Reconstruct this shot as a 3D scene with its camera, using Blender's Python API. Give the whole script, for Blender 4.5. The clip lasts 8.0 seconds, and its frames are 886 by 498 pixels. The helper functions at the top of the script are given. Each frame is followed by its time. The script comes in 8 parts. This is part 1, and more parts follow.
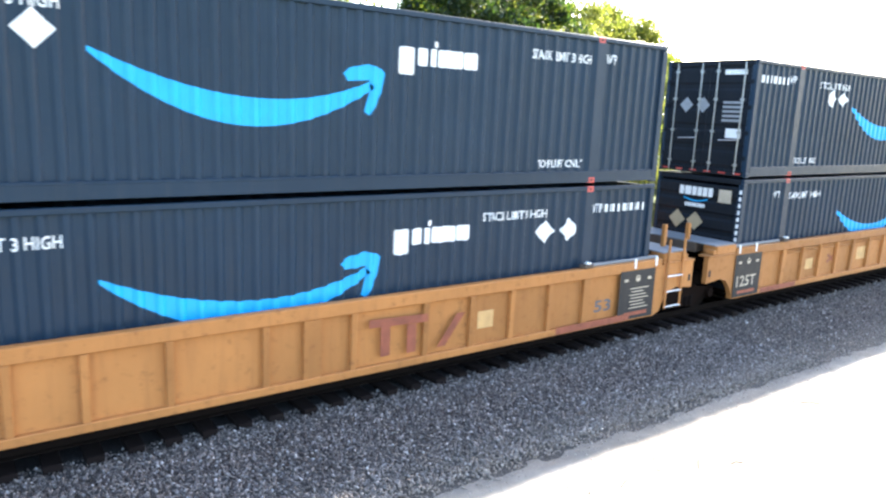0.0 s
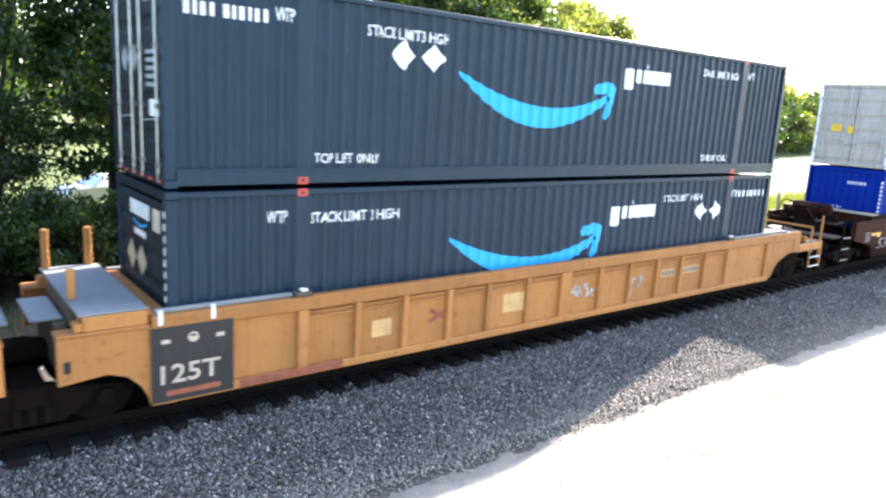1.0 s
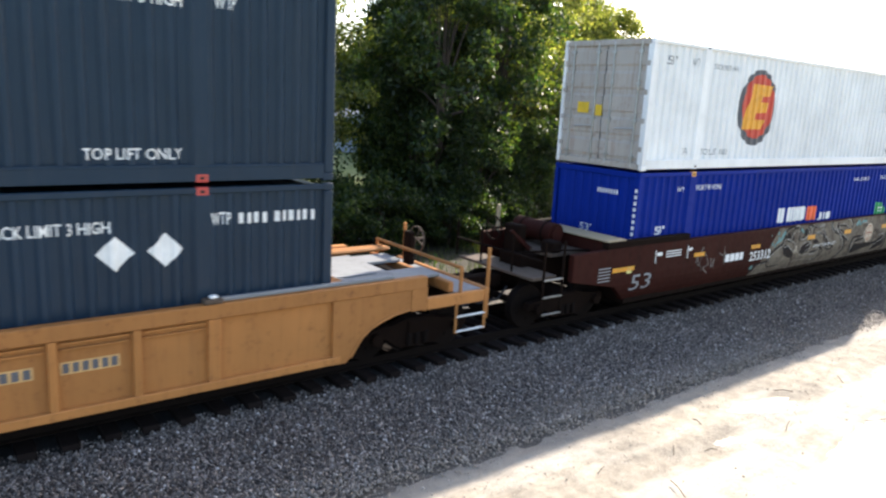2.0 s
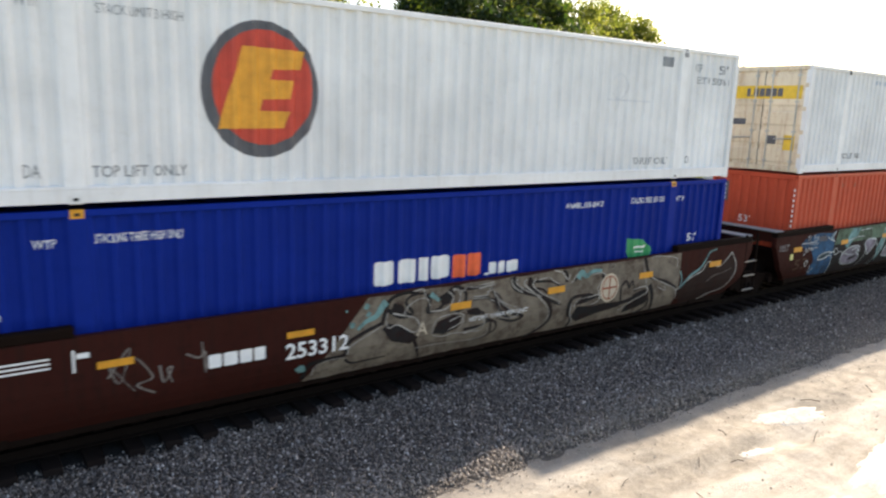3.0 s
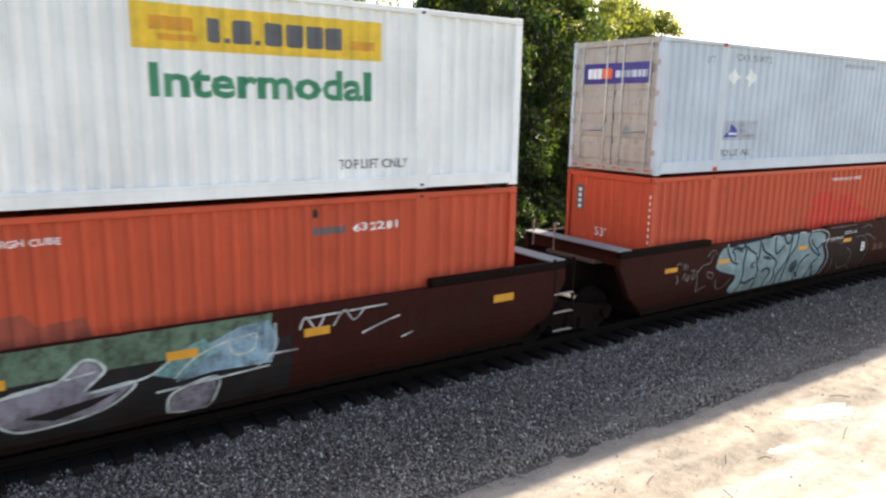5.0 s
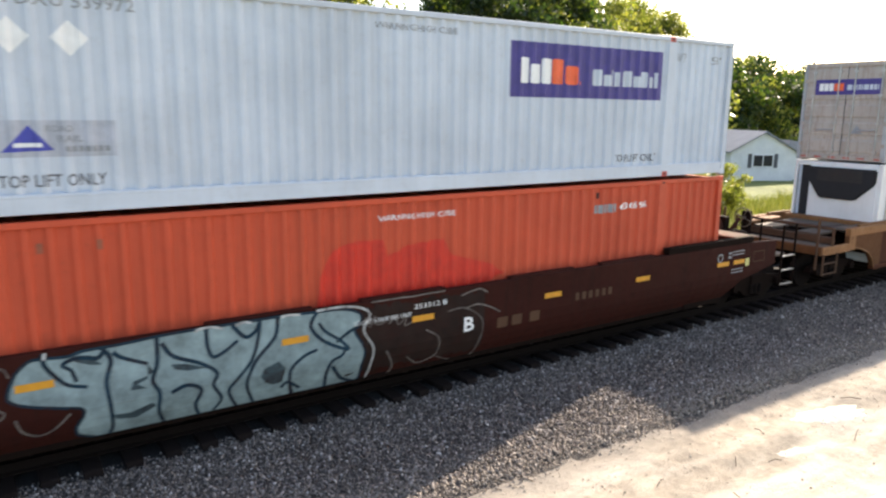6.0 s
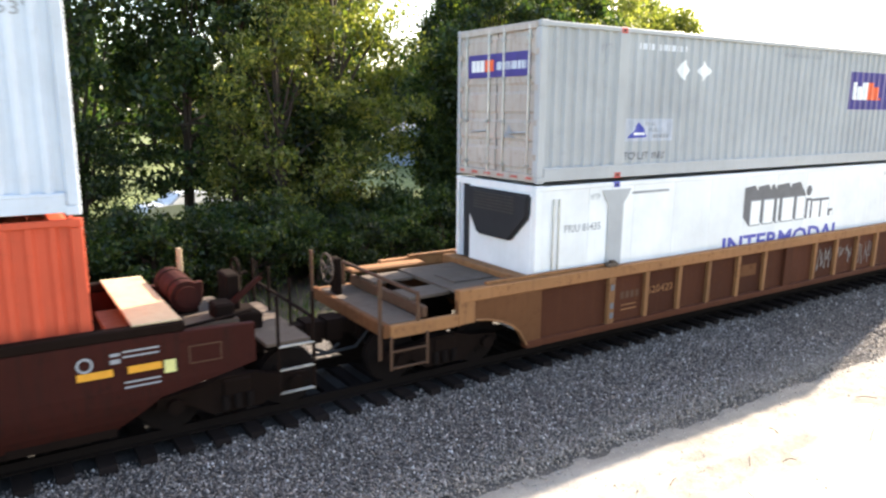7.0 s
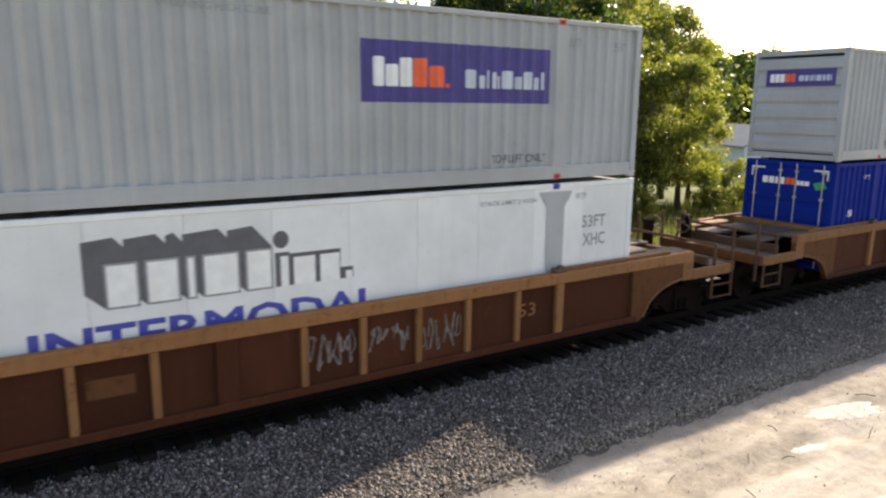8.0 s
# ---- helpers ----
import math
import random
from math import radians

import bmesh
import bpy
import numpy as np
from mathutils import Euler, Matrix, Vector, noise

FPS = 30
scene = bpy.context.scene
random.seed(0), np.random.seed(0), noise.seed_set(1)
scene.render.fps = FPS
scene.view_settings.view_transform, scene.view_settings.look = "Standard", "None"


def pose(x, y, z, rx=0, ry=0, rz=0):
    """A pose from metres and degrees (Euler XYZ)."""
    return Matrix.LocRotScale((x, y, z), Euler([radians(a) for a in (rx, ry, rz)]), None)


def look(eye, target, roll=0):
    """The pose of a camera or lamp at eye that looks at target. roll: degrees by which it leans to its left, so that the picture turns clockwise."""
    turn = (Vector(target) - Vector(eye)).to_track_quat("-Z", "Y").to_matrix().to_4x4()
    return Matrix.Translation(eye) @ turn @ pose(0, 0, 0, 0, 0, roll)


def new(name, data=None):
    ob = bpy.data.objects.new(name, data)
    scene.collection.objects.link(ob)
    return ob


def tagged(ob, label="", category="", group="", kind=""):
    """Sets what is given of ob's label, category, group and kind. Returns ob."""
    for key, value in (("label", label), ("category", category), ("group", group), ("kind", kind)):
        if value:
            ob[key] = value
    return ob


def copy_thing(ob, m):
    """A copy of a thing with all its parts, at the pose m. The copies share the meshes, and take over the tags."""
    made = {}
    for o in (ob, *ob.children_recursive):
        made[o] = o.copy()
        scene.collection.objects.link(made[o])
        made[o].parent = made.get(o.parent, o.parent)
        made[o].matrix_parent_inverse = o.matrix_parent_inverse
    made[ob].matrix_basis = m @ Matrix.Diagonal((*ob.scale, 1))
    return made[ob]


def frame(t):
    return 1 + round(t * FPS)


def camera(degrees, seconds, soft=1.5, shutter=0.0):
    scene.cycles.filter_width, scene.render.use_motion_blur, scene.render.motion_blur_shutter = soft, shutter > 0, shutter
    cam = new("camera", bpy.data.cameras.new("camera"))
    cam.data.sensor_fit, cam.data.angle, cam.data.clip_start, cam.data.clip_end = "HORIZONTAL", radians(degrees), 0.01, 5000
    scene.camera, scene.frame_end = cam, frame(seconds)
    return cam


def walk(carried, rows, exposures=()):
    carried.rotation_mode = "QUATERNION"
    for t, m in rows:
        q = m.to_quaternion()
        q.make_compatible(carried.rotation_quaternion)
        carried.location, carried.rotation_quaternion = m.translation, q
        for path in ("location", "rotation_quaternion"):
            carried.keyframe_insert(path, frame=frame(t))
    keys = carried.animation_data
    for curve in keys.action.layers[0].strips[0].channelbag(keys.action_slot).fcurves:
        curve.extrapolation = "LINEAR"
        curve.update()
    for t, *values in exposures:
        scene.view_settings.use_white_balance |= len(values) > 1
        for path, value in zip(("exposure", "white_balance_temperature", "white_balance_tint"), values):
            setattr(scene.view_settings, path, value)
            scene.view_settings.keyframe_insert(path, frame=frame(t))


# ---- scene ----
cam = camera(64.1, 8.0, soft=2.3, shutter=0.10)
EYE = (0.0, -11.08, 4.617)
TURNS = [  # seconds, pitch, roll, yaw
    (0.0, -11.03, -2.36, -35.69), (0.5, -11.15, -2.82, -36.20), (0.7, -11.24, -2.95, -36.61),
    (1.0, -11.47, -3.18, -37.66), (1.5, -12.33, -3.29, -37.89), (2.8, -10.96, -2.21, -35.67),
    (3.0, -10.99, -1.93, -35.85), (3.5, -10.80, -1.52, -35.59), (4.0, -11.03, -1.55, -35.72),
    (4.5, -11.22, -1.33, -34.79), (6.0, -11.02, -0.62, -33.70), (6.5, -10.99, -0.50, -32.86),
    (7.0, -11.17, -0.37, -32.78), (7.5, -11.42, -0.71, -32.57), (8.0, -11.37, -0.44, -32.81)]
walk(cam, [(t, pose(*EYE, 90 + p, r, y)) for t, p, r, y in TURNS],
     exposures=[(0.0, 2.66, 6300, 11), (0.5, 2.72, 6350, 11), (1.0, 2.68, 6350, 11), (1.5, 2.22, 6400, 11), (2.8, 1.29, 7150, 13), (4.0, 1.39, 7150, 13),
                (4.5, 1.46, 7250, 14), (6.0, 1.56, 7250, 14), (6.5, 1.52, 7150, 13), (6.8, 1.76, 7150, 13), (7.0, 2.19, 7050, 13), (7.3, 1.82, 7150, 14), (7.5, 1.19, 7400, 15), (8.0, 1.13, 7400, 15)])

# how far the whole train stands from its place at 4 s, along the track
OFFSETS = [(0.0, 54.20), (0.5, 47.70), (0.7, 44.92), (1.0, 40.84), (1.5, 33.92), (2.8, 16.33), (3.0, 13.55),
           (3.5, 6.74), (4.0, -0.07), (4.5, -6.51), (6.0, -27.30), (6.5, -34.11), (7.0, -40.51), (7.5, -47.31), (8.0, -54.13)]

# ---- world and sun ----
SUN_TO = Vector((12.4, 3.35, 6.46)).normalized()
world = bpy.data.worlds.new("sky")
scene.world = world
world.use_nodes = True
wn = world.node_tree.nodes
sky = wn.new("ShaderNodeTexSky")
sky.sky_type = 'NISHITA'
sky.sun_disc = False
sky.sun_elevation = math.asin(SUN_TO.z)
sky.sun_rotation = math.atan2(SUN_TO.x, SUN_TO.y)
sky.air_density, sky.dust_density, sky.ozone_density = 1.0, 1.8, 1.5
world.node_tree.links.new(sky.outputs[0], wn["Background"].inputs[0])
wn["Background"].inputs[1].default_value = 0.15
sun_data = bpy.data.lights.new("sun", 'SUN')
sun_data.energy, sun_data.angle, sun_data.color = 4.5, radians(0.6), (1.0, 0.93, 0.82)
sun = new("sun", sun_data)
sun.matrix_world = look(SUN_TO * 60, (0, 0, 0))


# ---- materials ----
def mat_new(name):
    m = bpy.data.materials.new(name)
    m.use_nodes = True
    nt = m.node_tree
    return m, nt.nodes, nt.links, nt.nodes["Principled BSDF"]


def ramp(nodes, stops):
    r = nodes.new("ShaderNodeValToRGB")
    while len(r.color_ramp.elements) < len(stops):
        r.color_ramp.elements.new(0.5)
    for e, (pos, col) in zip(r.color_ramp.elements, stops):
        e.position, e.color = pos, (*col, 1)
    return r


def coords(nodes, links, scale=(1, 1, 1), vary=True):
    """Object-space coordinates, shifted from object to object."""
    tc = nodes.new("ShaderNodeTexCoord")
    mp = nodes.new("ShaderNodeMapping")
    mp.inputs["Scale"].default_value = scale
    links.new(tc.outputs["Object"], mp.inputs[0])
    if vary:
        oi = nodes.new("ShaderNodeObjectInfo")
        ml = nodes.new("ShaderNodeMath")
        ml.operation = 'MULTIPLY'
        ml.inputs[1].default_value = 37.0
        links.new(oi.outputs["Random"], ml.inputs[0])
        links.new(ml.outputs[0], mp.inputs["Location"])
    return mp.outputs[0]


def noise_tex(nodes, links, vec, scale, detail=4, rough=0.6):
    n = nodes.new("ShaderNodeTexNoise")
    n.inputs["Scale"].default_value, n.inputs["Detail"].default_value, n.inputs["Roughness"].default_value = scale, detail, rough
    links.new(vec, n.inputs["Vector"])
    return n.outputs[0]


def mix_col(nodes, links, fac, a, b, mode='MIX'):
    m = nodes.new("ShaderNodeMix")
    m.data_type, m.blend_type = 'RGBA', mode
    for sock, v in ((m.inputs[0], fac), (m.inputs[6], a), (m.inputs[7], b)):
        if hasattr(v, "links"):
            links.new(v, sock)
        else:
            sock.default_value = v if isinstance(v, float) else (*v, 1)
    return m.outputs[2]


def bump(nodes, links, bsdf, height, strength, dist):
    b = nodes.new("ShaderNodeBump")
    b.inputs["Strength"].default_value, b.inputs["Distance"].default_value = strength, dist
    links.new(height, b.inputs["Height"])
    links.new(b.outputs[0], bsdf.inputs["Normal"])


def painted(name, col, dirt=(0.12, 0.09, 0.06), amount=0.35, rough=0.45, streak=0.3, metal=0.0, spec=0.28, vary=0.03):
    """Weathered paint: broad fading, run-down streaks, fine specks."""
    m, n, l, b = mat_new(name)
    v = coords(n, l)
    broad = noise_tex(n, l, v, 0.7, 5)
    fade = ramp(n, [(0.3, tuple(c * 0.86 for c in col)), (0.7, tuple(min(1, c * 1.08) for c in col))])
    l.new(broad, fade.inputs[0])
    sv = coords(n, l, (9, 9, 0.5))
    st = noise_tex(n, l, sv, 1.0, 5, 0.7)
    sr = ramp(n, [(0.5, (0, 0, 0)), (0.82, (streak,) * 3)])
    l.new(st, sr.inputs[0])
    c1 = mix_col(n, l, sr.outputs[0], fade.outputs[0], dirt)
    sp = noise_tex(n, l, v, 6.0, 6, 0.75)
    pr = ramp(n, [(0.56, (0, 0, 0)), (0.78, (amount,) * 3)])
    l.new(sp, pr.inputs[0])
    c2 = mix_col(n, l, pr.outputs[0], c1, dirt)
    oi = n.new("ShaderNodeObjectInfo")
    vr = ramp(n, [(0.0, (1 - vary,) * 3), (1.0, (1 + vary,) * 3)])
    l.new(oi.outputs["Random"], vr.inputs[0])
    c2 = mix_col(n, l, 1.0, c2, vr.outputs[0], 'MULTIPLY')
    l.new(c2, b.inputs["Base Color"])
    b.inputs["Roughness"].default_value, b.inputs["Metallic"].default_value = rough, metal
    rr = ramp(n, [(0.3, (rough - 0.1,) * 3), (0.75, (min(1, rough + 0.2),) * 3)])
    l.new(sp, rr.inputs[0])
    l.new(rr.outputs[0], b.inputs["Roughness"])
    b.inputs["Specular IOR Level"].default_value = spec
    bump(n, l, b, broad, 0.25, 0.03)
    return m


def plain(name, col, rough=0.6, metal=0.0, var=0.15):
    m, n, l, b = mat_new(name)
    v = coords(n, l)
    t = noise_tex(n, l, v, 5.0, 5)
    r = ramp(n, [(0.3, tuple(c * (1 - var) for c in col)), (0.7, tuple(min(1, c * (1 + var)) for c in col))])
    l.new(t, r.inputs[0])
    l.new(r.outputs[0], b.inputs["Base Color"])
    b.inputs["Roughness"].default_value, b.inputs["Metallic"].default_value = rough, metal
    return m


navy = painted("navy_paint", (0.0092, 0.026, 0.049), (0.06, 0.06, 0.06), 0.25, 0.42, 0.25)
white_paint = painted("white_paint", (0.80, 0.80, 0.79), (0.42, 0.38, 0.32), 0.25, 0.5, 0.25)
pale_paint = painted("pale_grey_paint", (0.52, 0.57, 0.63), (0.3, 0.28, 0.25), 0.25, 0.5, 0.2)
grey_paint = painted("grey_paint", (0.38, 0.39, 0.395), (0.25, 0.22, 0.19), 0.3, 0.5, 0.25)
blue_paint = painted("blue_paint", (0.001, 0.020, 0.22), (0.004, 0.014, 0.09), 0.3, 0.6, 0.25, 0.0, 0.10)
orange_paint = painted("orange_paint", (0.54, 0.078, 0.034), (0.22, 0.06, 0.03), 0.4, 0.5, 0.35)
reefer_paint = painted("reefer_white", (0.72, 0.73, 0.72), (0.45, 0.40, 0.34), 0.2, 0.4, 0.15)
yellow_paint = painted("rail_yellow", (0.41, 0.172, 0.050), (0.14, 0.055, 0.024), 0.85, 0.6, 0.38, vary=0.14)
rust_panel = painted("rusted_panel", (0.070, 0.0225, 0.011), (0.13, 0.052, 0.02), 0.7, 0.8, 0.3, spec=0.12, vary=0.28)
tan_paint = painted("faded_rail_yellow", (0.24, 0.108, 0.041), (0.060, 0.022, 0.011), 1.0, 0.75, 0.5, vary=0.2)
brown_paint = painted("oxide_brown_paint", (0.037, 0.0092, 0.0064), (0.015, 0.009, 0.007), 0.9, 0.7, 0.85, spec=0.08)
deck_metal = painted("deck_plate", (0.23, 0.235, 0.24), (0.12, 0.10, 0.08), 0.5, 0.6, 0.2)
rusty_deck = painted("rusty_deck_plate", (0.105, 0.076, 0.056), (0.06, 0.033, 0.02), 0.5, 0.75, 0.2)
# grimy steel, near black: shade under the cars is put into the colour
under_metal = painted("grimy_shade_steel", (0.010, 0.0056, 0.004), (0.022, 0.011, 0.007), 0.5, 0.9, 0.3, spec=0.06)
cream_door = painted("stained_cream_paint", (0.72, 0.62, 0.46), (0.38, 0.17, 0.05), 0.95, 0.55, 0.85)
dirty_door = painted("dusty_door_paint", (0.42, 0.375, 0.33), (0.22, 0.13, 0.075), 0.9, 0.6, 0.75)
black_panel = painted("black_panel_paint", (0.035, 0.032, 0.030), (0.12, 0.08, 0.06), 0.4, 0.6, 0.3)
# shade on the leading ends put into the colour, darker than the navy sides
navy_end_shade = painted("shaded_navy_end_paint", (0.010, 0.013, 0.018), (0.03, 0.028, 0.025), 0.3, 0.6, 0.3, 0.0, 0.15)
brown_iron = painted("rust_brown_iron", (0.085, 0.042, 0.022), (0.06, 0.03, 0.02), 0.5, 0.75, 0.3)
tan_plate = painted("tan_weathered_plate", (0.44, 0.34, 0.21), (0.22, 0.14, 0.08), 0.5, 0.7, 0.3)
steel = plain("galvanised_steel", (0.45, 0.45, 0.44), 0.4, 0.8)
seal = plain("dark_gap", (0.012, 0.012, 0.014), 0.8)
mark_white = plain("white_marking", (0.78, 0.78, 0.76), 0.5, 0, 0.08)
mark_dark = plain("charcoal_marking", (0.10, 0.10, 0.11), 0.6)
mark_grey = plain("grey_marking", (0.26, 0.27, 0.28), 0.6)
cyan = plain("cyan_marking", (0.004, 0.36, 0.74), 0.45, 0, 0.06)
red = plain("red_paint", (0.45, 0.06, 0.045), 0.5)
faded_red = plain("faded_red_paint", (0.27, 0.075, 0.038), 0.65, 0, 0.3)
amber = plain("amber_reflector", (0.62, 0.27, 0.015), 0.4)
pale_yellow = plain("pale_yellow_plate", (0.62, 0.58, 0.22), 0.5)
cream_mark = plain("cream_marking", (0.50, 0.42, 0.31), 0.6)
faded_patch = plain("faded_paint_patch", (0.60, 0.36, 0.14), 0.65)
purple = plain("purple_marking", (0.050, 0.035, 0.20), 0.45)
sign_orange = plain("orange_marking", (0.80, 0.12, 0.035), 0.45)
board_yellow = plain("yellow_board", (0.72, 0.46, 0.03), 0.5)
green_mark = plain("green_marking", (0.02, 0.20, 0.10), 0.5)
leaf_green_mark = plain("leaf_green_marking", (0.02, 0.30, 0.10), 0.5)
royal = plain("royal_blue_marking", (0.05, 0.06, 0.34), 0.5)
gold = plain("golden_marking", (0.75, 0.34, 0.03), 0.5)
disc_red = plain("brick_red_marking", (0.55, 0.055, 0.03), 0.5)
# ties and rails near black: shade under the train is in their colour
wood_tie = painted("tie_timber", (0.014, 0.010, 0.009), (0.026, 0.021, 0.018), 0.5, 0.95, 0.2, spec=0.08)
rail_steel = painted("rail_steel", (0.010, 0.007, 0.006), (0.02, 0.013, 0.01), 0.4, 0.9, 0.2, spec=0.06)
rusty_end = painted("rust_stained_tan_paint", (0.135, 0.056, 0.023), (0.045, 0.018, 0.010), 1.0, 0.8, 0.4, spec=0.12, vary=0.15)


def sprayed(name, col, wear=0.8, worn=(0.026, 0.009, 0.0065)):
    """Thin spray paint: cloudy coverage, worn through to the dark car side in flecks and runs."""
    m, n, l, b = mat_new(name)
    v = coords(n, l)
    cloud = ramp(n, [(0.32, tuple(c * 0.62 for c in col)), (0.68, tuple(min(1, c * 1.22) for c in col))])
    l.new(noise_tex(n, l, v, 1.9, 6, 0.65), cloud.inputs[0])
    gaps = ramp(n, [(0.47, (0, 0, 0)), (0.66, (wear,) * 3)])
    l.new(noise_tex(n, l, v, 3.4, 8, 0.78), gaps.inputs[0])
    c1 = mix_col(n, l, gaps.outputs[0], cloud.outputs[0], worn)
    runs = ramp(n, [(0.52, (0, 0, 0)), (0.8, (0.75 * wear,) * 3)])
    l.new(noise_tex(n, l, coords(n, l, (8, 8, 0.6)), 1.0, 5, 0.7), runs.inputs[0])
    l.new(mix_col(n, l, runs.outputs[0], c1, worn), b.inputs["Base Color"])
    b.inputs["Roughness"].default_value = 0.75
    b.inputs["Specular IOR Level"].default_value = 0.12
    return m


GRAF = {k: sprayed("spray_" + k, c, 0.3 if k == "mint" else 0.8) for k, c in dict(
    silver=(0.185, 0.155, 0.118), edge=(0.40, 0.38, 0.34), black=(0.018, 0.018, 0.018), white=(0.52, 0.52, 0.50), navy=(0.012, 0.035, 0.055), mint=(0.24, 0.32, 0.325),
    soot=(0.024, 0.014, 0.011), slate=(0.05, 0.078, 0.088), grey=(0.21, 0.185, 0.165), sky=(0.25, 0.37, 0.44), pale=(0.52, 0.56, 0.54),
    lilac=(0.24, 0.215, 0.25), green=(0.115, 0.175, 0.12), blue=(0.03, 0.10, 0.19), teal=(0.16, 0.30, 0.29)).items()}


def ground_mat(name, stops, scale, big, bump_d, rough=0.95):
    m, n, l, b = mat_new(name)
    v = coords(n, l, vary=False)
    t = noise_tex(n, l, v, scale, 8, 0.7)
    r = ramp(n, stops)
    l.new(t, r.inputs[0])
    g = noise_tex(n, l, v, big, 4)
    gr = ramp(n, [(0.3, (0.7, 0.7, 0.7)), (0.7, (1.15, 1.13, 1.1))])
    l.new(g, gr.inputs[0])
    l.new(mix_col(n, l, 1.0, r.outputs[0], gr.outputs[0], 'MULTIPLY'), b.inputs["Base Color"])
    b.inputs["Roughness"].default_value = rough
    bump(n, l, b, t, 0.9, bump_d)
    return m


grass_mat = ground_mat("meadow_grass", [(0.3, (0.055, 0.085, 0.018)), (0.55, (0.13, 0.16, 0.035)), (0.75, (0.22, 0.20, 0.07))], 2.0, 0.08, 0.1)
dirt_mat = ground_mat("pale_sandy_dirt", [(0.3, (0.235, 0.198, 0.153)), (0.55, (0.34, 0.293, 0.23)), (0.75, (0.43, 0.38, 0.31))], 4.0, 0.5, 0.03)
_n, _l = dirt_mat.node_tree.nodes, dirt_mat.node_tree.links
_b = _n["Principled BSDF"]
_band = noise_tex(_n, _l, coords(_n, _l, (0.22, 1.1, 1), False), 1.0, 6, 0.6)
_r = ramp(_n, [(0.45, (0, 0, 0)), (0.62, (0.75,) * 3)])
_l.new(_band, _r.inputs[0])
_from = _b.inputs["Base Color"].links[0].from_socket
_l.new(mix_col(_n, _l, _r.outputs[0], _from, (0.52, 0.47, 0.395)), _b.inputs["Base Color"])
# the dirt is greyer and darker towards the ballast, with a wavering edge
_tc = _n.new("ShaderNodeTexCoord")
_sx = _n.new("ShaderNodeSeparateXYZ")
_l.new(_tc.outputs["Object"], _sx.inputs[0])
_wob = _n.new("ShaderNodeMath")
_wob.operation = 'MULTIPLY_ADD'
_wob.inputs[1].default_value = 0.7
_l.new(noise_tex(_n, _l, coords(_n, _l, (0.7, 1.5, 1), False), 1.3, 6, 0.7), _wob.inputs[0])
_l.new(_sx.outputs["Y"], _wob.inputs[2])
_mr = _n.new("ShaderNodeMapRange")
_mr.inputs["From Min"].default_value, _mr.inputs["From Max"].default_value = -4.55, -3.85
_l.new(_wob.outputs[0], _mr.inputs["Value"])
_from = _b.inputs["Base Color"].links[0].from_socket
_l.new(mix_col(_n, _l, _mr.outputs[0], _from, (0.21, 0.185, 0.155)), _b.inputs["Base Color"])
bed_mat = ground_mat("ballast_bed", [(0.3, (0.045, 0.037, 0.031)), (0.5, (0.10, 0.086, 0.075)), (0.72, (0.17, 0.148, 0.13))], 22.0, 0.6, 0.04)


def island_mat(name, stops, rough=0.85, trans=0.0, patchy=0.8, grain=0.8):
    """Colour varies from piece to piece of one mesh, and in broad patches."""
    m, n, l, b = mat_new(name)
    g = n.new("ShaderNodeNewGeometry")
    r = ramp(n, stops)
    l.new(g.outputs["Random Per Island"], r.inputs[0])
    tone = ramp(n, [(0.36, (patchy,) * 3), (0.62, (1.0, 1.0, 1.0))])
    l.new(noise_tex(n, l, coords(n, l), grain, 3), tone.inputs[0])
    col = mix_col(n, l, 1.0, r.outputs[0], tone.outputs[0], 'MULTIPLY')
    l.new(col, b.inputs["Base Color"])
    b.inputs["Roughness"].default_value = rough
    if trans:
        tr_ = n.new("ShaderNodeBsdfTranslucent")
        l.new(mix_col(n, l, 1.0, col, (1.5, 1.6, 0.7), 'MULTIPLY'), tr_.inputs[0])
        ms = n.new("ShaderNodeMixShader")
        ms.inputs[0].default_value = trans
        l.new(b.outputs[0], ms.inputs[1])
        l.new(tr_.outputs[0], ms.inputs[2])
        l.new(ms.outputs[0], n["Material Output"].inputs[0])
    return m


stone_mat = island_mat("crushed_stone", [(0.0, (0.05, 0.038, 0.032)), (0.3, (0.135, 0.109, 0.094)), (0.6, (0.205, 0.171, 0.151)), (0.85, (0.285, 0.240, 0.210)), (0.95, (0.38, 0.33, 0.29)), (1.0, (0.66, 0.61, 0.56))], 0.8)
# paler stones towards the dirt: sandy dust plus sunlight put into the colour
_n, _l = stone_mat.node_tree.nodes, stone_mat.node_tree.links
_b = _n["Principled BSDF"]
_tc = _n.new("ShaderNodeTexCoord")
_sx = _n.new("ShaderNodeSeparateXYZ")
_l.new(_tc.outputs["Object"], _sx.inputs[0])
_mr = _n.new("ShaderNodeMapRange")
_mr.inputs["From Min"].default_value, _mr.inputs["From Max"].default_value = -3.2, -4.4
_mr.inputs["To Max"].default_value = 0.55
_l.new(_sx.outputs["Y"], _mr.inputs["Value"])
_from = _b.inputs["Base Color"].links[0].from_socket
_l.new(mix_col(_n, _l, _mr.outputs[0], _from, (0.45, 0.38, 0.305)), _b.inputs["Base Color"])
# darker leaf colour, also used on the undergrowth to stand for shade there
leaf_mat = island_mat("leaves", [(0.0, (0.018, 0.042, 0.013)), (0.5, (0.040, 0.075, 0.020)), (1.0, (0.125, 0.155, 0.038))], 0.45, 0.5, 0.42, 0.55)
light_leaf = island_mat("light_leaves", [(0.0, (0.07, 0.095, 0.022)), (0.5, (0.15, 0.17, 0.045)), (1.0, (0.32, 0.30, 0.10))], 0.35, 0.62)
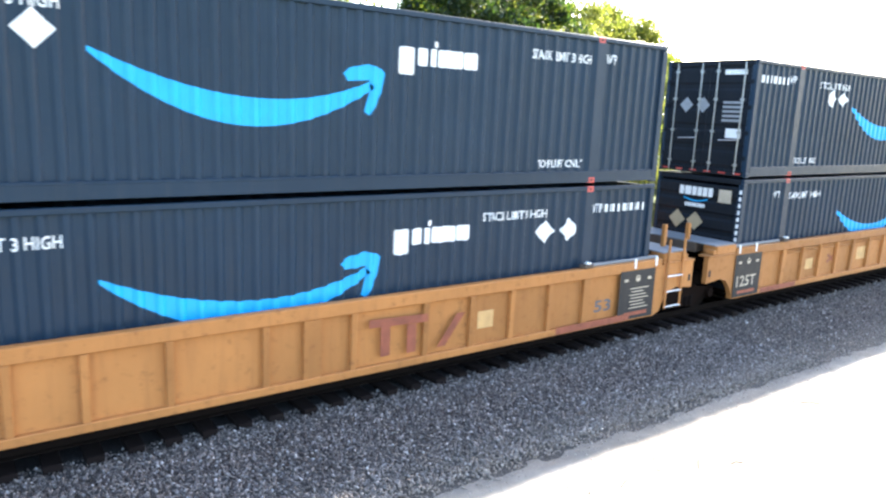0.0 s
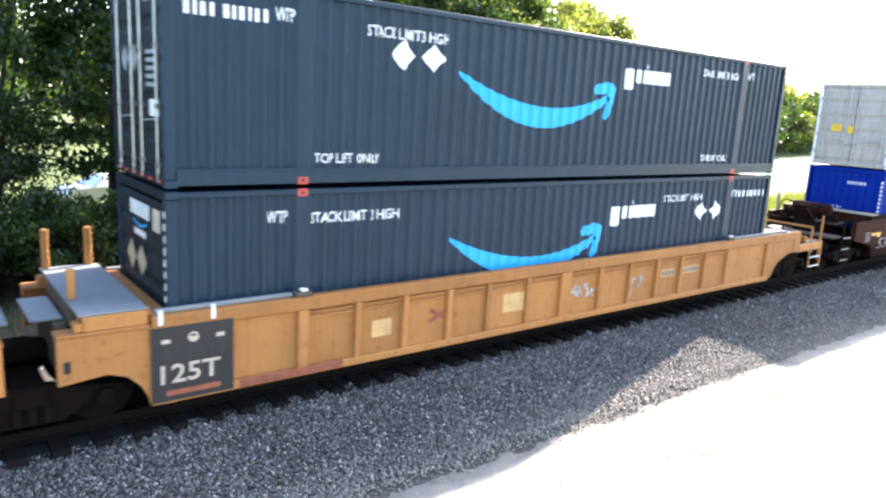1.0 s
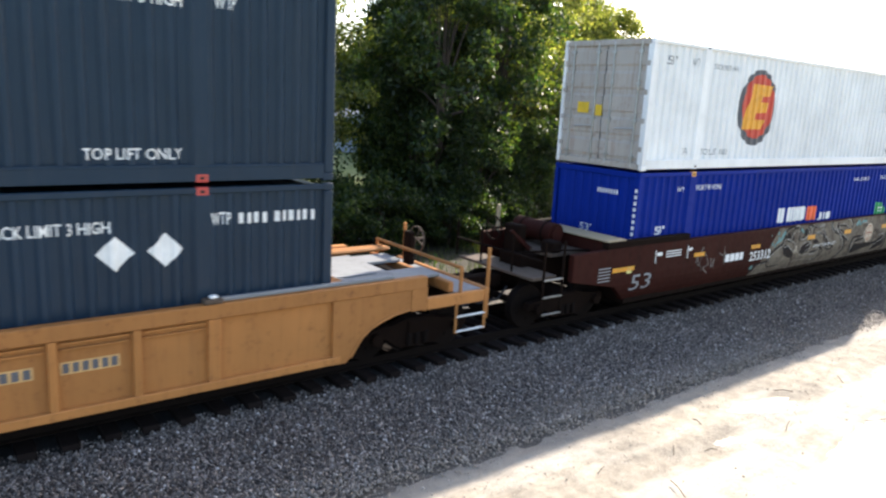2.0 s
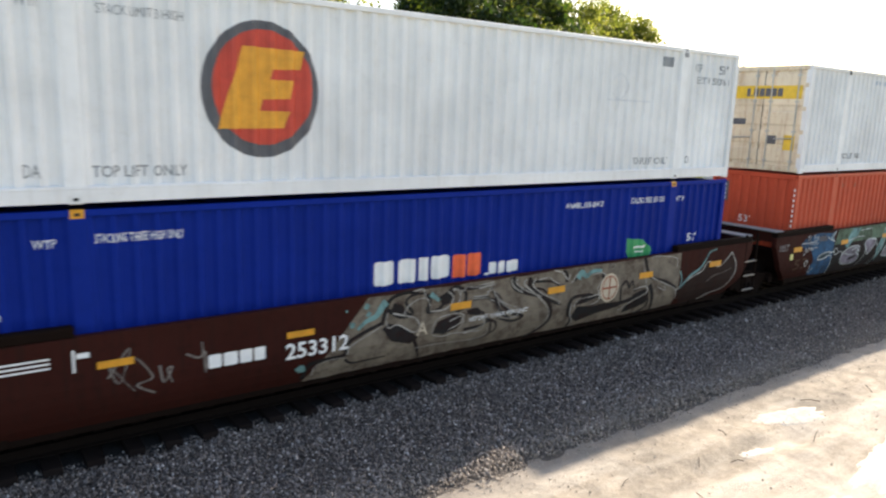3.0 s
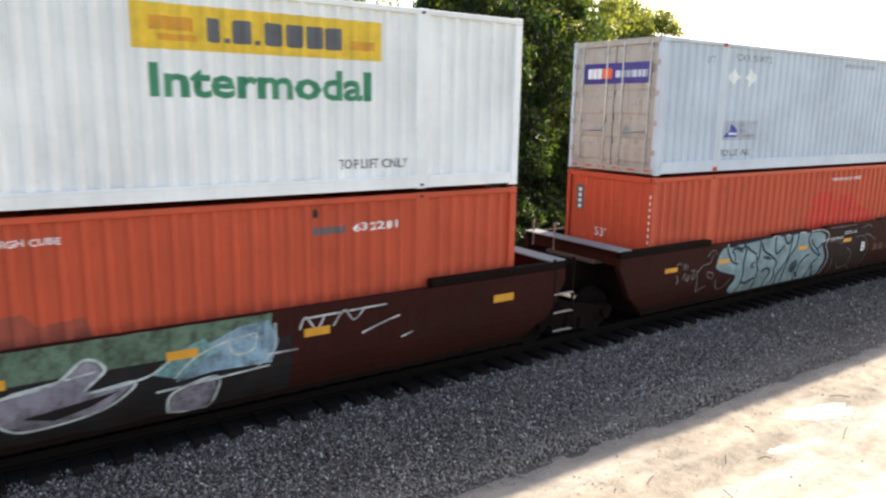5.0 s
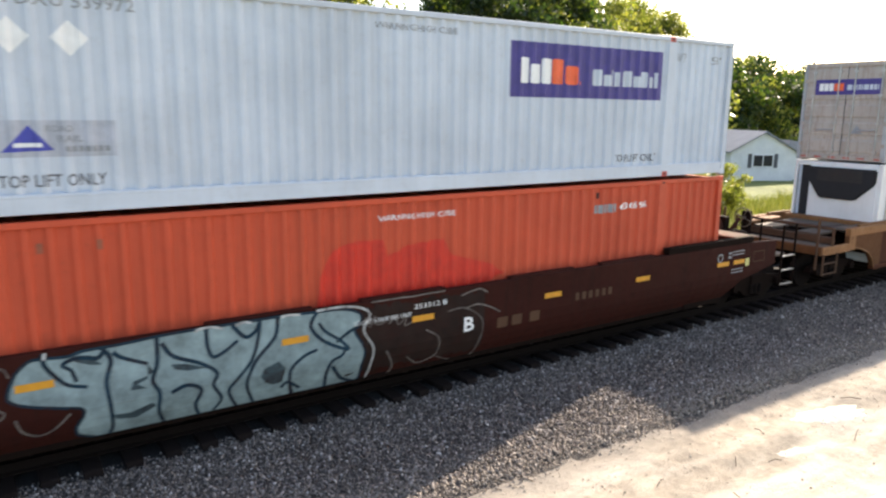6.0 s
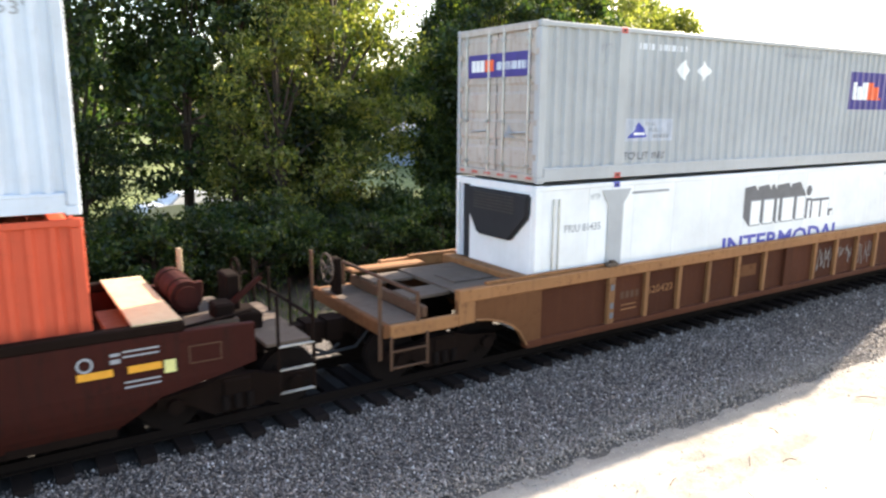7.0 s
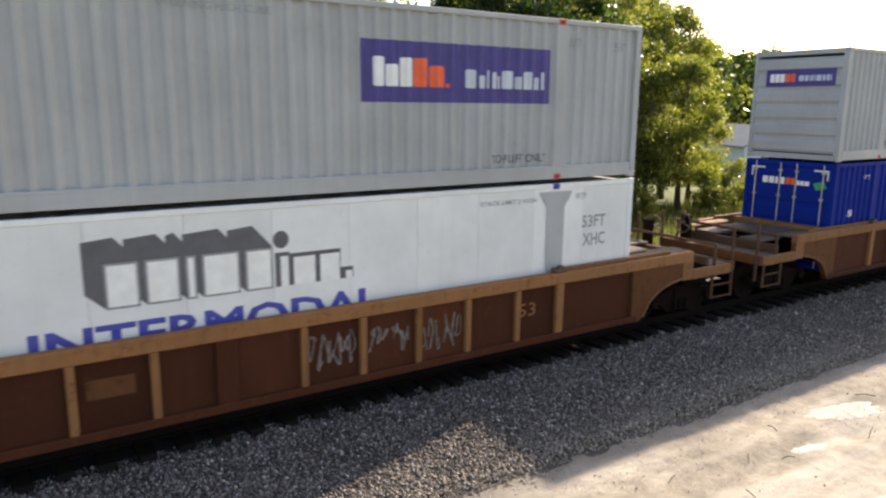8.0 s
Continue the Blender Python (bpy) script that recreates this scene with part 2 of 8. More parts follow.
weed_mat = island_mat("tall_grass_blades", [(0.0, (0.07, 0.09, 0.02)), (0.5, (0.14, 0.16, 0.04)), (1.0, (0.28, 0.25, 0.10))], 0.7, 0.35)
bark_mat = painted("bark", (0.075, 0.055, 0.042), (0.03, 0.025, 0.02), 0.5, 0.9, 0.4)
# under-train shade put into the colour of the ballast between the rails
shade_bed = ground_mat("shade_dark_ballast", [(0.3, (0.010, 0.009, 0.008)), (0.5, (0.024, 0.021, 0.019)), (0.72, (0.05, 0.046, 0.042))], 22.0, 0.6, 0.04)
litter_mat = ground_mat("shaded_leaf_litter", [(0.3, (0.018, 0.015, 0.009)), (0.55, (0.045, 0.036, 0.02)), (0.75, (0.085, 0.075, 0.035))], 6.0, 0.4, 0.05)
faded_panel = plain("faded_panel_paint", (0.40, 0.42, 0.47), 0.6)
mark_faint = plain("faint_grey_marking", (0.66, 0.67, 0.68), 0.6)
siding_mat = painted("white_siding", (0.84, 0.84, 0.83), (0.5, 0.5, 0.48), 0.15, 0.6, 0.1)
roof_mat = painted("grey_shingles", (0.30, 0.30, 0.31), (0.18, 0.17, 0.16), 0.3, 0.9, 0.1)
glass_mat = plain("dark_window_glass", (0.03, 0.035, 0.04), 0.08)


# ---- mesh helpers ----
PIECES = ("code_bar", "reflector", "placard", "rod_bracket", "graffiti", "patch", "wordmark", "number_bar")


def islands(bm):
    """Splits a bmesh into its separate pieces."""
    bm.verts.index_update()
    seen, out = set(), []
    for v0 in bm.verts:
        if v0.index in seen:
            continue
        seen.add(v0.index)
        todo, own = [v0], []
        while todo:
            v = todo.pop()
            own.append(v)
            for e in v.link_edges:
                w = e.other_vert(v)
                if w.index not in seen:
                    seen.add(w.index)
                    todo.append(w)
        nb = bmesh.new()
        twin = {v.index: nb.verts.new(v.co) for v in own}
        for f in {f for v in own for f in v.link_faces}:
            nf = nb.faces.new([twin[v.index] for v in f.verts])
            nf.smooth, nf.material_index = f.smooth, f.material_index
        out.append(nb)
    bm.free()
    return out


def part(name, bm, material, parent, label=""):
    if name in PIECES:
        first = None
        for nb in islands(bm):
            ob = one_part(name, nb, material, parent, label)
            first = first or ob
        return first
    return one_part(name, bm, material, parent, label)


def one_part(name, bm, material, parent, label=""):
    me = bpy.data.meshes.new(name)
    bm.to_mesh(me)
    bm.free()
    ob = new(name, me)
    for m in (material if isinstance(material, (list, tuple)) else [material]):
        me.materials.append(m)
    if parent is not None:
        ob.parent = parent
    if label:
        ob["label"] = label
    return ob


def box(bm, x0, x1, y0, y1, z0, z1, m=None):
    vs = [bm.verts.new(m @ Vector(c) if m else c) for c in
          ((x0, y0, z0), (x1, y0, z0), (x1, y1, z0), (x0, y1, z0), (x0, y0, z1), (x1, y0, z1), (x1, y1, z1), (x0, y1, z1))]
    for f in ((3, 2, 1, 0), (4, 5, 6, 7), (0, 1, 5, 4), (1, 2, 6, 5), (2, 3, 7, 6), (3, 0, 4, 7)):
        bm.faces.new([vs[i] for i in f])
    return vs


def boxes(*specs, bevel=0.0):
    bm = bmesh.new()
    for s in specs:
        box(bm, *s)
    if bevel:
        bmesh.ops.bevel(bm, geom=bm.edges[:], offset=bevel, segments=1, affect='EDGES')
    return bm


def rod(bm, a, b, r, n=8):
    a, b = Vector(a), Vector(b)
    q = (b - a).to_track_quat('Z', 'Y').to_matrix()
    rings = []
    for p in (a, b):
        rings.append([bm.verts.new(p + q @ Vector((r * math.cos(2 * math.pi * i / n), r * math.sin(2 * math.pi * i / n), 0))) for i in range(n)])
    for i in range(n):
        bm.faces.new((rings[0][i], rings[0][(i + 1) % n], rings[1][(i + 1) % n], rings[1][i]))
    bm.faces.new(rings[0][::-1])
    bm.faces.new(rings[1])


def rods(segs, r, n=8):
    bm = bmesh.new()
    for a, b in segs:
        rod(bm, a, b, r, n)
    return bm


def prism(profile, y0, y1):
    """An (x, z) outline pushed from y0 to y1."""
    bm = bmesh.new()
    f = [bm.verts.new((x, y0, z)) for x, z in profile]
    g = [bm.verts.new((x, y1, z)) for x, z in profile]
    n = len(profile)
    bm.faces.new(f)
    bm.faces.new(g[::-1])
    for i in range(n):
        bm.faces.new((f[i], g[i], g[(i + 1) % n], f[(i + 1) % n]))
    bmesh.ops.recalc_face_normals(bm, faces=bm.faces[:])
    return bm


# ---- corrugated walls and paint on them ----
LEN, HALF, HIGH = 16.154, 1.295, 2.86
PITCH, DEPTH = 0.2755, 0.046
BAYS = ((0.11, 1.93), (2.16, 13.994), (14.224, 16.044))


def corr_breaks(a, b):
    """x and depth of the sheet's folds between a and b."""
    n = max(1, round((b - a) / PITCH))
    p = (b - a) / n
    out = []
    for i in range(n):
        x = a + i * p
        out += [(x, 0.0), (x + 0.20 * p, 0.0), (x + 0.38 * p, DEPTH), (x + 0.82 * p, DEPTH)]
    out.append((b, 0.0))
    return out


BENDS = (1.0, 0.82, 0.66, 0.52)
FOLDS = [f for a, b in BAYS for f in corr_breaks(a, b)]
FX, FD = np.array([f[0] for f in FOLDS]), np.array([f[1] for f in FOLDS])


def sheet_y(x):
    for a, b in BAYS:
        if a <= x <= b:
            return -HALF + 0.018 + float(np.interp(x, FX, FD))
    return -HALF


def corr_panel(a, b, z0, z1, y=-HALF + 0.018, inward=1, along='x'):
    bm = bmesh.new()
    lo, hi = [], []
    for x, dd in corr_breaks(a, b):
        lo.append(bm.verts.new((x, y + inward * dd, z0)))
        hi.append(bm.verts.new((x, y + inward * dd, z1)))
    for i in range(len(lo) - 1):
        bm.faces.new((lo[i], lo[i + 1], hi[i + 1], hi[i]) if inward > 0 else (lo[i + 1], lo[i], hi[i], hi[i + 1]))
    return bm


def press(bm, flat=None, lift=0.004):
    """Lay a flat (x, z) figure onto the near wall, fold by fold; flat: a plane y instead, or a function of z with its bends at BENDS."""
    if callable(flat):
        bmesh.ops.bisect_plane(bm, geom=bm.verts[:] + bm.edges[:] + bm.faces[:], plane_co=(0, 0, BENDS[0]), plane_no=(0, 0, 1), dist=1e-5)
        for bz in BENDS[1:]:
            bmesh.ops.bisect_plane(bm, geom=bm.verts[:] + bm.edges[:] + bm.faces[:], plane_co=(0, 0, bz), plane_no=(0, 0, 1), dist=1e-5)
        for v in bm.verts:
            v.co.y = flat(v.co.z) - lift
        for f in bm.faces:
            f.normal_update()
            if f.normal.y > 0:
                f.normal_flip()
        return bm
    if flat is None:
        xs = [v.co.x for v in bm.verts]
        lo, hi = min(xs), max(xs)
        for f in FX:
            if lo < f < hi:
                bmesh.ops.bisect_plane(bm, geom=bm.verts[:] + bm.edges[:] + bm.faces[:], plane_co=(f, 0, 0), plane_no=(1, 0, 0), dist=1e-5)
    for v in bm.verts:
        v.co.y = (sheet_y(v.co.x) if flat is None else flat) - lift
    for f in bm.faces:
        f.normal_update()
        if f.normal.y > 0:
            f.normal_flip()
    return bm


def poly(*outlines):
    bm = bmesh.new()
    for o in outlines:
        bm.faces.new([bm.verts.new((x, 0, z)) for x, z in o]).normal_update()
    bmesh.ops.triangulate(bm, faces=bm.faces[:])
    return bm


def rects(*rs):
    return poly(*[((a, c), (b, c), (b, d), (a, d)) for a, b, c, d in rs])


def words(text, x0, x1, z0, z1, bold=0.0):
    """Built-in lettering, stretched to the given width and height."""
    cu = bpy.data.curves.new("words", 'FONT')
    cu.body = text
    cu.resolution_u = 2
    cu.offset = bold
    ob = bpy.data.objects.new("words", cu)
    scene.collection.objects.link(ob)
    bpy.context.view_layer.update()
    me = bpy.data.meshes.new_from_object(ob.evaluated_get(bpy.context.evaluated_depsgraph_get()))
    bm = bmesh.new()
    bm.from_mesh(me)
    bpy.data.objects.remove(ob)
    bpy.data.meshes.remove(me)
    xs, ys = [v.co.x for v in bm.verts], [v.co.y for v in bm.verts]
    a, b, c, d = min(xs), max(xs), min(ys), max(ys)
    for v in bm.verts:
        v.co = ((v.co.x - a) / (b - a) * (x1 - x0) + x0, 0, (v.co.y - c) / (d - c) * (z1 - z0) + z0)
    return bm


def blocks(widths, x0, x1, z0, z1, gap=0.18):
    """A row of plain blocks: widths, or (width, low, high) in parts of the height."""
    total = sum(w if not isinstance(w, tuple) else w[0] for w in widths) + gap * (len(widths) - 1)
    k, x, out = (x1 - x0) / total, x0, []
    for w in widths:
        w, lo, hi = w if isinstance(w, tuple) else (w, 0, 1)
        if hi > lo:
            a, b, c, d = x, x + w * k, z0 + lo * (z1 - z0), z0 + hi * (z1 - z0)
            q = min(b - a, d - c) * 0.10
            out.append(((a + q, c), (b - q, c), (b, c + q), (b, d - q), (b - q, d), (a + q, d), (a, d - q), (a, c + q)))
        x += (w + gap) * k
    return poly(*out)


def ellipse(cx, cz, rx, rz, n=40, ring=0.0):
    pts = [(cx + rx * math.cos(2 * math.pi * i / n), cz + rz * math.sin(2 * math.pi * i / n)) for i in range(n)]
    if not ring:
        return poly(pts)
    inn = [(cx + (rx - ring) * math.cos(2 * math.pi * i / n), cz + (rz - ring) * math.sin(2 * math.pi * i / n)) for i in range(n)]
    return poly(*[(pts[i], pts[(i + 1) % n], inn[(i + 1) % n], inn[i]) for i in range(n)])


def diamond(cx, cz, r=0.24):
    return ((cx - r, cz), (cx, cz - r), (cx + r, cz), (cx, cz + r))


def swoosh(x0, x1, z_tip, z_low, z_end):
    """A tapering upturned band with an arrow head."""
    outl, n = [], 26
    top, low = [], []
    for i in range(n + 1):
        u = i / n
        x = x0 + (x1 - 0.28 - x0) * u
        mid = z_tip + (z_end - z_tip) * u - (0.5 * (z_tip + z_end) - z_low) * 4 * u * (1 - u)
        w = 0.06 + 0.30 * math.sin(math.pi * min(1, u ** 0.85)) + 0.09 * u
        top.append((x, mid + w * 0.5))
        low.append((x, mid - w * 0.5))
    for i in range(n):
        outl.append((low[i], low[i + 1], top[i + 1], top[i]))
    ex, ez = x1, z_end + 0.28
    outl.append((top[-1], low[-1], (ex - 0.20, ez - 0.30)))
    outl.append(((ex - 0.76, ez - 0.10), (ex - 0.66, ez - 0.21), (ex - 0.28, ez - 0.18), (ex - 0.06, ez), (ex - 0.30, ez + 0.06), (ex - 0.60, ez - 0.0)))
    outl.append(((ex - 0.28, ez - 0.18), (ex - 0.26, ez - 0.32), (ex - 0.36, ez - 0.66), (ex - 0.27, ez - 0.72), (ex - 0.06, ez - 0.36), (ex, ez - 0.06), (ex - 0.06, ez)))
    bm = poly(*outl)
    bmesh.ops.remove_doubles(bm, verts=bm.verts[:], dist=1e-4)
    return bm


# ---- shipping containers ----
def ribbed_sheet(profile, a, b, along):
    """A folded sheet. along 'x': profile of (x, z), from y = a to b; 'y': (y, x), from z = a to b; 'z': (z, x), from y = a to b."""
    bm = bmesh.new()
    prev = None
    for u, v in profile:
        cur = [bm.verts.new({'x': (u, e, v), 'y': (v, u, e), 'z': (v, e, u)}[along]) for e in (a, b)]
        if prev:
            bm.faces.new((prev[0], cur[0], cur[1], prev[1]))
        prev = cur
    bmesh.ops.recalc_face_normals(bm, faces=bm.faces[:])
    return bm


def container(place, z0, paint, label, front="plain", door_paint=None, clamp=None, smooth=False, rail_h=0.27):
    """A 53 ft box with its leading end at x = place; z0: its underside. Returns its root, whose space has x from the leading end, z from the rails."""
    root = new("shipping_container")
    tagged(root, label, "shipping container", "containers on the train")
    root["place"] = place
    root.location = (place, 0, 0)
    z1 = z0 + HIGH
    door_paint = door_paint or paint
    zr = z0 + rail_h if z0 > 2 else z0 + 0.16
    zt = z1 - 0.10
    if smooth:
        cuts = [0.11 + 15.934 * k / 13 for k in range(14)]
        for a, b in zip(cuts, cuts[1:]):
            part("side_panel", boxes((a, b - 0.005, -HALF + 0.012, -HALF + 0.04, zr, zt)), paint, root)
        part("inner_lining", boxes((0.11, 16.04, -HALF + 0.042, -HALF + 0.05, zr, zt)), seal, root)
        part("side_panel", boxes((0.11, 16.04, HALF - 0.04, HALF - 0.012, zr, zt)), paint, root)
    else:
        for a, b in BAYS:
            part("side_panel", corr_panel(a, b, zr, zt), paint, root)
        part("side_panel", corr_panel(0.11, 16.044, zr, zt, HALF - 0.018, -1), paint, root)
    for s in (-1, 1):
        y0, y1 = sorted((s * HALF, s * (HALF - 0.09)))
        part("bottom_rail", boxes((0.16, LEN - 0.16, y0, y1, z0 + 0.035, zr), (0.16, LEN - 0.16, y0 + (0.0 if s > 0 else -0.004), y1, zr - 0.045, zr - 0.02), bevel=0.006), paint, root)
        part("top_rail", boxes((0.16, LEN - 0.16, y0, y1, zt, z1 - 0.012), bevel=0.01), paint, root)
        for x in (0.0, LEN - 0.15):
            part("corner_post", boxes((x, x + 0.15, y0, y1 + (0 if s > 0 else 0.06), z0 + 0.12, z1 - 0.12), bevel=0.012), paint, root)
        for x in (1.93, 13.994):
            part("lifting_post", boxes((x, x + 0.23, y0 + 0.004 * (s > 0) - 0.0, y1 - 0.004 * (s < 0), zr - 0.1, zt + 0.02), bevel=0.012), paint, root)
            for z in (z0 + 0.02, z1 - 0.13):
                part("corner_casting", boxes((x + 0.02, x + 0.21, y0 - 0.003 * (s < 0), y1 + 0.003 * (s > 0), z, z + 0.125), bevel=0.014), clamp if (clamp and (z > z0 + 1 or clamp is red)) else paint, root)
                if s < 0:
                    part("casting_hole", boxes((x + 0.075, x + 0.155, -HALF - 0.006, -HALF + 0.02, z + 0.035, z + 0.09), bevel=0.01), seal, root)
        for x in (0.0, LEN - 0.178):
            for z in (z0, z1 - 0.118):
                part("corner_casting", boxes((x - 0.003, x + 0.178, y0 - 0.003 * (s < 0), y1 + 0.003 * (s > 0), z, z + 0.118), bevel=0.014), paint, root)
    part("roof_panel", ribbed_sheet([(0.10 + (LEN - 0.2) * (i + f) / 40, z1 - (0.03 if 0.2 < f < 0.8 else 0.055)) for i in range(40) for f in (0.1, 0.25, 0.75, 0.9)], -HALF + 0.08, HALF - 0.08, 'x'), paint, root)
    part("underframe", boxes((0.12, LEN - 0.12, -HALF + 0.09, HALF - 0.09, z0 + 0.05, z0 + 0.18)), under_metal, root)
    part("end_wall", boxes((LEN - 0.07, LEN - 0.03, -HALF + 0.1, HALF - 0.1, z0 + 0.1, z1 - 0.1)), paint, root)
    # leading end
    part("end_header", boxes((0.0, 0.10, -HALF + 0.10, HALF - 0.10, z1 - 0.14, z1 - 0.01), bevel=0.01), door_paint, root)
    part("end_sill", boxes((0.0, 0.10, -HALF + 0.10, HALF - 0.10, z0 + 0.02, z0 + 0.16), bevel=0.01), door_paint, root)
    zb, ztp = z0 + 0.165, z1 - 0.145
    if front == "doors":
        for y0, y1 in ((-1.19, -0.012), (0.012, 1.19)):
            hh = (ztp - zb) / 5
            bm = ribbed_sheet([(zb, 0.05)] + [(zb + hh * (k + f), 0.028 if 0.2 < f < 0.9 else 0.05) for k in range(5) for f in (0.12, 0.22, 0.80, 0.92)] + [(ztp, 0.05)], y0, y1, 'z')
            d = part("door", bm, door_paint, root, "ribbed container door with locking rods")
            for yy in (y0 + 0.22, y1 - 0.22):
                part("locking_rod", rods([((0.008, yy, z0 + 0.06), (0.008, yy, z1 - 0.06))], 0.020, 8), steel, d)
                part("rod_bracket", boxes(*[(-0.012, 0.03, yy - 0.05, yy + 0.05, z, z + 0.06) for z in (zb + 0.1, zb + 0.9, zb + 1.7, ztp - 0.16)]), steel, d)
            part("rod_handle", rods([((-0.012, y0 + 0.22, zb + 0.75), (-0.012, y0 + 0.75, zb + 0.72))], 0.016, 6), steel, d)
            edge = -1.19 if y0 < 0 else 1.19
            for k in range(4):
                zz = zb + 0.25 + k * 0.62
                part("hinge", boxes((-0.008, 0.03, edge - 0.05, edge + 0.05, zz, zz + 0.11), bevel=0.006), door_paint, d)
        part("door_gasket", boxes((0.04, 0.085, -0.011, 0.011, zb, ztp)), seal, root)
    elif front == "slats":
        hh = (ztp - zb) / 6
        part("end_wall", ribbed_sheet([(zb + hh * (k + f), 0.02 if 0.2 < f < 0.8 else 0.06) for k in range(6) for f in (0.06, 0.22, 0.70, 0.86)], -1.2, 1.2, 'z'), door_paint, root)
    elif front == "plain":
        part("end_wall", ribbed_sheet([(-1.2 + 2.4 * (k + f) / 9, 0.035 if 0.2 < f < 0.8 else 0.06) for k in range(9) for f in (0.08, 0.22, 0.72, 0.86)], zb - 0.01, ztp + 0.01, 'y'), door_paint, root)
    elif front == "reefer":
        part("end_wall", boxes((-0.01, 0.09, -1.19, 0.80, zb, ztp), bevel=0.02), door_paint, root)
        part("end_recess", boxes((0.05, 0.09, 0.802, 1.19, zb, ztp)), seal, root)
        part("nose_post", rods([((0.06, 1.13, zb), (0.06, 1.13, ztp))], 0.05, 10), pale_paint, root)
        prof = [(-1.17, ztp - 0.02), (0.79, ztp - 0.02), (0.78, ztp - 0.44), (0.42, ztp - 0.95), (-0.62, ztp - 0.95), (-1.15, ztp - 0.44)]
        bm = prism(prof, 0, 0.14)
        bmesh.ops.transform(bm, matrix=Matrix(((0, 1, 0, -0.11), (1, 0, 0, 0), (0, 0, 1, 0), (0, 0, 0, 1))), verts=bm.verts[:])
        bmesh.ops.recalc_face_normals(bm, faces=bm.faces[:])
        bmesh.ops.bevel(bm, geom=bm.edges[:], offset=0.04, segments=2, affect='EDGES')
        unit = part("cooling_unit", bm, seal, root, "black cooling unit with a tapered lower edge")
        part("grille", boxes(*[(-0.122, -0.10, -0.8, 0.5, ztp - 0.42 + 0.06 * k, ztp - 0.39 + 0.06 * k) for k in range(6)]), black_panel, unit)
    return root


def mark(root, bm, material, name="marking", flat=None, lift=0.004, label=""):
    return part(name, press(bm, flat, lift), material, root, label)


def end_mark(root, bm, material, name="marking", x=-0.022, label=""):
    """A figure drawn in (y, z), read from outside on the leading end: its x axis runs to the near side."""
    for v in bm.verts:
        v.co = (x, -v.co.x, v.co.z)
    for f in bm.faces:
        f.normal_update()
        if f.normal.x > 0:
            f.normal_flip()
    return part(name, bm, material, root, label)


ZL, ZU = 0.40, 3.30
U_A, U_B, U_C, U_D, U_E, U_F, U_G = -57.54, -37.94, -14.13, 5.39, 25.31, 48.83, 72.44


def lift_words(root, z, m, left=True, right=True):
    if left:
        mark(root, words("TOP LIFT ONLY", 2.26, 3.44, z, z + 0.15, 0.01), m, "lettering")
    if right:
        mark(root, words("TOP LIFT ONLY", 12.62, 13.86, z, z + 0.15, 0.01), m, "lettering")


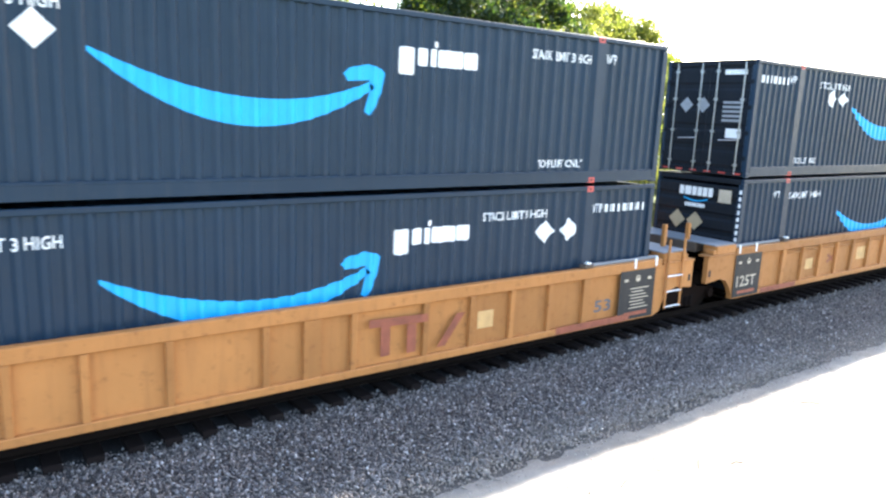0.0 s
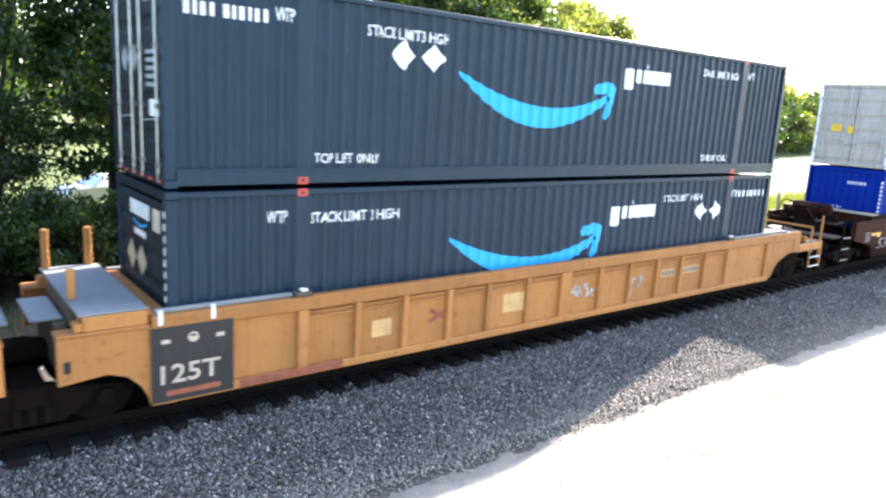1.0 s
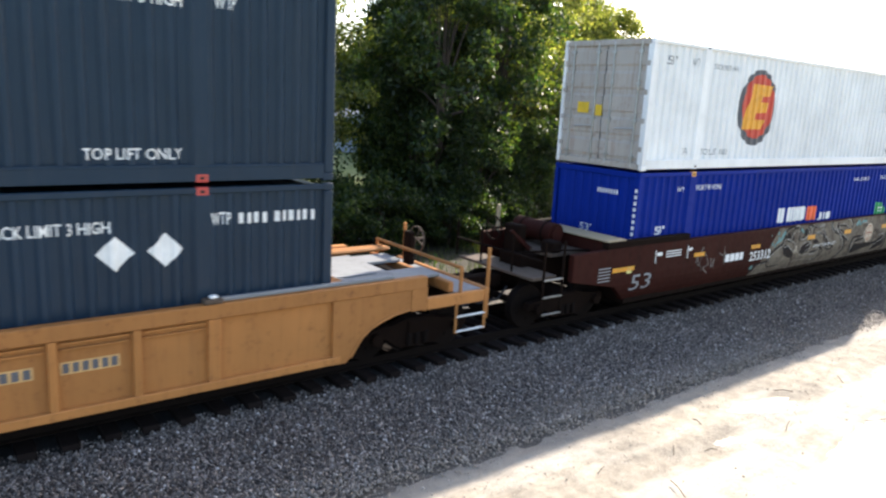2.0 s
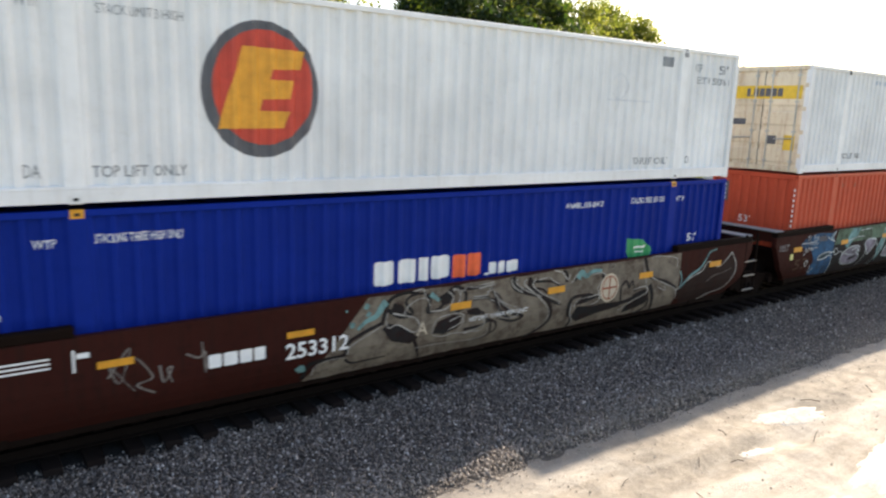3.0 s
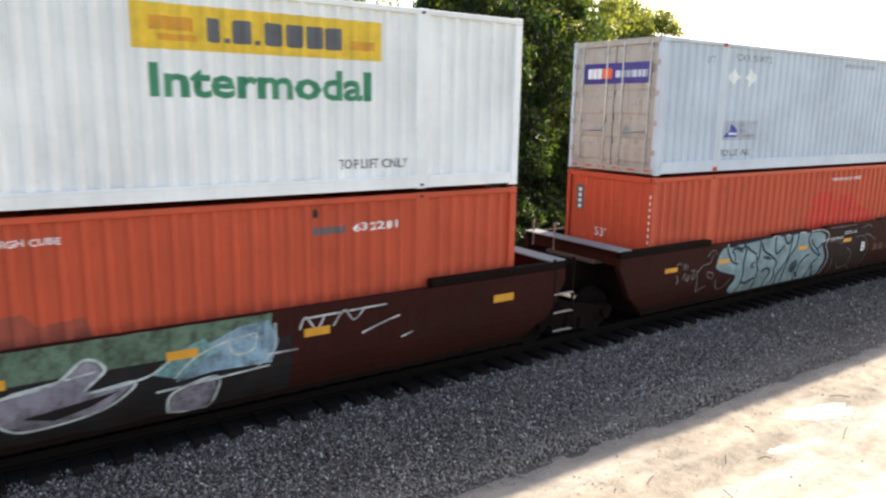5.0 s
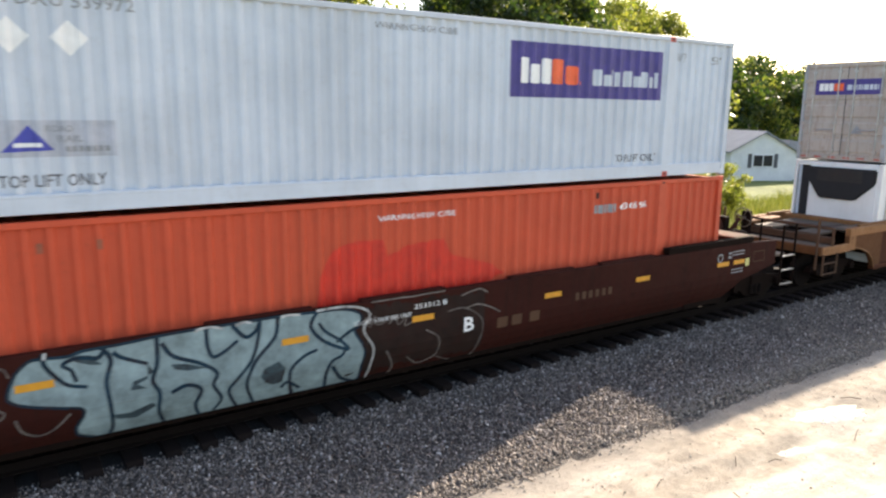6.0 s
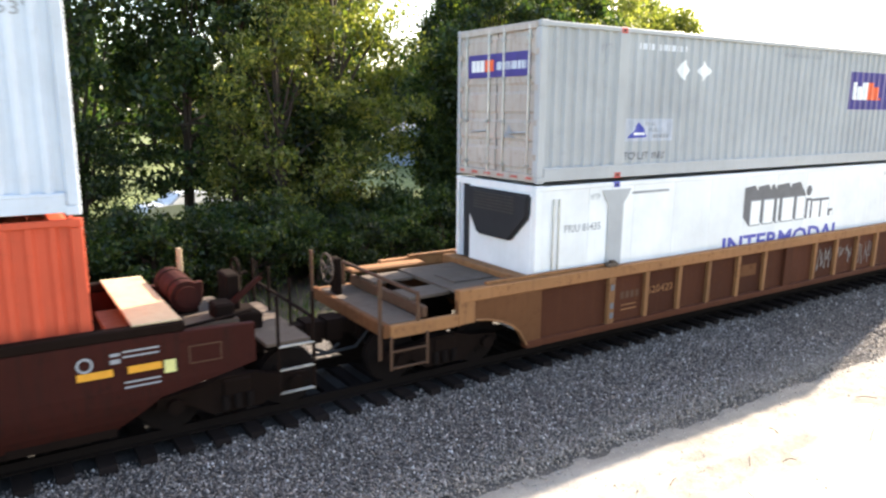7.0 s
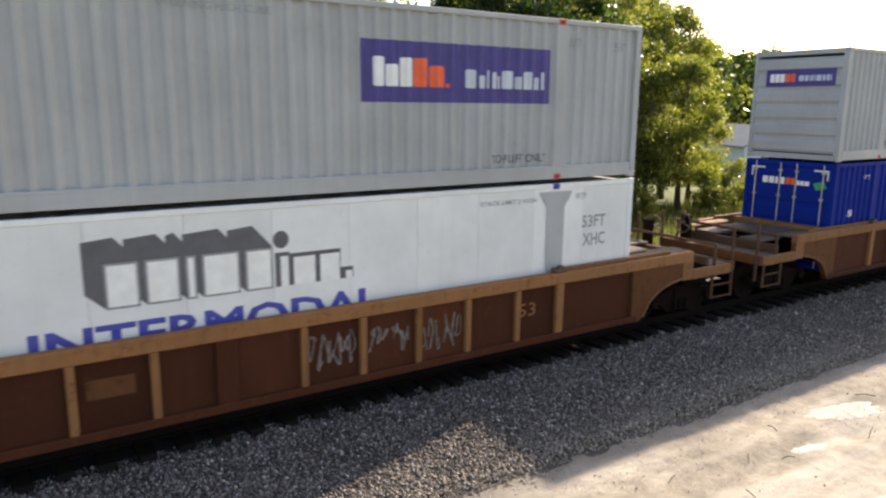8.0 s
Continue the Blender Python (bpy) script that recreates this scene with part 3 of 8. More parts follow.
def navy_box(place, z, front, upper):
    r = container(place, z, navy, "dark navy corrugated container with a cyan curved arrow", front, navy_end_shade, clamp=red)
    dz = 0 if upper else -2.95
    mark(r, swoosh(5.0, 9.26, 5.20 + dz, 4.50 + dz, 4.94 + dz), cyan, "arrow_emblem", label="cyan curved arrow emblem")
    mark(r, blocks([(1, -0.38, 0.70), (0.72, 0, 0.70), (0.38, 0, 0.70), (1.65, 0, 0.70), (1, 0, 0.70)], 9.51, 11.10, 5.32 + dz, 5.72 + dz, 0.16), mark_white, "wordmark", label="white block wordmark")
    mark(r, rects((10.17, 10.26, 5.63 + dz, 5.72 + dz)), mark_white, "wordmark")
    if upper:
        mark(r, words("STACK LIMIT 3 HIGH", 3.14, 4.73, 5.62, 5.79, 0.012), mark_white, "lettering")
        mark(r, words("STACK LIMIT 3 HIGH", 12.33, 13.9, 5.62, 5.79, 0.012), mark_white, "lettering")
        mark(r, words("WTP", 14.33, 14.63, 5.66, 5.84, 0.012), mark_white, "lettering")
        mark(r, words("WTP", 1.6, 1.9, 5.67, 5.86, 0.012), mark_white, "lettering")
        mark(r, blocks([1] * 4 + [(0.6, 0, 0)] + [1] * 6, 0.30, 1.47, 5.62, 5.80, 0.75), mark_white, "code_bar")
        lift_words(r, 3.64, mark_white)
        for cx in (3.82, 4.44):
            mark(r, poly(diamond(cx, 5.38)), mark_white, "hazard_placard", lift=0.008)
    else:
        mark(r, words("STACK LIMIT 3 HIGH", *((2.98, 4.61, 2.73, 2.90) if place < -50 else (2.2, 3.85, 2.70, 2.87)), 0.012), mark_white, "lettering")
        mark(r, words("STACK LIMIT 3 HIGH", 11.4, 12.95 if place < -50 else 12.9, 2.68, 2.84, 0.012), mark_white, "lettering")
        mark(r, words("WTP", 1.48, 1.82, 2.74, 2.92, 0.012), mark_white, "lettering")
        mark(r, words("WTP", 14.23, 14.52, 2.70, 2.88, 0.012), mark_white, "lettering")
        mark(r, blocks([1] * 4 + [(0.6, 0, 0)] + [1] * 6, 14.65, 15.85, 2.70, 2.86, 0.75), mark_white, "code_bar")
        for cx in (12.95, 13.60):
            mark(r, poly(diamond(cx, 2.40)), mark_white, "hazard_placard", lift=0.008)
        # writing on the leading end
        end_mark(r, blocks([1, 1.5, 1, 1, 1, 1], -0.55, 0.45, 2.72, 2.95), mark_white, "wordmark", 0.014)
        arc = [(-0.4 + 0.08 * k, 2.63 - 0.07 * math.sin(math.pi * k / 9)) for k in range(10)]
        end_mark(r, poly(*[(a, b, (b[0], b[1] + 0.035), (a[0], a[1] + 0.035)) for a, b in zip(arc, arc[1:])]), cyan, "arrow_emblem", 0.014)
        end_mark(r, rects((0.62, 0.98, 2.62, 2.95)), cream_mark, "placard", 0.014)
        end_mark(r, blocks([1] * 10, -0.35, 0.25, 2.42, 2.52), mark_white, "code_bar", 0.014)
        for cy in (-0.55, 0.0):
            end_mark(r, poly(diamond(cy, 2.05, 0.25)), tan_plate, "hazard_placard", 0.014)
        end_mark(r, rects(*[(1.2, 1.27, 1.7 + k * 0.17, 1.80 + k * 0.17) for k in range(8)]), mark_white, "code_bar", -0.008)
    if front == "doors":
        for cy in (-0.62, -0.12):
            end_mark(r, poly(diamond(cy, z + 1.75, 0.2)), mark_grey, "hazard_placard", 0.02)
        end_mark(r, blocks([1] * 8, 0.42, 1.02, z + 2.5, z + 2.62), mark_white, "code_bar", 0.02)
        end_mark(r, rects((0.6, 1.02, z + 0.95, z + 1.18)), mark_white, "placard", 0.02)
        end_mark(r, rects(*[(0.45, 1.0, z + 1.35 + 0.11 * k, z + 1.41 + 0.11 * k) for k in range(5)]), mark_grey, "code_bar", 0.02)
        end_mark(r, rects(*[(-1.15 + 0.42 * k, -0.95 + 0.42 * k, z + 0.06, z + 0.10) for k in range(6)]), red, "reflector", -0.006)
    return r


TRAIN = []
TRAIN += [navy_box(U_A, ZL, "slats", False), navy_box(U_A, ZU, "doors", True), navy_box(U_B, ZL, "slats", False), navy_box(U_B, ZU, "doors", True)]

# blue box under a white box
r = container(U_C, ZL, blue_paint, "bright blue corrugated container with a white and orange wordmark", "plain", clamp=amber)
mark(r, blocks([1, 1, 0.5, 1], 6.40, 7.92, 1.73, 2.14), mark_white, "wordmark", label="white block wordmark")
mark(r, blocks([1, 1], 7.98, 8.66, 1.70, 2.12), sign_orange, "wordmark")
mark(r, blocks([(0.4, 0, 0.2), 0.9, 1, 1.5], 8.74, 9.56, 1.68, 1.90), mark_white, "wordmark")
mark(r, words("WTP", 1.53, 1.8, 2.78, 2.89, 0.012), mark_white, "lettering")
mark(r, words("STACKING THREE HIGH ONLY", 2.24, 3.36, 2.80, 2.92, 0.012), mark_white, "lettering")
mark(r, words("AWBU 550647", 10.78, 11.84, 2.80, 2.91, 0.012), mark_white, "lettering")
mark(r, words("STACKING THREE HIGH ONLY", 12.76, 13.9, 2.81, 2.93, 0.012), mark_white, "lettering")
mark(r, words("WTP", 14.25, 14.54, 2.80, 2.91, 0.012), mark_white, "lettering")
mark(r, words("53'", 0.82, 1.14, 1.80, 2.0, 0.02), mark_white, "lettering")
mark(r, words("53'", 14.86, 15.2, 1.83, 2.02, 0.02), mark_white, "lettering")
mark(r, poly(((12.66, 2.06), (12.9, 2.03), (13.25, 2.0), (13.6, 1.72), (13.4, 1.6), (13.05, 1.55), (12.8, 1.62), (12.7, 1.8))), leaf_green_mark, "leaf_emblem", label="green leaf emblem")
mark(r, rects((12.9, 13.35, 1.82, 1.86), (12.95, 13.3, 1.72, 1.75)), mark_white, "code_bar", lift=0.008)
end_mark(r, blocks([1] * 8, 0.1, 0.7, 2.7, 2.8, 0.8), mark_white, "code_bar", 0.028)
end_mark(r, words("53'", -0.35, 0.0, 1.72, 1.9), mark_white, "lettering", 0.028)
end_mark(r, rects(*[(1.2, 1.27, 1.55 + k * 0.14, 1.63 + k * 0.14) for k in range(10)]), mark_white, "code_bar", -0.008)
TRAIN.append(r)

r = container(U_C, ZU, white_paint, "white corrugated container with a round red and gold emblem", "doors", dirty_door, rail_h=0.25)
mark(r, ellipse(4.52, 4.83, 0.87, 0.95), mark_dark, "round_emblem", label="round emblem, red disc with dark rim")
mark(r, ellipse(4.54, 4.86, 0.75, 0.80), disc_red, "round_emblem", lift=0.007)
mark(r, poly(((3.86, 4.28), (4.24, 5.42), (5.16, 5.40), (5.10, 5.14), (4.66, 5.12), (4.62, 4.98), (4.98, 4.98), (4.92, 4.72), (4.52, 4.70), (4.48, 4.54), (4.92, 4.54), (4.84, 4.30))), gold, "round_emblem", lift=0.010)
lift_words(r, 3.65, mark_grey)
for x, z in ((1.5, 3.66), (14.46, 3.66)):
    mark(r, words("DA", x, x + 0.18, z, z + 0.16), mark_grey, "lettering")
for x, z in ((0.58, 5.64), (15.46, 5.66)):
    mark(r, words("53'", x, x + 0.31, z, z + 0.2, 0.01), mark_grey, "lettering")
for x in (1.53, 14.49):
    mark(r, words("WTP", x, x + 0.27, 5.66, 5.84), mark_grey, "lettering")
mark(r, words("STACK LIMIT 3 HIGH", 2.4, 3.45, 5.66, 5.78), mark_grey, "lettering")
mark(r, words("ESTU 500961", 14.67, 15.83, 5.42, 5.57, 0.006), mark_grey, "lettering")
mark(r, rects((11.76, 13.1, 4.95, 4.985)), mark_faint, "placard")
mark(r, ellipse(12.1, 5.24, 0.24, 0.26, 24, 0.025), mark_faint, "placard")
mark(r, rects((12.09, 12.11, 5.0, 5.5)), mark_faint, "placard")
mark(r, rects((13.4, 13.72, 5.72, 5.92), (14.05, 14.2, 5.95, 6.05)), mark_grey, "patch")
end_mark(r, rects((-0.75, -0.4, 4.5, 4.75), (-0.2, 0.0, 4.45, 4.7)), board_yellow, "placard", 0.02)
TRAIN.append(r)


def orange_box(place, extra):
    r = container(place, ZL, orange_paint, "orange corrugated container, sun-faded and scuffed", "plain")
    mark(r, words("WARNING HIGH CUBE", 7.33, 8.8, 2.88, 2.97, 0.012), mark_white, "lettering")
    if extra:
        mark(r, poly(((6.26, 1.50), (6.29, 2.27), (6.57, 2.26), (6.54, 1.50)), ((6.29, 2.27), (6.9, 2.60), (6.9, 2.27), (6.57, 2.26)), ((6.9, 2.60), (7.45, 2.26), (7.19, 2.25), (6.9, 2.27)),
                     ((7.19, 1.50), (7.19, 2.25), (7.45, 2.26), (7.47, 1.50))), mark_white, "arch_emblem", label="white gabled arch emblem")
        mark(r, rects((6.57, 7.19, 1.50, 2.255)), faded_red, "arch_emblem", label="dull red opening inside an arch emblem")
        mark(r, poly(((7.7, 1.5), (7.75, 1.95), (8.3, 2.05), (8.45, 1.85), (9.0, 1.9), (9.1, 1.6), (8.6, 1.5))), plain("scorched_orange", (0.30, 0.055, 0.03), 0.65), "scuff_patch", label="dull brownish scuffed patch")
        mark(r, blocks([1] * 5, 12.19, 12.75, 2.69, 2.81), mark_dark, "code_bar")
    else:
        mark(r, blocks([1] * 5, 12.12, 12.78, 2.66, 2.83), mark_grey, "code_bar")
        mark(r, poly(((6.25, 1.6), (6.3, 2.1), (6.55, 2.5), (6.9, 2.6), (7.4, 2.58), (7.5, 2.3), (7.9, 2.45), (8.6, 2.5), (8.75, 2.2), (9.6, 1.95), (9.9, 1.75), (9.4, 1.6))), plain("fresh_orange_red", (0.56, 0.022, 0.008), 0.5), "repaint_patch", label="patch of fresher red paint")
    mark(r, words("630696" if not extra else "632281", 12.86, 13.68, 2.70, 2.83, 0.015), mark_white, "lettering")
    for x in (2.58, 3.25):
        mark(r, rects((x, x + 0.07, 2.84, 2.97)), faded_red, "vent", lift=0.012)
    for x in (12.2,):
        mark(r, rects((x, x + 0.07, 2.96, 3.08)), seal, "vent", lift=0.012)
    end_mark(r, rects((-0.98, -0.75, 2.35, 2.92)), mark_dark, "placard", 0.028)
    end_mark(r, rects(*[(-0.91, -0.82, 2.38 + k * 0.13, 2.46 + k * 0.13) for k in range(4)]), mark_white, "code_bar", 0.024)
    end_mark(r, words("53'", -0.35, 0.0, 1.80, 2.0), mark_white, "lettering", 0.028)
    end_mark(r, rects(*[(1.21, 1.25, 1.55 + k * 0.14, 1.62 + k * 0.14) for k in range(10)]), mark_white, "code_bar", -0.008)
    return r


TRAIN += [orange_box(U_D, True), orange_box(U_E, False)]

r = container(U_D, ZU, white_paint, "white corrugated container with a yellow board and green lettering", "doors", cream_door, rail_h=0.24)
mark(r, rects((9.78, 13.38, 5.31, 5.88)), board_yellow, "sign_panel", label="yellow sign board with dark bars")
mark(r, blocks([0.7, (0.3, 0, 0.2), 1, (0.3, 0, 0.2), 1, 1, 1, 1], 10.72, 12.7, 5.43, 5.74), mark_dark, "wordmark", lift=0.008)
mark(r, rects((10.0, 10.55, 5.55, 5.72), (10.1, 10.6, 5.42, 5.5), (12.85, 13.25, 5.45, 5.58)), amber, "wordmark", lift=0.008)
mark(r, words("Intermodal", 9.97, 13.18, 4.70, 5.14, 0.03), green_mark, "lettering", label="green bold lettering")
lift_words(r, 3.68, mark_dark)
mark(r, blocks([1] * 4 + [(0.6, 0, 0)] + [1] * 6, 3.77, 4.95, 5.80, 5.92, 0.7), pale_paint, "code_bar")
for cx, cz in ((8.12, 5.29), (8.06, 3.98)):
    mark(r, poly(diamond(cx, cz, 0.2)), mark_white, "hazard_placard", lift=0.008)
mark(r, rects((2.0, 2.12, 6.0, 6.08)), seal, "vent", lift=0.01)
end_mark(r, rects((-0.98, 1.08, 5.27, 5.62)), board_yellow, "sign_panel", 0.018)
end_mark(r, blocks([0.7, (0.3, 0, 0.2), 1, 1, 1, 1, 1], -0.5, 0.55, 5.33, 5.55), mark_dark, "wordmark", 0.014)
end_mark(r, rects((-0.85, -0.45, 4.55, 4.72), (0.25, 0.5, 4.05, 4.28)), mark_dark, "placard", 0.02)
end_mark(r, rects((0.72, 1.02, 3.9, 4.3)), board_yellow, "placard", 0.02)
TRAIN.append(r)


def sign_box(place, paint, front, doorp, dx, dz):
    r = container(place, ZU, paint, "pale grey corrugated container with a purple sign board", front, doorp, clamp=red, rail_h=0.28)
    x0, x1 = 9.91 + dx, 13.90
    za, zb = 4.88 + dz, 5.83 + dz * 1.1
    mark(r, rects((x0, x1, za, zb)), purple, "sign_panel", label="purple sign board with white and orange blocks")
    s = (x1 - x0) / 4.0
    zc = za + 0.24
    mark(r, blocks([(0.8, 0, 1), (0.9, 0, 0.76), (0.9, 0, 1)], x0 + 0.24 * s, x0 + 0.98 * s, zc, zc + 0.44, 0.1), mark_white, "wordmark", lift=0.008)
    mark(r, blocks([(0.8, 0, 1), (0.9, 0, 0.76), (0.2, 0, 0.15)], x0 + 1.0 * s, x0 + 1.72 * s, zc, zc + 0.44, 0.1), sign_orange, "wordmark", lift=0.008)
    mark(r, blocks([(1, 0, 1), (0.6, 0, 0.7), (0.2, 0, 1), (0.4, 0, 0.9), (0.2, 0, 0.7), (1, 0, 1), (0.65, 0, 0.7), (0.65, 0, 1), (0.6, 0, 0.7), (0.2, 0, 1)], x0 + 2.03 * s, x0 + 3.82 * s, zc, zc + 0.30, 0.16), pale_paint, "wordmark", lift=0.008)
    lift_words(r, 3.66, mark_dark)
    mark(r, poly(((2.32, 4.08), (2.88, 4.10), (2.62, 4.40))), royal, "triangle_emblem", lift=0.006)
    mark(r, rects((2.45, 2.75, 4.14, 4.19)), mark_white, "triangle_emblem", lift=0.008)
    mark(r, rects((2.26, 3.58, 4.02, 4.46)), faded_panel, "sign_panel", lift=0.003, label="faded grey panel behind an emblem")
    mark(r, words("ROAD", 2.80, 3.10, 4.32, 4.40, 0.012), mark_grey, "lettering", lift=0.007)
    mark(r, words("RAIL", 2.92, 3.20, 4.20, 4.28, 0.012), mark_grey, "lettering", lift=0.007)
    mark(r, blocks([1] * 7, 3.0, 3.5, 4.08, 4.15, 0.4), mark_grey, "code_bar", lift=0.007)
    for cx in ((2.51, 3.14) if dx == 0 else (3.84, 4.48)):
        mark(r, poly(diamond(cx, 5.43, 0.21)), mark_white, "hazard_placard", lift=0.008)
    for x in (1.5, 14.33):
        mark(r, words("WTP", x, x + 0.3, 5.66, 5.84), mark_grey, "lettering")
    mark(r, words("WARNING HIGH CUBE", 7.3, 8.8, 5.84, 5.94, 0.01), mark_grey, "lettering")
    if paint is pale_paint:
        mark(r, words("FDXU 539972", 2.5, 3.9, 5.78, 5.93, 0.01), mark_grey, "lettering")
    else:
        mark(r, blocks([1] * 4 + [(0.6, 0, 0)] + [1] * 7, 2.5, 3.9, 5.78, 5.9, 0.6), mark_faint, "code_bar")
    mark(r, words("53'", 15.46, 15.76, 5.66, 5.82), mark_grey, "lettering")
    ex = 0.012 if front == "doors" else 0.010
    end_mark(r, rects((-0.92, 1.0, 5.22, 5.66)), purple, "sign_panel", ex)
    end_mark(r, blocks([1, 1, 1], -0.80, -0.38, 5.33, 5.55, 0.12), mark_white, "wordmark", ex - 0.005)
    end_mark(r, blocks([1, 1], -0.36, -0.08, 5.33, 5.55, 0.12), sign_orange, "wordmark", ex - 0.005)
    end_mark(r, blocks([1, 0.6, 0.2, 0.4, 0.2, 1, 0.6, 0.6, 0.2], 0.02, 0.9, 5.35, 5.50), pale_paint, "wordmark", ex - 0.005)
    if front == "doors":
        end_mark(r, poly(((0.25, 4.1), (0.6, 4.1), (0.42, 4.35))), mark_grey, "triangle_emblem", ex)
        end_mark(r, rects(*[(-1.15 + 0.42 * k, -0.95 + 0.42 * k, 3.37, 3.41) for k in range(6)]), red, "reflector", -0.006)
    return r


TRAIN += [sign_box(U_E, pale_paint, "doors", dirty_door, 0.0, 0.0), sign_box(U_F, grey_paint, "doors", dirty_door, 0.24, -0.2), sign_box(U_G, grey_paint, "slats", grey_paint, 0.24, -0.2)]

# refrigerated box
r = container(U_F, ZL, reefer_paint, "smooth white refrigerated container with grey block wordmark", "reefer", clamp=royal, smooth=True)
FL = -HALF + 0.012
fun = ((13.7, 3.10), (14.5, 3.10), (14.42, 2.94), (14.32, 2.82), (14.30, 0.6), (13.92, 0.6), (13.90, 2.82), (13.80, 2.94))
for flip in (False, True):
    mark(r, poly(fun if not flip else tuple((LEN - x, z) for x, z in fun)), grey_paint, "stiffener_plate", flat=-HALF, lift=0.006)
for k, w in enumerate(((6.44, 6.86), (6.94, 7.38), (7.46, 7.60), (7.68, 8.20), (8.28, 8.68))):
    a, b = w
    sh = poly(((a, 2.0), (a - 0.24, 2.22), (a - 0.24, 2.90), (b - 0.28, 2.94), (b, 2.62), (b, 2.0)))
    mark(r, sh, mark_dark, "wordmark", flat=FL)
    mark(r, rects((a, b, 1.99, 2.60)), mark_grey, "wordmark", flat=FL, lift=0.008)
    mark(r, rects((a + 0.03, b - 0.03, 2.02, 2.57)), mark_white, "wordmark", flat=FL, lift=0.012)
for a, b, c in ((8.80, 8.92, 2.45), (9.00, 9.34, 2.42), (9.42, 9.74, 2.42), (9.84, 9.95, 2.12)):
    mark(r, rects((a - 0.08, b + 0.02, 2.0, c + 0.06)), mark_dark, "wordmark", flat=FL)
    mark(r, rects((a, b, 2.0, c)), mark_white, "wordmark", flat=FL, lift=0.010)
mark(r, ellipse(8.82, 2.70, 0.12, 0.13, 20), mark_dark, "wordmark", flat=FL)
mark(r, words("INTERMODAL", 5.52, 10.42, 1.38, 1.80, 0.03), royal, "lettering", flat=FL)
mark(r, words("53FT", 14.80, 15.42, 2.36, 2.60, 0.02), mark_grey, "lettering", flat=FL)
mark(r, words("XHC", 14.83, 15.42, 2.0, 2.25, 0.02), mark_grey, "lettering", flat=FL)
mark(r, words("STACK LIMIT 2 HIGH", 12.4, 13.65, 2.93, 3.01, 0.012), mark_grey, "lettering", flat=FL)
mark(r, words("WTP", 14.6, 14.88, 2.92, 3.04), mark_grey, "lettering", flat=FL)
mark(r, words("WTP", 1.35, 1.62, 2.92, 3.04), mark_grey, "lettering", flat=FL)
mark(r, words("PRIU 81435", 0.72, 1.66, 2.34, 2.49, 0.012), mark_grey, "lettering", flat=FL)
mark(r, rects((2.5, 3.6, 2.98, 3.03)), mark_grey, "code_bar", flat=FL)
part("latch_rod", rods([((0.42, -HALF - 0.01, 0.6), (0.42, -HALF - 0.01, 3.0)), ((0.56, -HALF - 0.01, 0.6), (0.56, -HALF - 0.01, 3.0))], 0.016, 6), steel, r)
TRAIN.append(r)

# blue box with doors
r = container(U_G, ZL, blue_paint, "bright blue container with doors and white corner marks", "doors", clamp=None)
end_mark(r, blocks([1, 1, 0.5, 1], -0.75, -0.1, 2.62, 2.80), mark_white, "wordmark", 0.02)
end_mark(r, blocks([1, 1], -0.06, 0.2, 2.62, 2.80), sign_orange, "wordmark", 0.02)
end_mark(r, blocks([1, 1, 1.4], 0.24, 0.6, 2.62, 2.74), mark_white, "wordmark", 0.02)
end_mark(r, rects((-1.1, -0.7, 3.02, 3.06), (-1.1, -1.06, 2.8, 3.02), (0.7, 1.1, 3.02, 3.06), (1.06, 1.1, 2.8, 3.02)), mark_white, "corner_mark", 0.02)
end_mark(r, poly(((0.7, 2.7), (1.0, 2.78), (1.08, 2.6), (0.8, 2.52))), leaf_green_mark, "leaf_emblem", 0.02)
mark(r, words("53", 0.85, 1.1, 1.83, 2.0, 0.02), mark_white, "lettering")
mark(r, words("WTP", 1.5, 1.8, 2.78, 2.9), mark_white, "lettering")
TRAIN.append(r)


# ---- well cars ----
SIDE = 1.50
WHEELS = []


def mirror_y(bm):
    geo = bmesh.ops.duplicate(bm, geom=bm.verts[:] + bm.edges[:] + bm.faces[:])
    vs = [g for g in geo["geom"] if isinstance(g, bmesh.types.BMVert)]
    bmesh.ops.scale(bm, vec=(1, -1, 1), verts=vs)
    bmesh.ops.reverse_faces(bm, faces=[g for g in geo["geom"] if isinstance(g, bmesh.types.BMFace)])
    return bm


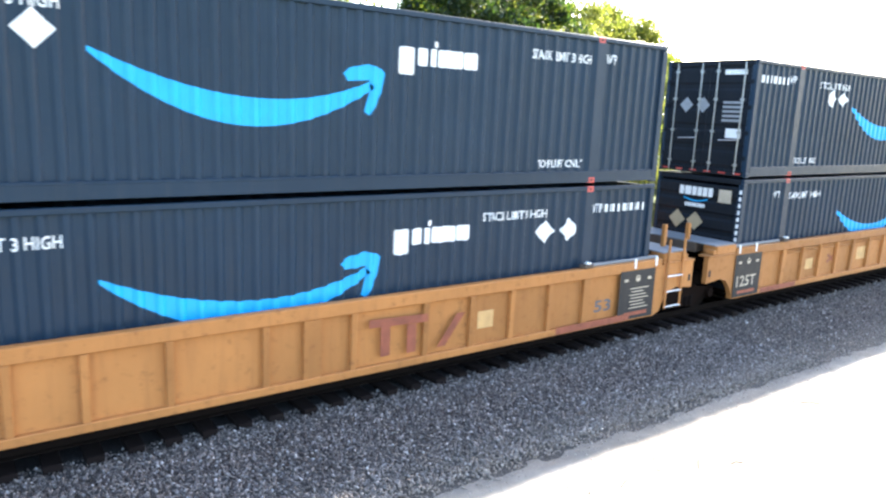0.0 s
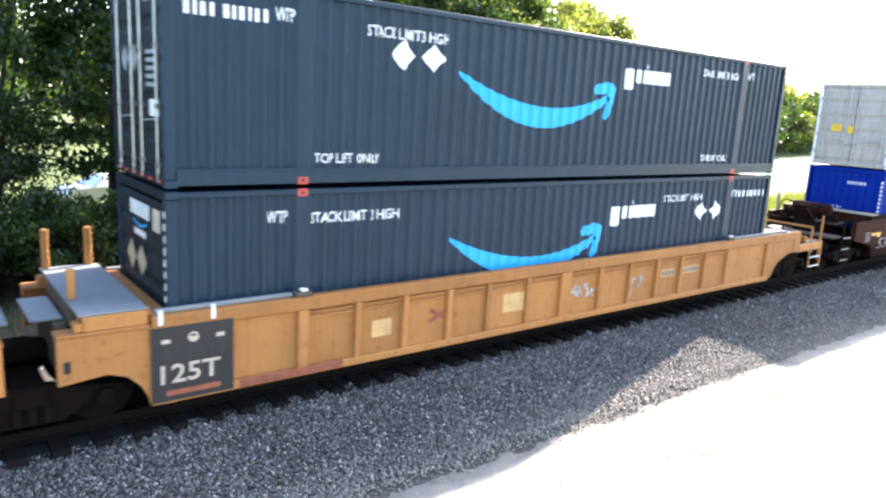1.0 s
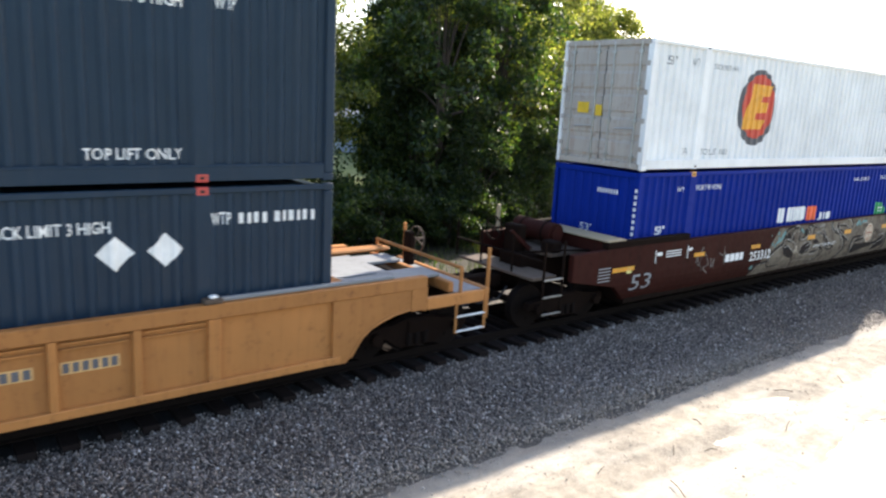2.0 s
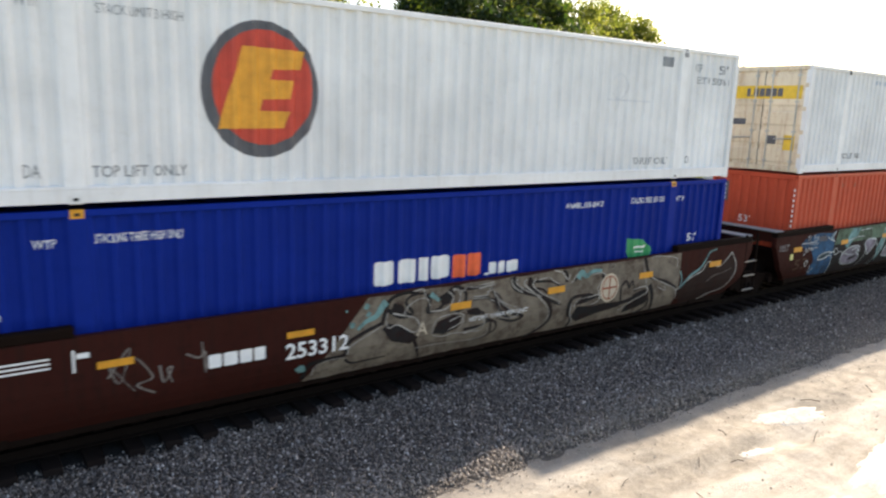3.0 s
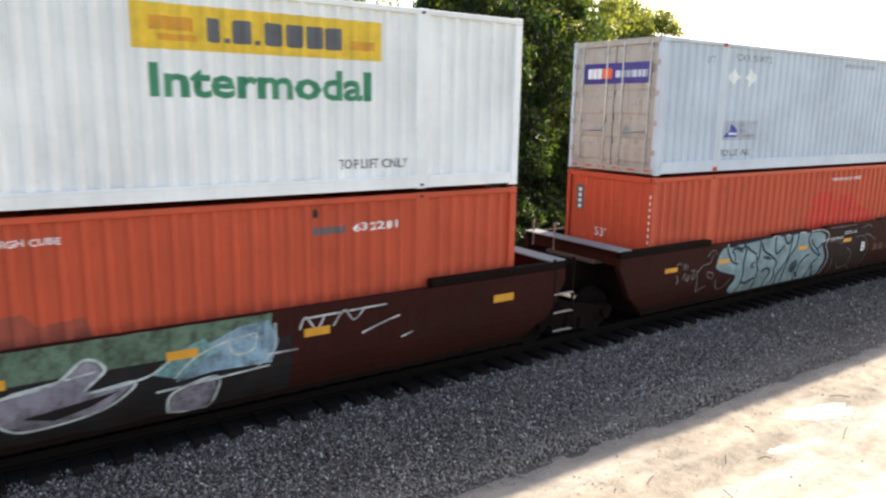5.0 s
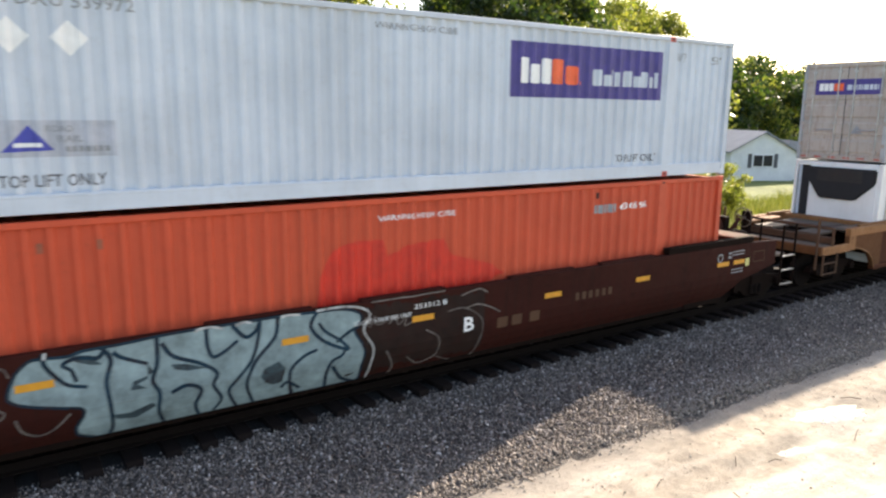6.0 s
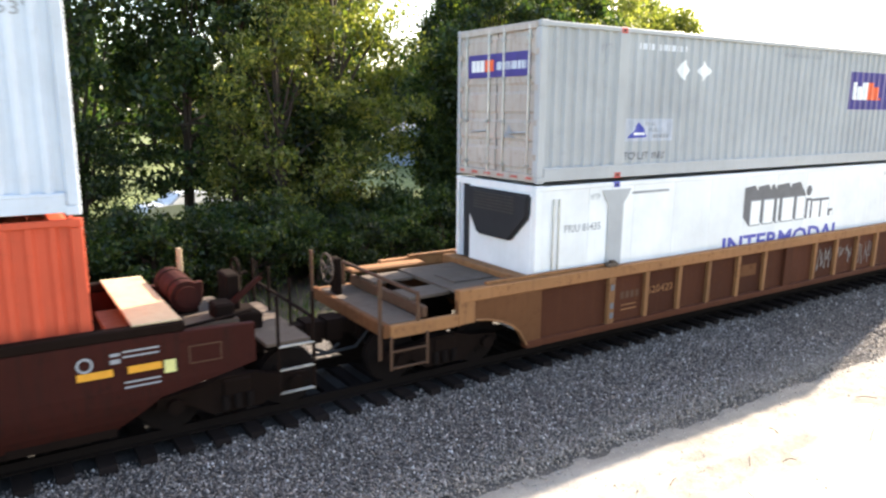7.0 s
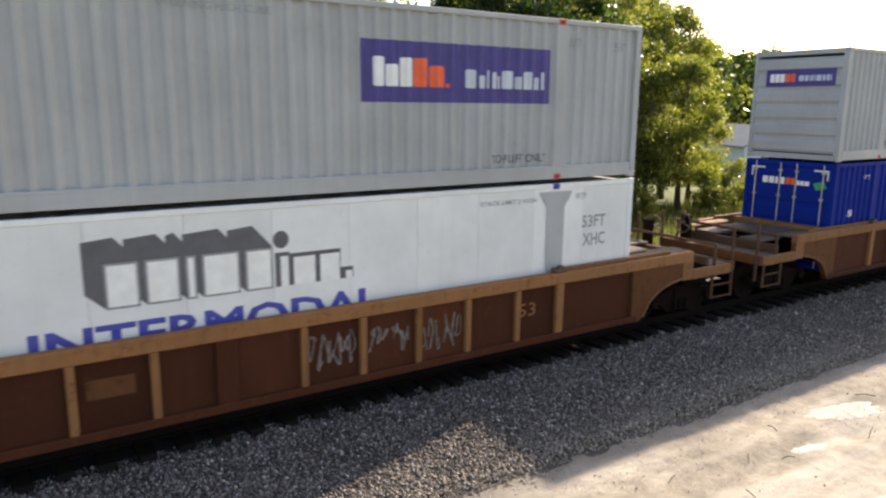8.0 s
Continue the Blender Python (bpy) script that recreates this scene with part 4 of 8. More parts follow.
def truck(car, x, paint):
    """A two-axle bogie under a car: cast side frames, springs, bolster and turning wheelsets."""
    t = part("bolster", boxes((x - 0.22, x + 0.22, -1.18, 1.18, 0.45, 0.72), bevel=0.03), under_metal, car, "grimy cast steel bogie, coloured near black for shade")
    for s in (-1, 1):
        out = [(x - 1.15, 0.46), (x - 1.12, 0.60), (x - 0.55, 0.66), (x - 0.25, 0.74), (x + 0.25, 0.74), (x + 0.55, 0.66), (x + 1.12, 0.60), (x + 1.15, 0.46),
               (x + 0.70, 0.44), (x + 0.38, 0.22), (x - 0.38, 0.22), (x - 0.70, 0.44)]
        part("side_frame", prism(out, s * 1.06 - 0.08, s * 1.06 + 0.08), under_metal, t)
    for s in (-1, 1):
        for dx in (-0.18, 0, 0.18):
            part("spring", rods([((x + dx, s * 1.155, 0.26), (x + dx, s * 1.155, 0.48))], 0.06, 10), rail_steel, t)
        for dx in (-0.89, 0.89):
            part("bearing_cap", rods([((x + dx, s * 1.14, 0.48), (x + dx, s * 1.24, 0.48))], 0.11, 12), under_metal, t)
    for dx in (-0.89, 0.89):
        bm = bmesh.new()
        rod(bm, (0, -1.1, 0), (0, 1.1, 0), 0.08, 10)
        for s in (-1, 1):
            rod(bm, (0, s * 0.72, 0), (0, s * 0.83, 0), 0.46, 28)
            rod(bm, (0, s * 0.69, 0), (0, s * 0.72, 0), 0.49, 28)
            for k in range(5):
                a = 2 * math.pi * k / 5
                rod(bm, (0.26 * math.cos(a), s * 0.82, 0.26 * math.sin(a)), (0.26 * math.cos(a), s * 0.845, 0.26 * math.sin(a)), 0.05, 6)
        w = part("wheelset", bm, rail_steel, t)
        w.location = (x + dx, 0, 0.46)
        WHEELS.append(w)
    return t


def ladder(car, x0, x1, z0, z1, y, material, steps=3, rung=steel):
    la = part("ladder", rods([((x0, y, z0), (x0, y, z1))], 0.028, 6), material, car)
    part("stile", rods([((x1, y, z0), (x1, y, z1))], 0.028, 6), material, la)
    for k in range(steps):
        z = z0 + 0.02 + (min(z1, 1.5) - z0) * k / steps
        part("rung", boxes((x0, x1, y - 0.03, y + 0.03, z, z + 0.02)), rung, la)
    return la


def coupler(car, x, s):
    bm = boxes((min(x, x + s * 0.9), max(x, x + s * 0.9), -0.16, 0.16, 0.74, 1.02), bevel=0.03)
    box(bm, min(x + s * 0.8, x + s * 1.1), max(x + s * 0.8, x + s * 1.1), -0.22, 0.2, 0.68, 1.06)
    part("coupler", bm, under_metal, car, "rusty knuckle coupler")
    part("air_hose", rods([((x, -0.35, 0.8), (x + s * 0.25, -0.36, 0.55)), ((x + s * 0.25, -0.36, 0.55), (x + s * 0.75, -0.3, 0.5)), ((x + s * 0.75, -0.3, 0.5), (x + s * 1.0, -0.25, 0.62))], 0.028, 6), seal, car)


def hand_wheel(car, x, y, z, material):
    bm = bmesh.new()
    n = 18
    for i in range(n):
        a, b = 2 * math.pi * i / n, 2 * math.pi * (i + 1) / n
        rod(bm, (x, y + 0.27 * math.cos(a), z + 0.27 * math.sin(a)), (x, y + 0.27 * math.cos(b), z + 0.27 * math.sin(b)), 0.018, 6)
    for k in range(4):
        a = math.pi * k / 2 + 0.4
        rod(bm, (x, y, z), (x, y + 0.27 * math.cos(a), z + 0.27 * math.sin(a)), 0.015, 6)
    rod(bm, (x - 0.05, y, z), (x + 0.2, y, z), 0.03, 8)
    part("brake_wheel", bm, material, car, "spoked brake wheel")


def well_base(place, label):
    car = new("well_car")
    tagged(car, label, "rail car", "well cars of the train")
    car["place"] = place
    car.location = (place, 0, 0)
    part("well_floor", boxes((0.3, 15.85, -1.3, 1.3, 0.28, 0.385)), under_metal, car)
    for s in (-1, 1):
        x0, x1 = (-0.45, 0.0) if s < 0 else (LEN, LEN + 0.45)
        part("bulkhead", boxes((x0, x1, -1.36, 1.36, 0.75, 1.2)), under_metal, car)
    return car


def outward(e):
    """Maps a distance past the trailing end to x on that end (e = 1) or, mirrored, on the leading end (e = -1)."""
    return lambda d: LEN + d if e > 0 else -d


def span(e, a, b):
    return sorted((outward(e)(a), outward(e)(b)))


def coupler_end(car, e, main, deck):
    """The open end of a ribbed car over its own bogie: arched side plates, a decked bay, a low crossover step, rails and ladder."""
    X = outward(e)
    bright = main is yellow_paint
    iron = main if bright else brown_iron
    for s in (-1, 1):
        plate = [(X(-0.05), 0.30), (X(0.2), 0.30), (X(0.28), 0.38), (X(0.47), 0.67), (X(0.66), 0.82), (X(0.86), 0.91), (X(1.15), 1.0), (X(1.44), 1.04), (X(1.79), 0.97), (X(1.79), 1.44), (X(-0.05), 1.44)]
        part("end_side", prism(plate, min(s * (SIDE - 0.02), s * (SIDE - 0.14)), max(s * (SIDE - 0.02), s * (SIDE - 0.14))), rusty_end if not bright else main, car)
        lip = [((X(a), s * (SIDE - 0.012), b), (X(c), s * (SIDE - 0.012), d)) for (a, b), (c, d) in zip(((0.28, 0.38), (0.47, 0.67), (0.66, 0.82), (0.86, 0.91), (1.15, 1.0)), ((0.47, 0.67), (0.66, 0.82), (0.86, 0.91), (1.15, 1.0), (1.44, 1.04)))]
        part("arch_lip", rods(lip, 0.022, 6), main, car)
        x0, x1 = span(e, 1.58, 1.67)
        part("jacking_slot", boxes((x0, x1, min(s * (SIDE - 0.018), s * (SIDE - 0.03)), max(s * (SIDE - 0.012), s * (SIDE - 0.03)), 1.10, 1.24)), seal, car)
        x0, x1 = span(e, 1.46, 1.80)
        part("jacking_pad", boxes((x0, x1, min(s * (SIDE - 0.005), s * (SIDE - 0.019)), max(s * (SIDE - 0.005), s * (SIDE - 0.019)), 1.0, 1.42), bevel=0.004), main, car)
        x0, x1 = span(e, 1.80, 3.12)
        part("step_sill", boxes((x0, x1, min(s * SIDE, s * (SIDE - 0.1)), max(s * SIDE, s * (SIDE - 0.1)), 0.98, 1.20), bevel=0.015), main, car)
        x0, x1 = span(e, 0.95, 2.62) if s > 0 else span(e, 0.4, 1.76)
        part("edge_cover", boxes((x0, x1, min(s * 0.98, s * 1.33), max(s * 0.98, s * 1.33), 1.50, 1.57), bevel=0.03), main if s > 0 else deck, car)
        x0, x1 = span(e, 1.62, 2.46)
        part("deck_plank", boxes((x0, x1, min(s * 0.35, s * 0.95), max(s * 0.35, s * 0.95), 1.40, 1.46), bevel=0.01), deck, car)
        part("grab_post", rods([((X(3.26), s * 1.40, 0.62), (X(3.26), s * 1.40, 1.97))], 0.035, 8), iron, car)
    x0, x1 = span(e, 0.32, 1.60)
    part("end_deck", boxes((x0, x1, -0.96, 0.96, 1.42, 1.49), bevel=0.01), deck, car, "flat steel end platform")
    x0, x1 = span(e, 0.02, 0.32)
    part("end_beam", boxes((x0, x1, -1.36, 1.36, 1.30, 1.60), bevel=0.02), main, car)
    x0, x1 = span(e, 0.4, 1.3)
    part("hatch", boxes((x0, x1, -0.6, 0.1, 1.492, 1.515), bevel=0.008), deck, car)
    x0, x1 = span(e, 2.35, 2.47)
    part("bay_beam", boxes((x0, x1, -1.38, 1.38, 1.20, 1.40), bevel=0.02), iron, car)
    x0, x1 = span(e, 1.9, 2.1)
    part("draft_beam", boxes((x0, x1, -0.55, 0.55, 0.75, 1.39), bevel=0.02), under_metal, car)
    x0, x1 = span(e, 2.47, 3.12)
    part("end_step_deck", boxes((x0, x1, -1.38, 1.38, 1.15, 1.205), bevel=0.01), deck, car)
    x0, x1 = span(e, 3.12, 3.24)
    part("end_sill", boxes((x0, x1, -1.5, 1.5, 1.0, 1.23), bevel=0.02), main if bright else rusty_end, car)
    x0, x1 = span(e, 2.0, 3.12)
    part("centre_sill", boxes((x0, x1, -0.3, 0.3, 0.72, 1.14), bevel=0.02), under_metal, car)
    coupler(car, X(2.95), e)
    x0, x1 = span(e, 2.44, 3.12)
    ladder(car, x0, x1, 0.46, 1.02, -SIDE - 0.02, iron, 2, mark_white if bright else brown_iron)
    rail = [((X(2.58), y, 1.0), (X(2.58), y, 1.66)) for y in (-1.44, 1.44)] + [((X(2.58), -1.44, 1.66), (X(2.58), 1.44, 1.66))]
    part("end_rail", rods(rail, 0.035, 8), iron, car)
    part("brake_column", boxes((X(3.0) - 0.07, X(3.0) + 0.07, 0.72, 0.98, 1.2, 1.9), bevel=0.02), under_metal, car)
    hand_wheel(car, X(3.18), 0.85, 1.72, rusty_deck)
    truck(car, X(1.86), main)


def joint_end(car, e, main, deck):
    """The end of a ribbed car that shares a bogie: capped side plates, a raised deck plate and stake posts."""
    X = outward(e)
    for s in (-1, 1):
        plate = [(X(-0.05), 0.30), (X(0.1), 0.30), (X(0.3), 0.38), (X(0.42), 0.62), (X(0.6), 0.80), (X(0.85), 0.88), (X(1.43), 0.82), (X(1.43), 1.45), (X(-0.05), 1.44)]
        part("end_side", prism(plate, min(s * (SIDE - 0.02), s * (SIDE - 0.14)), max(s * (SIDE - 0.02), s * (SIDE - 0.14))), main, car)
        x0, x1 = span(e, 0.30, 1.44)
        part("end_flange", boxes((x0, x1, min(s * (SIDE + 0.01), s * 1.2), max(s * (SIDE + 0.01), s * 1.2), 1.45, 1.50), bevel=0.012), main, car)
        x0, x1 = span(e, 0.32, 1.12)
        part("end_cap", boxes((x0, x1, min(s * (SIDE - 0.01), s * 1.1), max(s * (SIDE - 0.01), s * 1.1), 1.50, 1.70), bevel=0.015), main, car)
        x0, x1 = span(e, 1.12, 1.22)
        part("knee_bracket", boxes((x0, x1, min(s * (SIDE - 0.03), s * 1.25), max(s * (SIDE - 0.03), s * 1.25), 1.50, 1.62), bevel=0.015), main, car)
        x0, x1 = span(e, 1.28, 1.36)
        part("jacking_slot", boxes((x0, x1, min(s * (SIDE - 0.016), s * (SIDE - 0.03)), max(s * (SIDE - 0.016), s * (SIDE - 0.03)), 0.98, 1.14)), seal, car)
    x0, x1 = span(e, 0.30, 1.16)
    part("end_deck", boxes((x0, x1, -1.46, 1.46, 1.702, 1.73), bevel=0.01), deck, car, "flat grey steel end platform")
    part("deck_brace", boxes((x0, x1, -0.9, 0.9, 1.46, 1.70), bevel=0.02), rusty_deck, car)
    x0, x1 = span(e, 0.02, 0.30)
    part("end_beam", boxes((x0, x1, -1.36, 1.36, 1.30, 1.62), bevel=0.02), main, car)
    x0, x1 = span(e, 1.16, 1.34)
    part("draft_beam", boxes((x0, x1, -0.7, 0.7, 0.75, 1.44), bevel=0.03), rusty_deck, car)
    part("crossover_step", boxes((min(X(1.2), X(1.6)), max(X(1.2), X(1.6)), -0.6, 0.6, 1.45, 1.49), bevel=0.01), deck, car)
    x0, x1 = span(e, 1.3, 1.75)
    part("bar_articulation", boxes((x0, x1, -0.2, 0.2, 0.78, 1.0), bevel=0.03), under_metal, car)
    if e > 0:
        ladder(car, LEN + 0.42, LEN + 0.96, 0.44, 2.02, -SIDE - 0.03, main, 3, mark_white)
        truck(car, LEN + 1.74, main)
        posts = ((0.95, -0.95, 2.25), (0.95, 1.38, 2.2))
    else:
        posts = ((1.08, 1.38, 2.36), (0.45, 1.42, 2.36), (1.08, -0.6, 2.15))
    for d, y, z in posts:
        part("stake_post", boxes((X(d) - 0.05, X(d) + 0.05, y - 0.05, y + 0.05, 1.73, z), bevel=0.012), main, car)


RIBS = {"A": (2.1, 3.0, 3.87, 4.74, 5.8, 7.18, 7.93, 8.66, 10.06, 11.07, 12.03, 13.01, 14.03),
        "B": (2.0, 3.0, 3.95, 4.92, 5.87, 6.92, 7.99, 9.1, 10.13, 11.15, 12.11, 13.13, 14.18),
        "F": (1.86, 2.88, 3.9, 4.88, 5.93, 6.94, 7.9, 9.06, 10.04, 11.06, 12.05, 13.14, 14.14)}


def yellow_car(place, main, panel, rib_col, deck, label, ends, ribs):
    """A ribbed well car. ends: 'joint' or 'coupler' for the leading and the trailing end; ribs: where its stiffeners stand."""
    car = well_base(place, label)
    for s in (-1, 1):
        a, b = sorted((s * SIDE, s * (SIDE - 0.16)))
        x0 = -1.79 if ends[0] == "coupler" else -0.28
        x1 = LEN + 1.79 if ends[1] == "coupler" else LEN + 0.25
        part("top_chord", boxes((x0, x1, a, b, 1.38, 1.60), bevel=0.015), main, car)
        a3, b3 = sorted((s * (SIDE - 0.09), s * (SIDE - 0.12)))
        xs = ribs
        for k in range(12):
            part("side_sheet", boxes((xs[k], xs[k + 1], a3, b3, 0.42, 1.45)), panel, car)
        for x0_, x1_ in ((-0.25, xs[0]), (xs[12], LEN + 0.25)):
            part("side_sheet", boxes((x0_, x1_, a3, b3, 0.36, 1.45)), panel, car)
        part("bottom_chord", boxes((-0.3, LEN + 0.1, a, b, 0.31, 0.44), bevel=0.012), panel, car)
        for k, x in enumerate(xs):
            w = 0.18 if k in (0, 12) else 0.30 if k == 6 else 0.11
            bm = bmesh.new()
            for v in box(bm, x - w / 2, x + w / 2, min(s * SIDE, s * (SIDE - 0.1)), max(s * SIDE, s * (SIDE - 0.1)), 0.40, 1.379):
                if v.co.z < 0.5 and abs(v.co.y) > SIDE - 0.02:
                    v.co.y = s * (SIDE - 0.02)
            bmesh.ops.bevel(bm, geom=bm.edges[:], offset=0.01, segments=1, affect='EDGES')
            part("rib", bm, panel if k == 6 else rib_col, car)
        for x in (xs[0], xs[12]):
            part("stacking_bracket", boxes((x - 0.14, x + 0.14, min(s * (SIDE + 0.01), s * 1.34), max(s * (SIDE + 0.01), s * 1.34), 1.60, 1.68), bevel=0.02), rusty_deck, car)
            part("bracket_pin", boxes((x - 0.06, x + 0.06, min(s * (SIDE + 0.01), s * 1.40), max(s * (SIDE + 0.01), s * 1.40), 1.685, 1.73), bevel=0.015), mark_white if main is yellow_paint else rusty_deck, car)
        # raised guards beside the end bays
        reach = [1.15 if k == "coupler" else 0.2 for k in ends]
        for g0, g1 in ((-reach[0], 1.85), (14.25, LEN + reach[1])):
            part("side_guard", boxes((g0, g1, min(s * (SIDE - 0.10), s * 1.32), max(s * (SIDE - 0.10), s * 1.32), 1.60, 1.66), bevel=0.01), deck if main is yellow_paint else tan_paint, car)
    for e, kind in ((-1, ends[0]), (1, ends[1])):
        if kind == "coupler":
            coupler_end(car, e, main, deck)
        else:
            joint_end(car, e, main, deck)
    return car


def side_mark(car, bm, material, name="lettering", y=-SIDE, lift=0.004, label=""):
    return part(name, press(bm, y, lift), material, car, label)


def stroke(pts, w0, w1=None, n=6):
    """A ribbon along a smooth line through (x, z) points."""
    w1 = w0 if w1 is None else w1
    P = [Vector((x, 0, z)) for x, z in pts]
    line = []
    for i in range(len(P) - 1):
        a, b, c, d = P[max(0, i - 1)], P[i], P[i + 1], P[min(len(P) - 1, i + 2)]
        for k in range(n):
            u = k / n
            line.append(0.5 * ((2 * b) + (c - a) * u + (2 * a - 5 * b + 4 * c - d) * u * u + (3 * b - a - 3 * c + d) * u ** 3))
    line.append(P[-1])
    bm = bmesh.new()
    prev = None
    for i, p in enumerate(line):
        t = (line[min(i + 1, len(line) - 1)] - line[max(0, i - 1)])
        t = t.normalized() if t.length > 1e-6 else Vector((1, 0, 0))
        nrm = Vector((-t.z, 0, t.x))
        w = (w0 + (w1 - w0) * i / len(line)) / 2
        cur = (bm.verts.new(p + nrm * w), bm.verts.new(p - nrm * w))
        if prev:
            bm.faces.new((prev[0], prev[1], cur[1], cur[0]))
        prev = cur
    return bm


def merge(bms):
    out = bmesh.new()
    for b in bms:
        me = bpy.data.meshes.new("tmp")
        b.to_mesh(me)
        b.free()
        out.from_mesh(me)
        bpy.data.meshes.remove(me)
    return out


def scrawl(car, x0, x1, z0, z1, material, rng, n=4, w=0.03, lift=0.004, y=-SIDE):
    """A looping sprayed tag."""
    bms = []
    for i in range(n):
        a = x0 + (x1 - x0) * i / n
        pts = [(a + rng.uniform(0, (x1 - x0) / n * 1.25), z0 + (z1 - z0) * rng.random()) for _ in range(5)]
        bms.append(stroke(pts, w, w * 0.6))
    return part("graffiti", press(merge(bms), y, lift), material, car, "looping spray-painted tag")


yellow_label = "rail-yellow ribbed well car carrying two stacked containers"
car_a = yellow_car(U_A, yellow_paint, yellow_paint, yellow_paint, deck_metal, yellow_label, ("coupler", "joint"), RIBS["A"])
car_b = yellow_car(U_B, yellow_paint, yellow_paint, yellow_paint, deck_metal, yellow_label, ("joint", "coupler"), RIBS["B"])
rust_label = "rust-brown well car with faded yellow top edge and ribs"
car_f = yellow_car(U_F, tan_paint, rust_panel, tan_paint, rusty_deck, rust_label, ("coupler", "coupler"), RIBS["F"])
car_g = yellow_car(U_G, tan_paint, rust_panel, tan_paint, rusty_deck, rust_label, ("coupler", "coupler"), RIBS["F"])
for c, x0, x1 in ((car_a, 15.02, 16.18), (car_b, -0.30, 0.86)):
    side_mark(c, rects((x0, x1, 0.34, 1.43)), black_panel, "data_panel", -SIDE + 0.0, 0.006, "black data panel with white lettering")
    for k in range(3):
        side_mark(c, rects((x0 + 0.14 + k * (x1 - x0) * 0.33, x0 + 0.14 + k * (x1 - x0) * 0.33 + 0.12, 1.19, 1.25)), cream_mark, "code_bar", lift=0.012)
    side_mark(c, rects((x0 + 0.2, x1 - 0.2, 0.42, 0.50)), faded_red, "code_bar", lift=0.010)
side_mark(car_b, words("125T", -0.18, 0.66, 0.60, 0.88, 0.015), cream_mark, lift=0.012)
for k in range(7):
    side_mark(car_a, rects((15.36 + 0.05 * (k % 2), 15.98 - 0.08 * (k % 3), 0.58 + 0.072 * k, 0.603 + 0.072 * k)), cream_mark, "code_bar", lift=0.012)
for c, x in ((car_a, 15.6), (car_b, 0.28)):
    side_mark(c, ellipse(x, 1.24, 0.075, 0.075, 18, 0.025), cream_mark, "round_emblem", lift=0.012)
for c, x in ((car_a, 15.49), (car_a, 16.19), (car_b, -0.16), (car_b, 0.57)):
    part("chord_strap", boxes((x - 0.03, x + 0.03, -SIDE - 0.006, -SIDE + 0.02, 1.46, 1.672), bevel=0.003), mark_white, c)
side_mark(car_a, words("53", 14.37, 14.88, 0.60, 0.86, 0.02), mark_dark, y=-SIDE + 0.09)
for outline in (((8.92, 1.10), (10.08, 1.06), (10.08, 1.20), (8.92, 1.24)), ((9.14, 0.58), (9.32, 0.58), (9.32, 1.09), (9.14, 1.09)), ((9.66, 0.56), (9.84, 0.56), (9.84, 1.06), (9.66, 1.06)),
                ((10.28, 0.56), (10.46, 0.56), (10.88, 1.12), (10.70, 1.12))):
    side_mark(car_a, poly(outline), faded_red, "painted_emblem", -SIDE + 0.0, 0.006, "faded red painted block")
for c in (car_a, car_b):
    side_mark(c, rects((13.2, 15.4, 0.33, 0.47)) if c is car_a else rects((0.95, 2.7, 0.33, 0.46)), faded_red, "primer_patch", lift=0.007)
    side_mark(c, rects((11.25, 11.62, 0.72, 1.05) if c is car_a else (3.3, 3.7, 0.7, 1.0)), faded_patch, "faded_patch", -SIDE + 0.09)
for xa, xb in zip(RIBS["B"], RIBS["B"][1:]):
    for z in (1.235, 1.315):
        part("top_lip", boxes((xa + 0.09, xb - 0.09, -SIDE + 0.035, -SIDE + 0.088, z, z + 0.028), bevel=0.006), yellow_paint, car_b)
side_mark(car_b, merge([stroke([(4.5, 0.8), (4.72, 0.9), (4.9, 1.0)], 0.09, 0.05), stroke([(4.52, 1.02), (4.7, 0.92), (4.92, 0.8)], 0.09, 0.05)]), faded_red, "faded_patch", -SIDE + 0.09)
rg = random.Random(5)
scrawl(car_b, 8.25, 8.95, 0.75, 1.05, GRAF["white"], rg, 6, 0.05, y=-SIDE + 0.09)
scrawl(car_b, 10.25, 10.62, 0.56, 1.05, GRAF["white"], rg, 2, 0.05, y=-SIDE + 0.09)
for a, b, n in ((11.38, 11.9, 4), (12.2, 12.92, 6)):
    side_mark(car_b, rects((a, b, 0.9, 1.07)), faded_patch, "number_bar", -SIDE + 0.09)
    side_mark(car_b, blocks([1] * n, a + 0.03, b - 0.03, 0.92, 1.05, 0.5), mark_dark, "number_bar", -SIDE + 0.09, 0.007)
side_mark(car_b, rects((6.3, 6.9, 0.72, 1.1)), faded_patch, "faded_patch", -SIDE + 0.09)
for k, (a, b) in enumerate(((9.15, 9.9), (10.15, 10.9), (11.15, 11.9))):
    scrawl(car_f, a, b, 0.58, 1.20, GRAF["grey"], rg, 6, 0.034, y=-SIDE + 0.09)
side_mark(car_f, words("53", 13.2, 13.6, 0.85, 1.1), tan_paint, y=-SIDE + 0.09)
side_mark(car_f, blocks([1] * 4, 2.19, 2.72, 0.88, 1.03, 0.5), brown_iron, "number_bar", -SIDE + 0.09)
side_mark(car_f, words("620420", 2.98, 3.76, 0.88, 1.04, 0.0), tan_paint, y=-SIDE + 0.09)
side_mark(car_f, rects((2.22, 2.66, 0.64, 0.665), (2.22, 2.66, 0.735, 0.76)), tan_paint, "code_bar", -SIDE + 0.09)
for z in (0.55, 0.75, 1.12):
    side_mark(car_f, rects((1.81, 1.91, z, z + 0.12)), mark_dark, "code_bar", lift=0.006)
side_mark(car_f, rects((6.1, 6.7, 0.85, 1.12)), rusty_end, "paint_patch", -SIDE + 0.09)


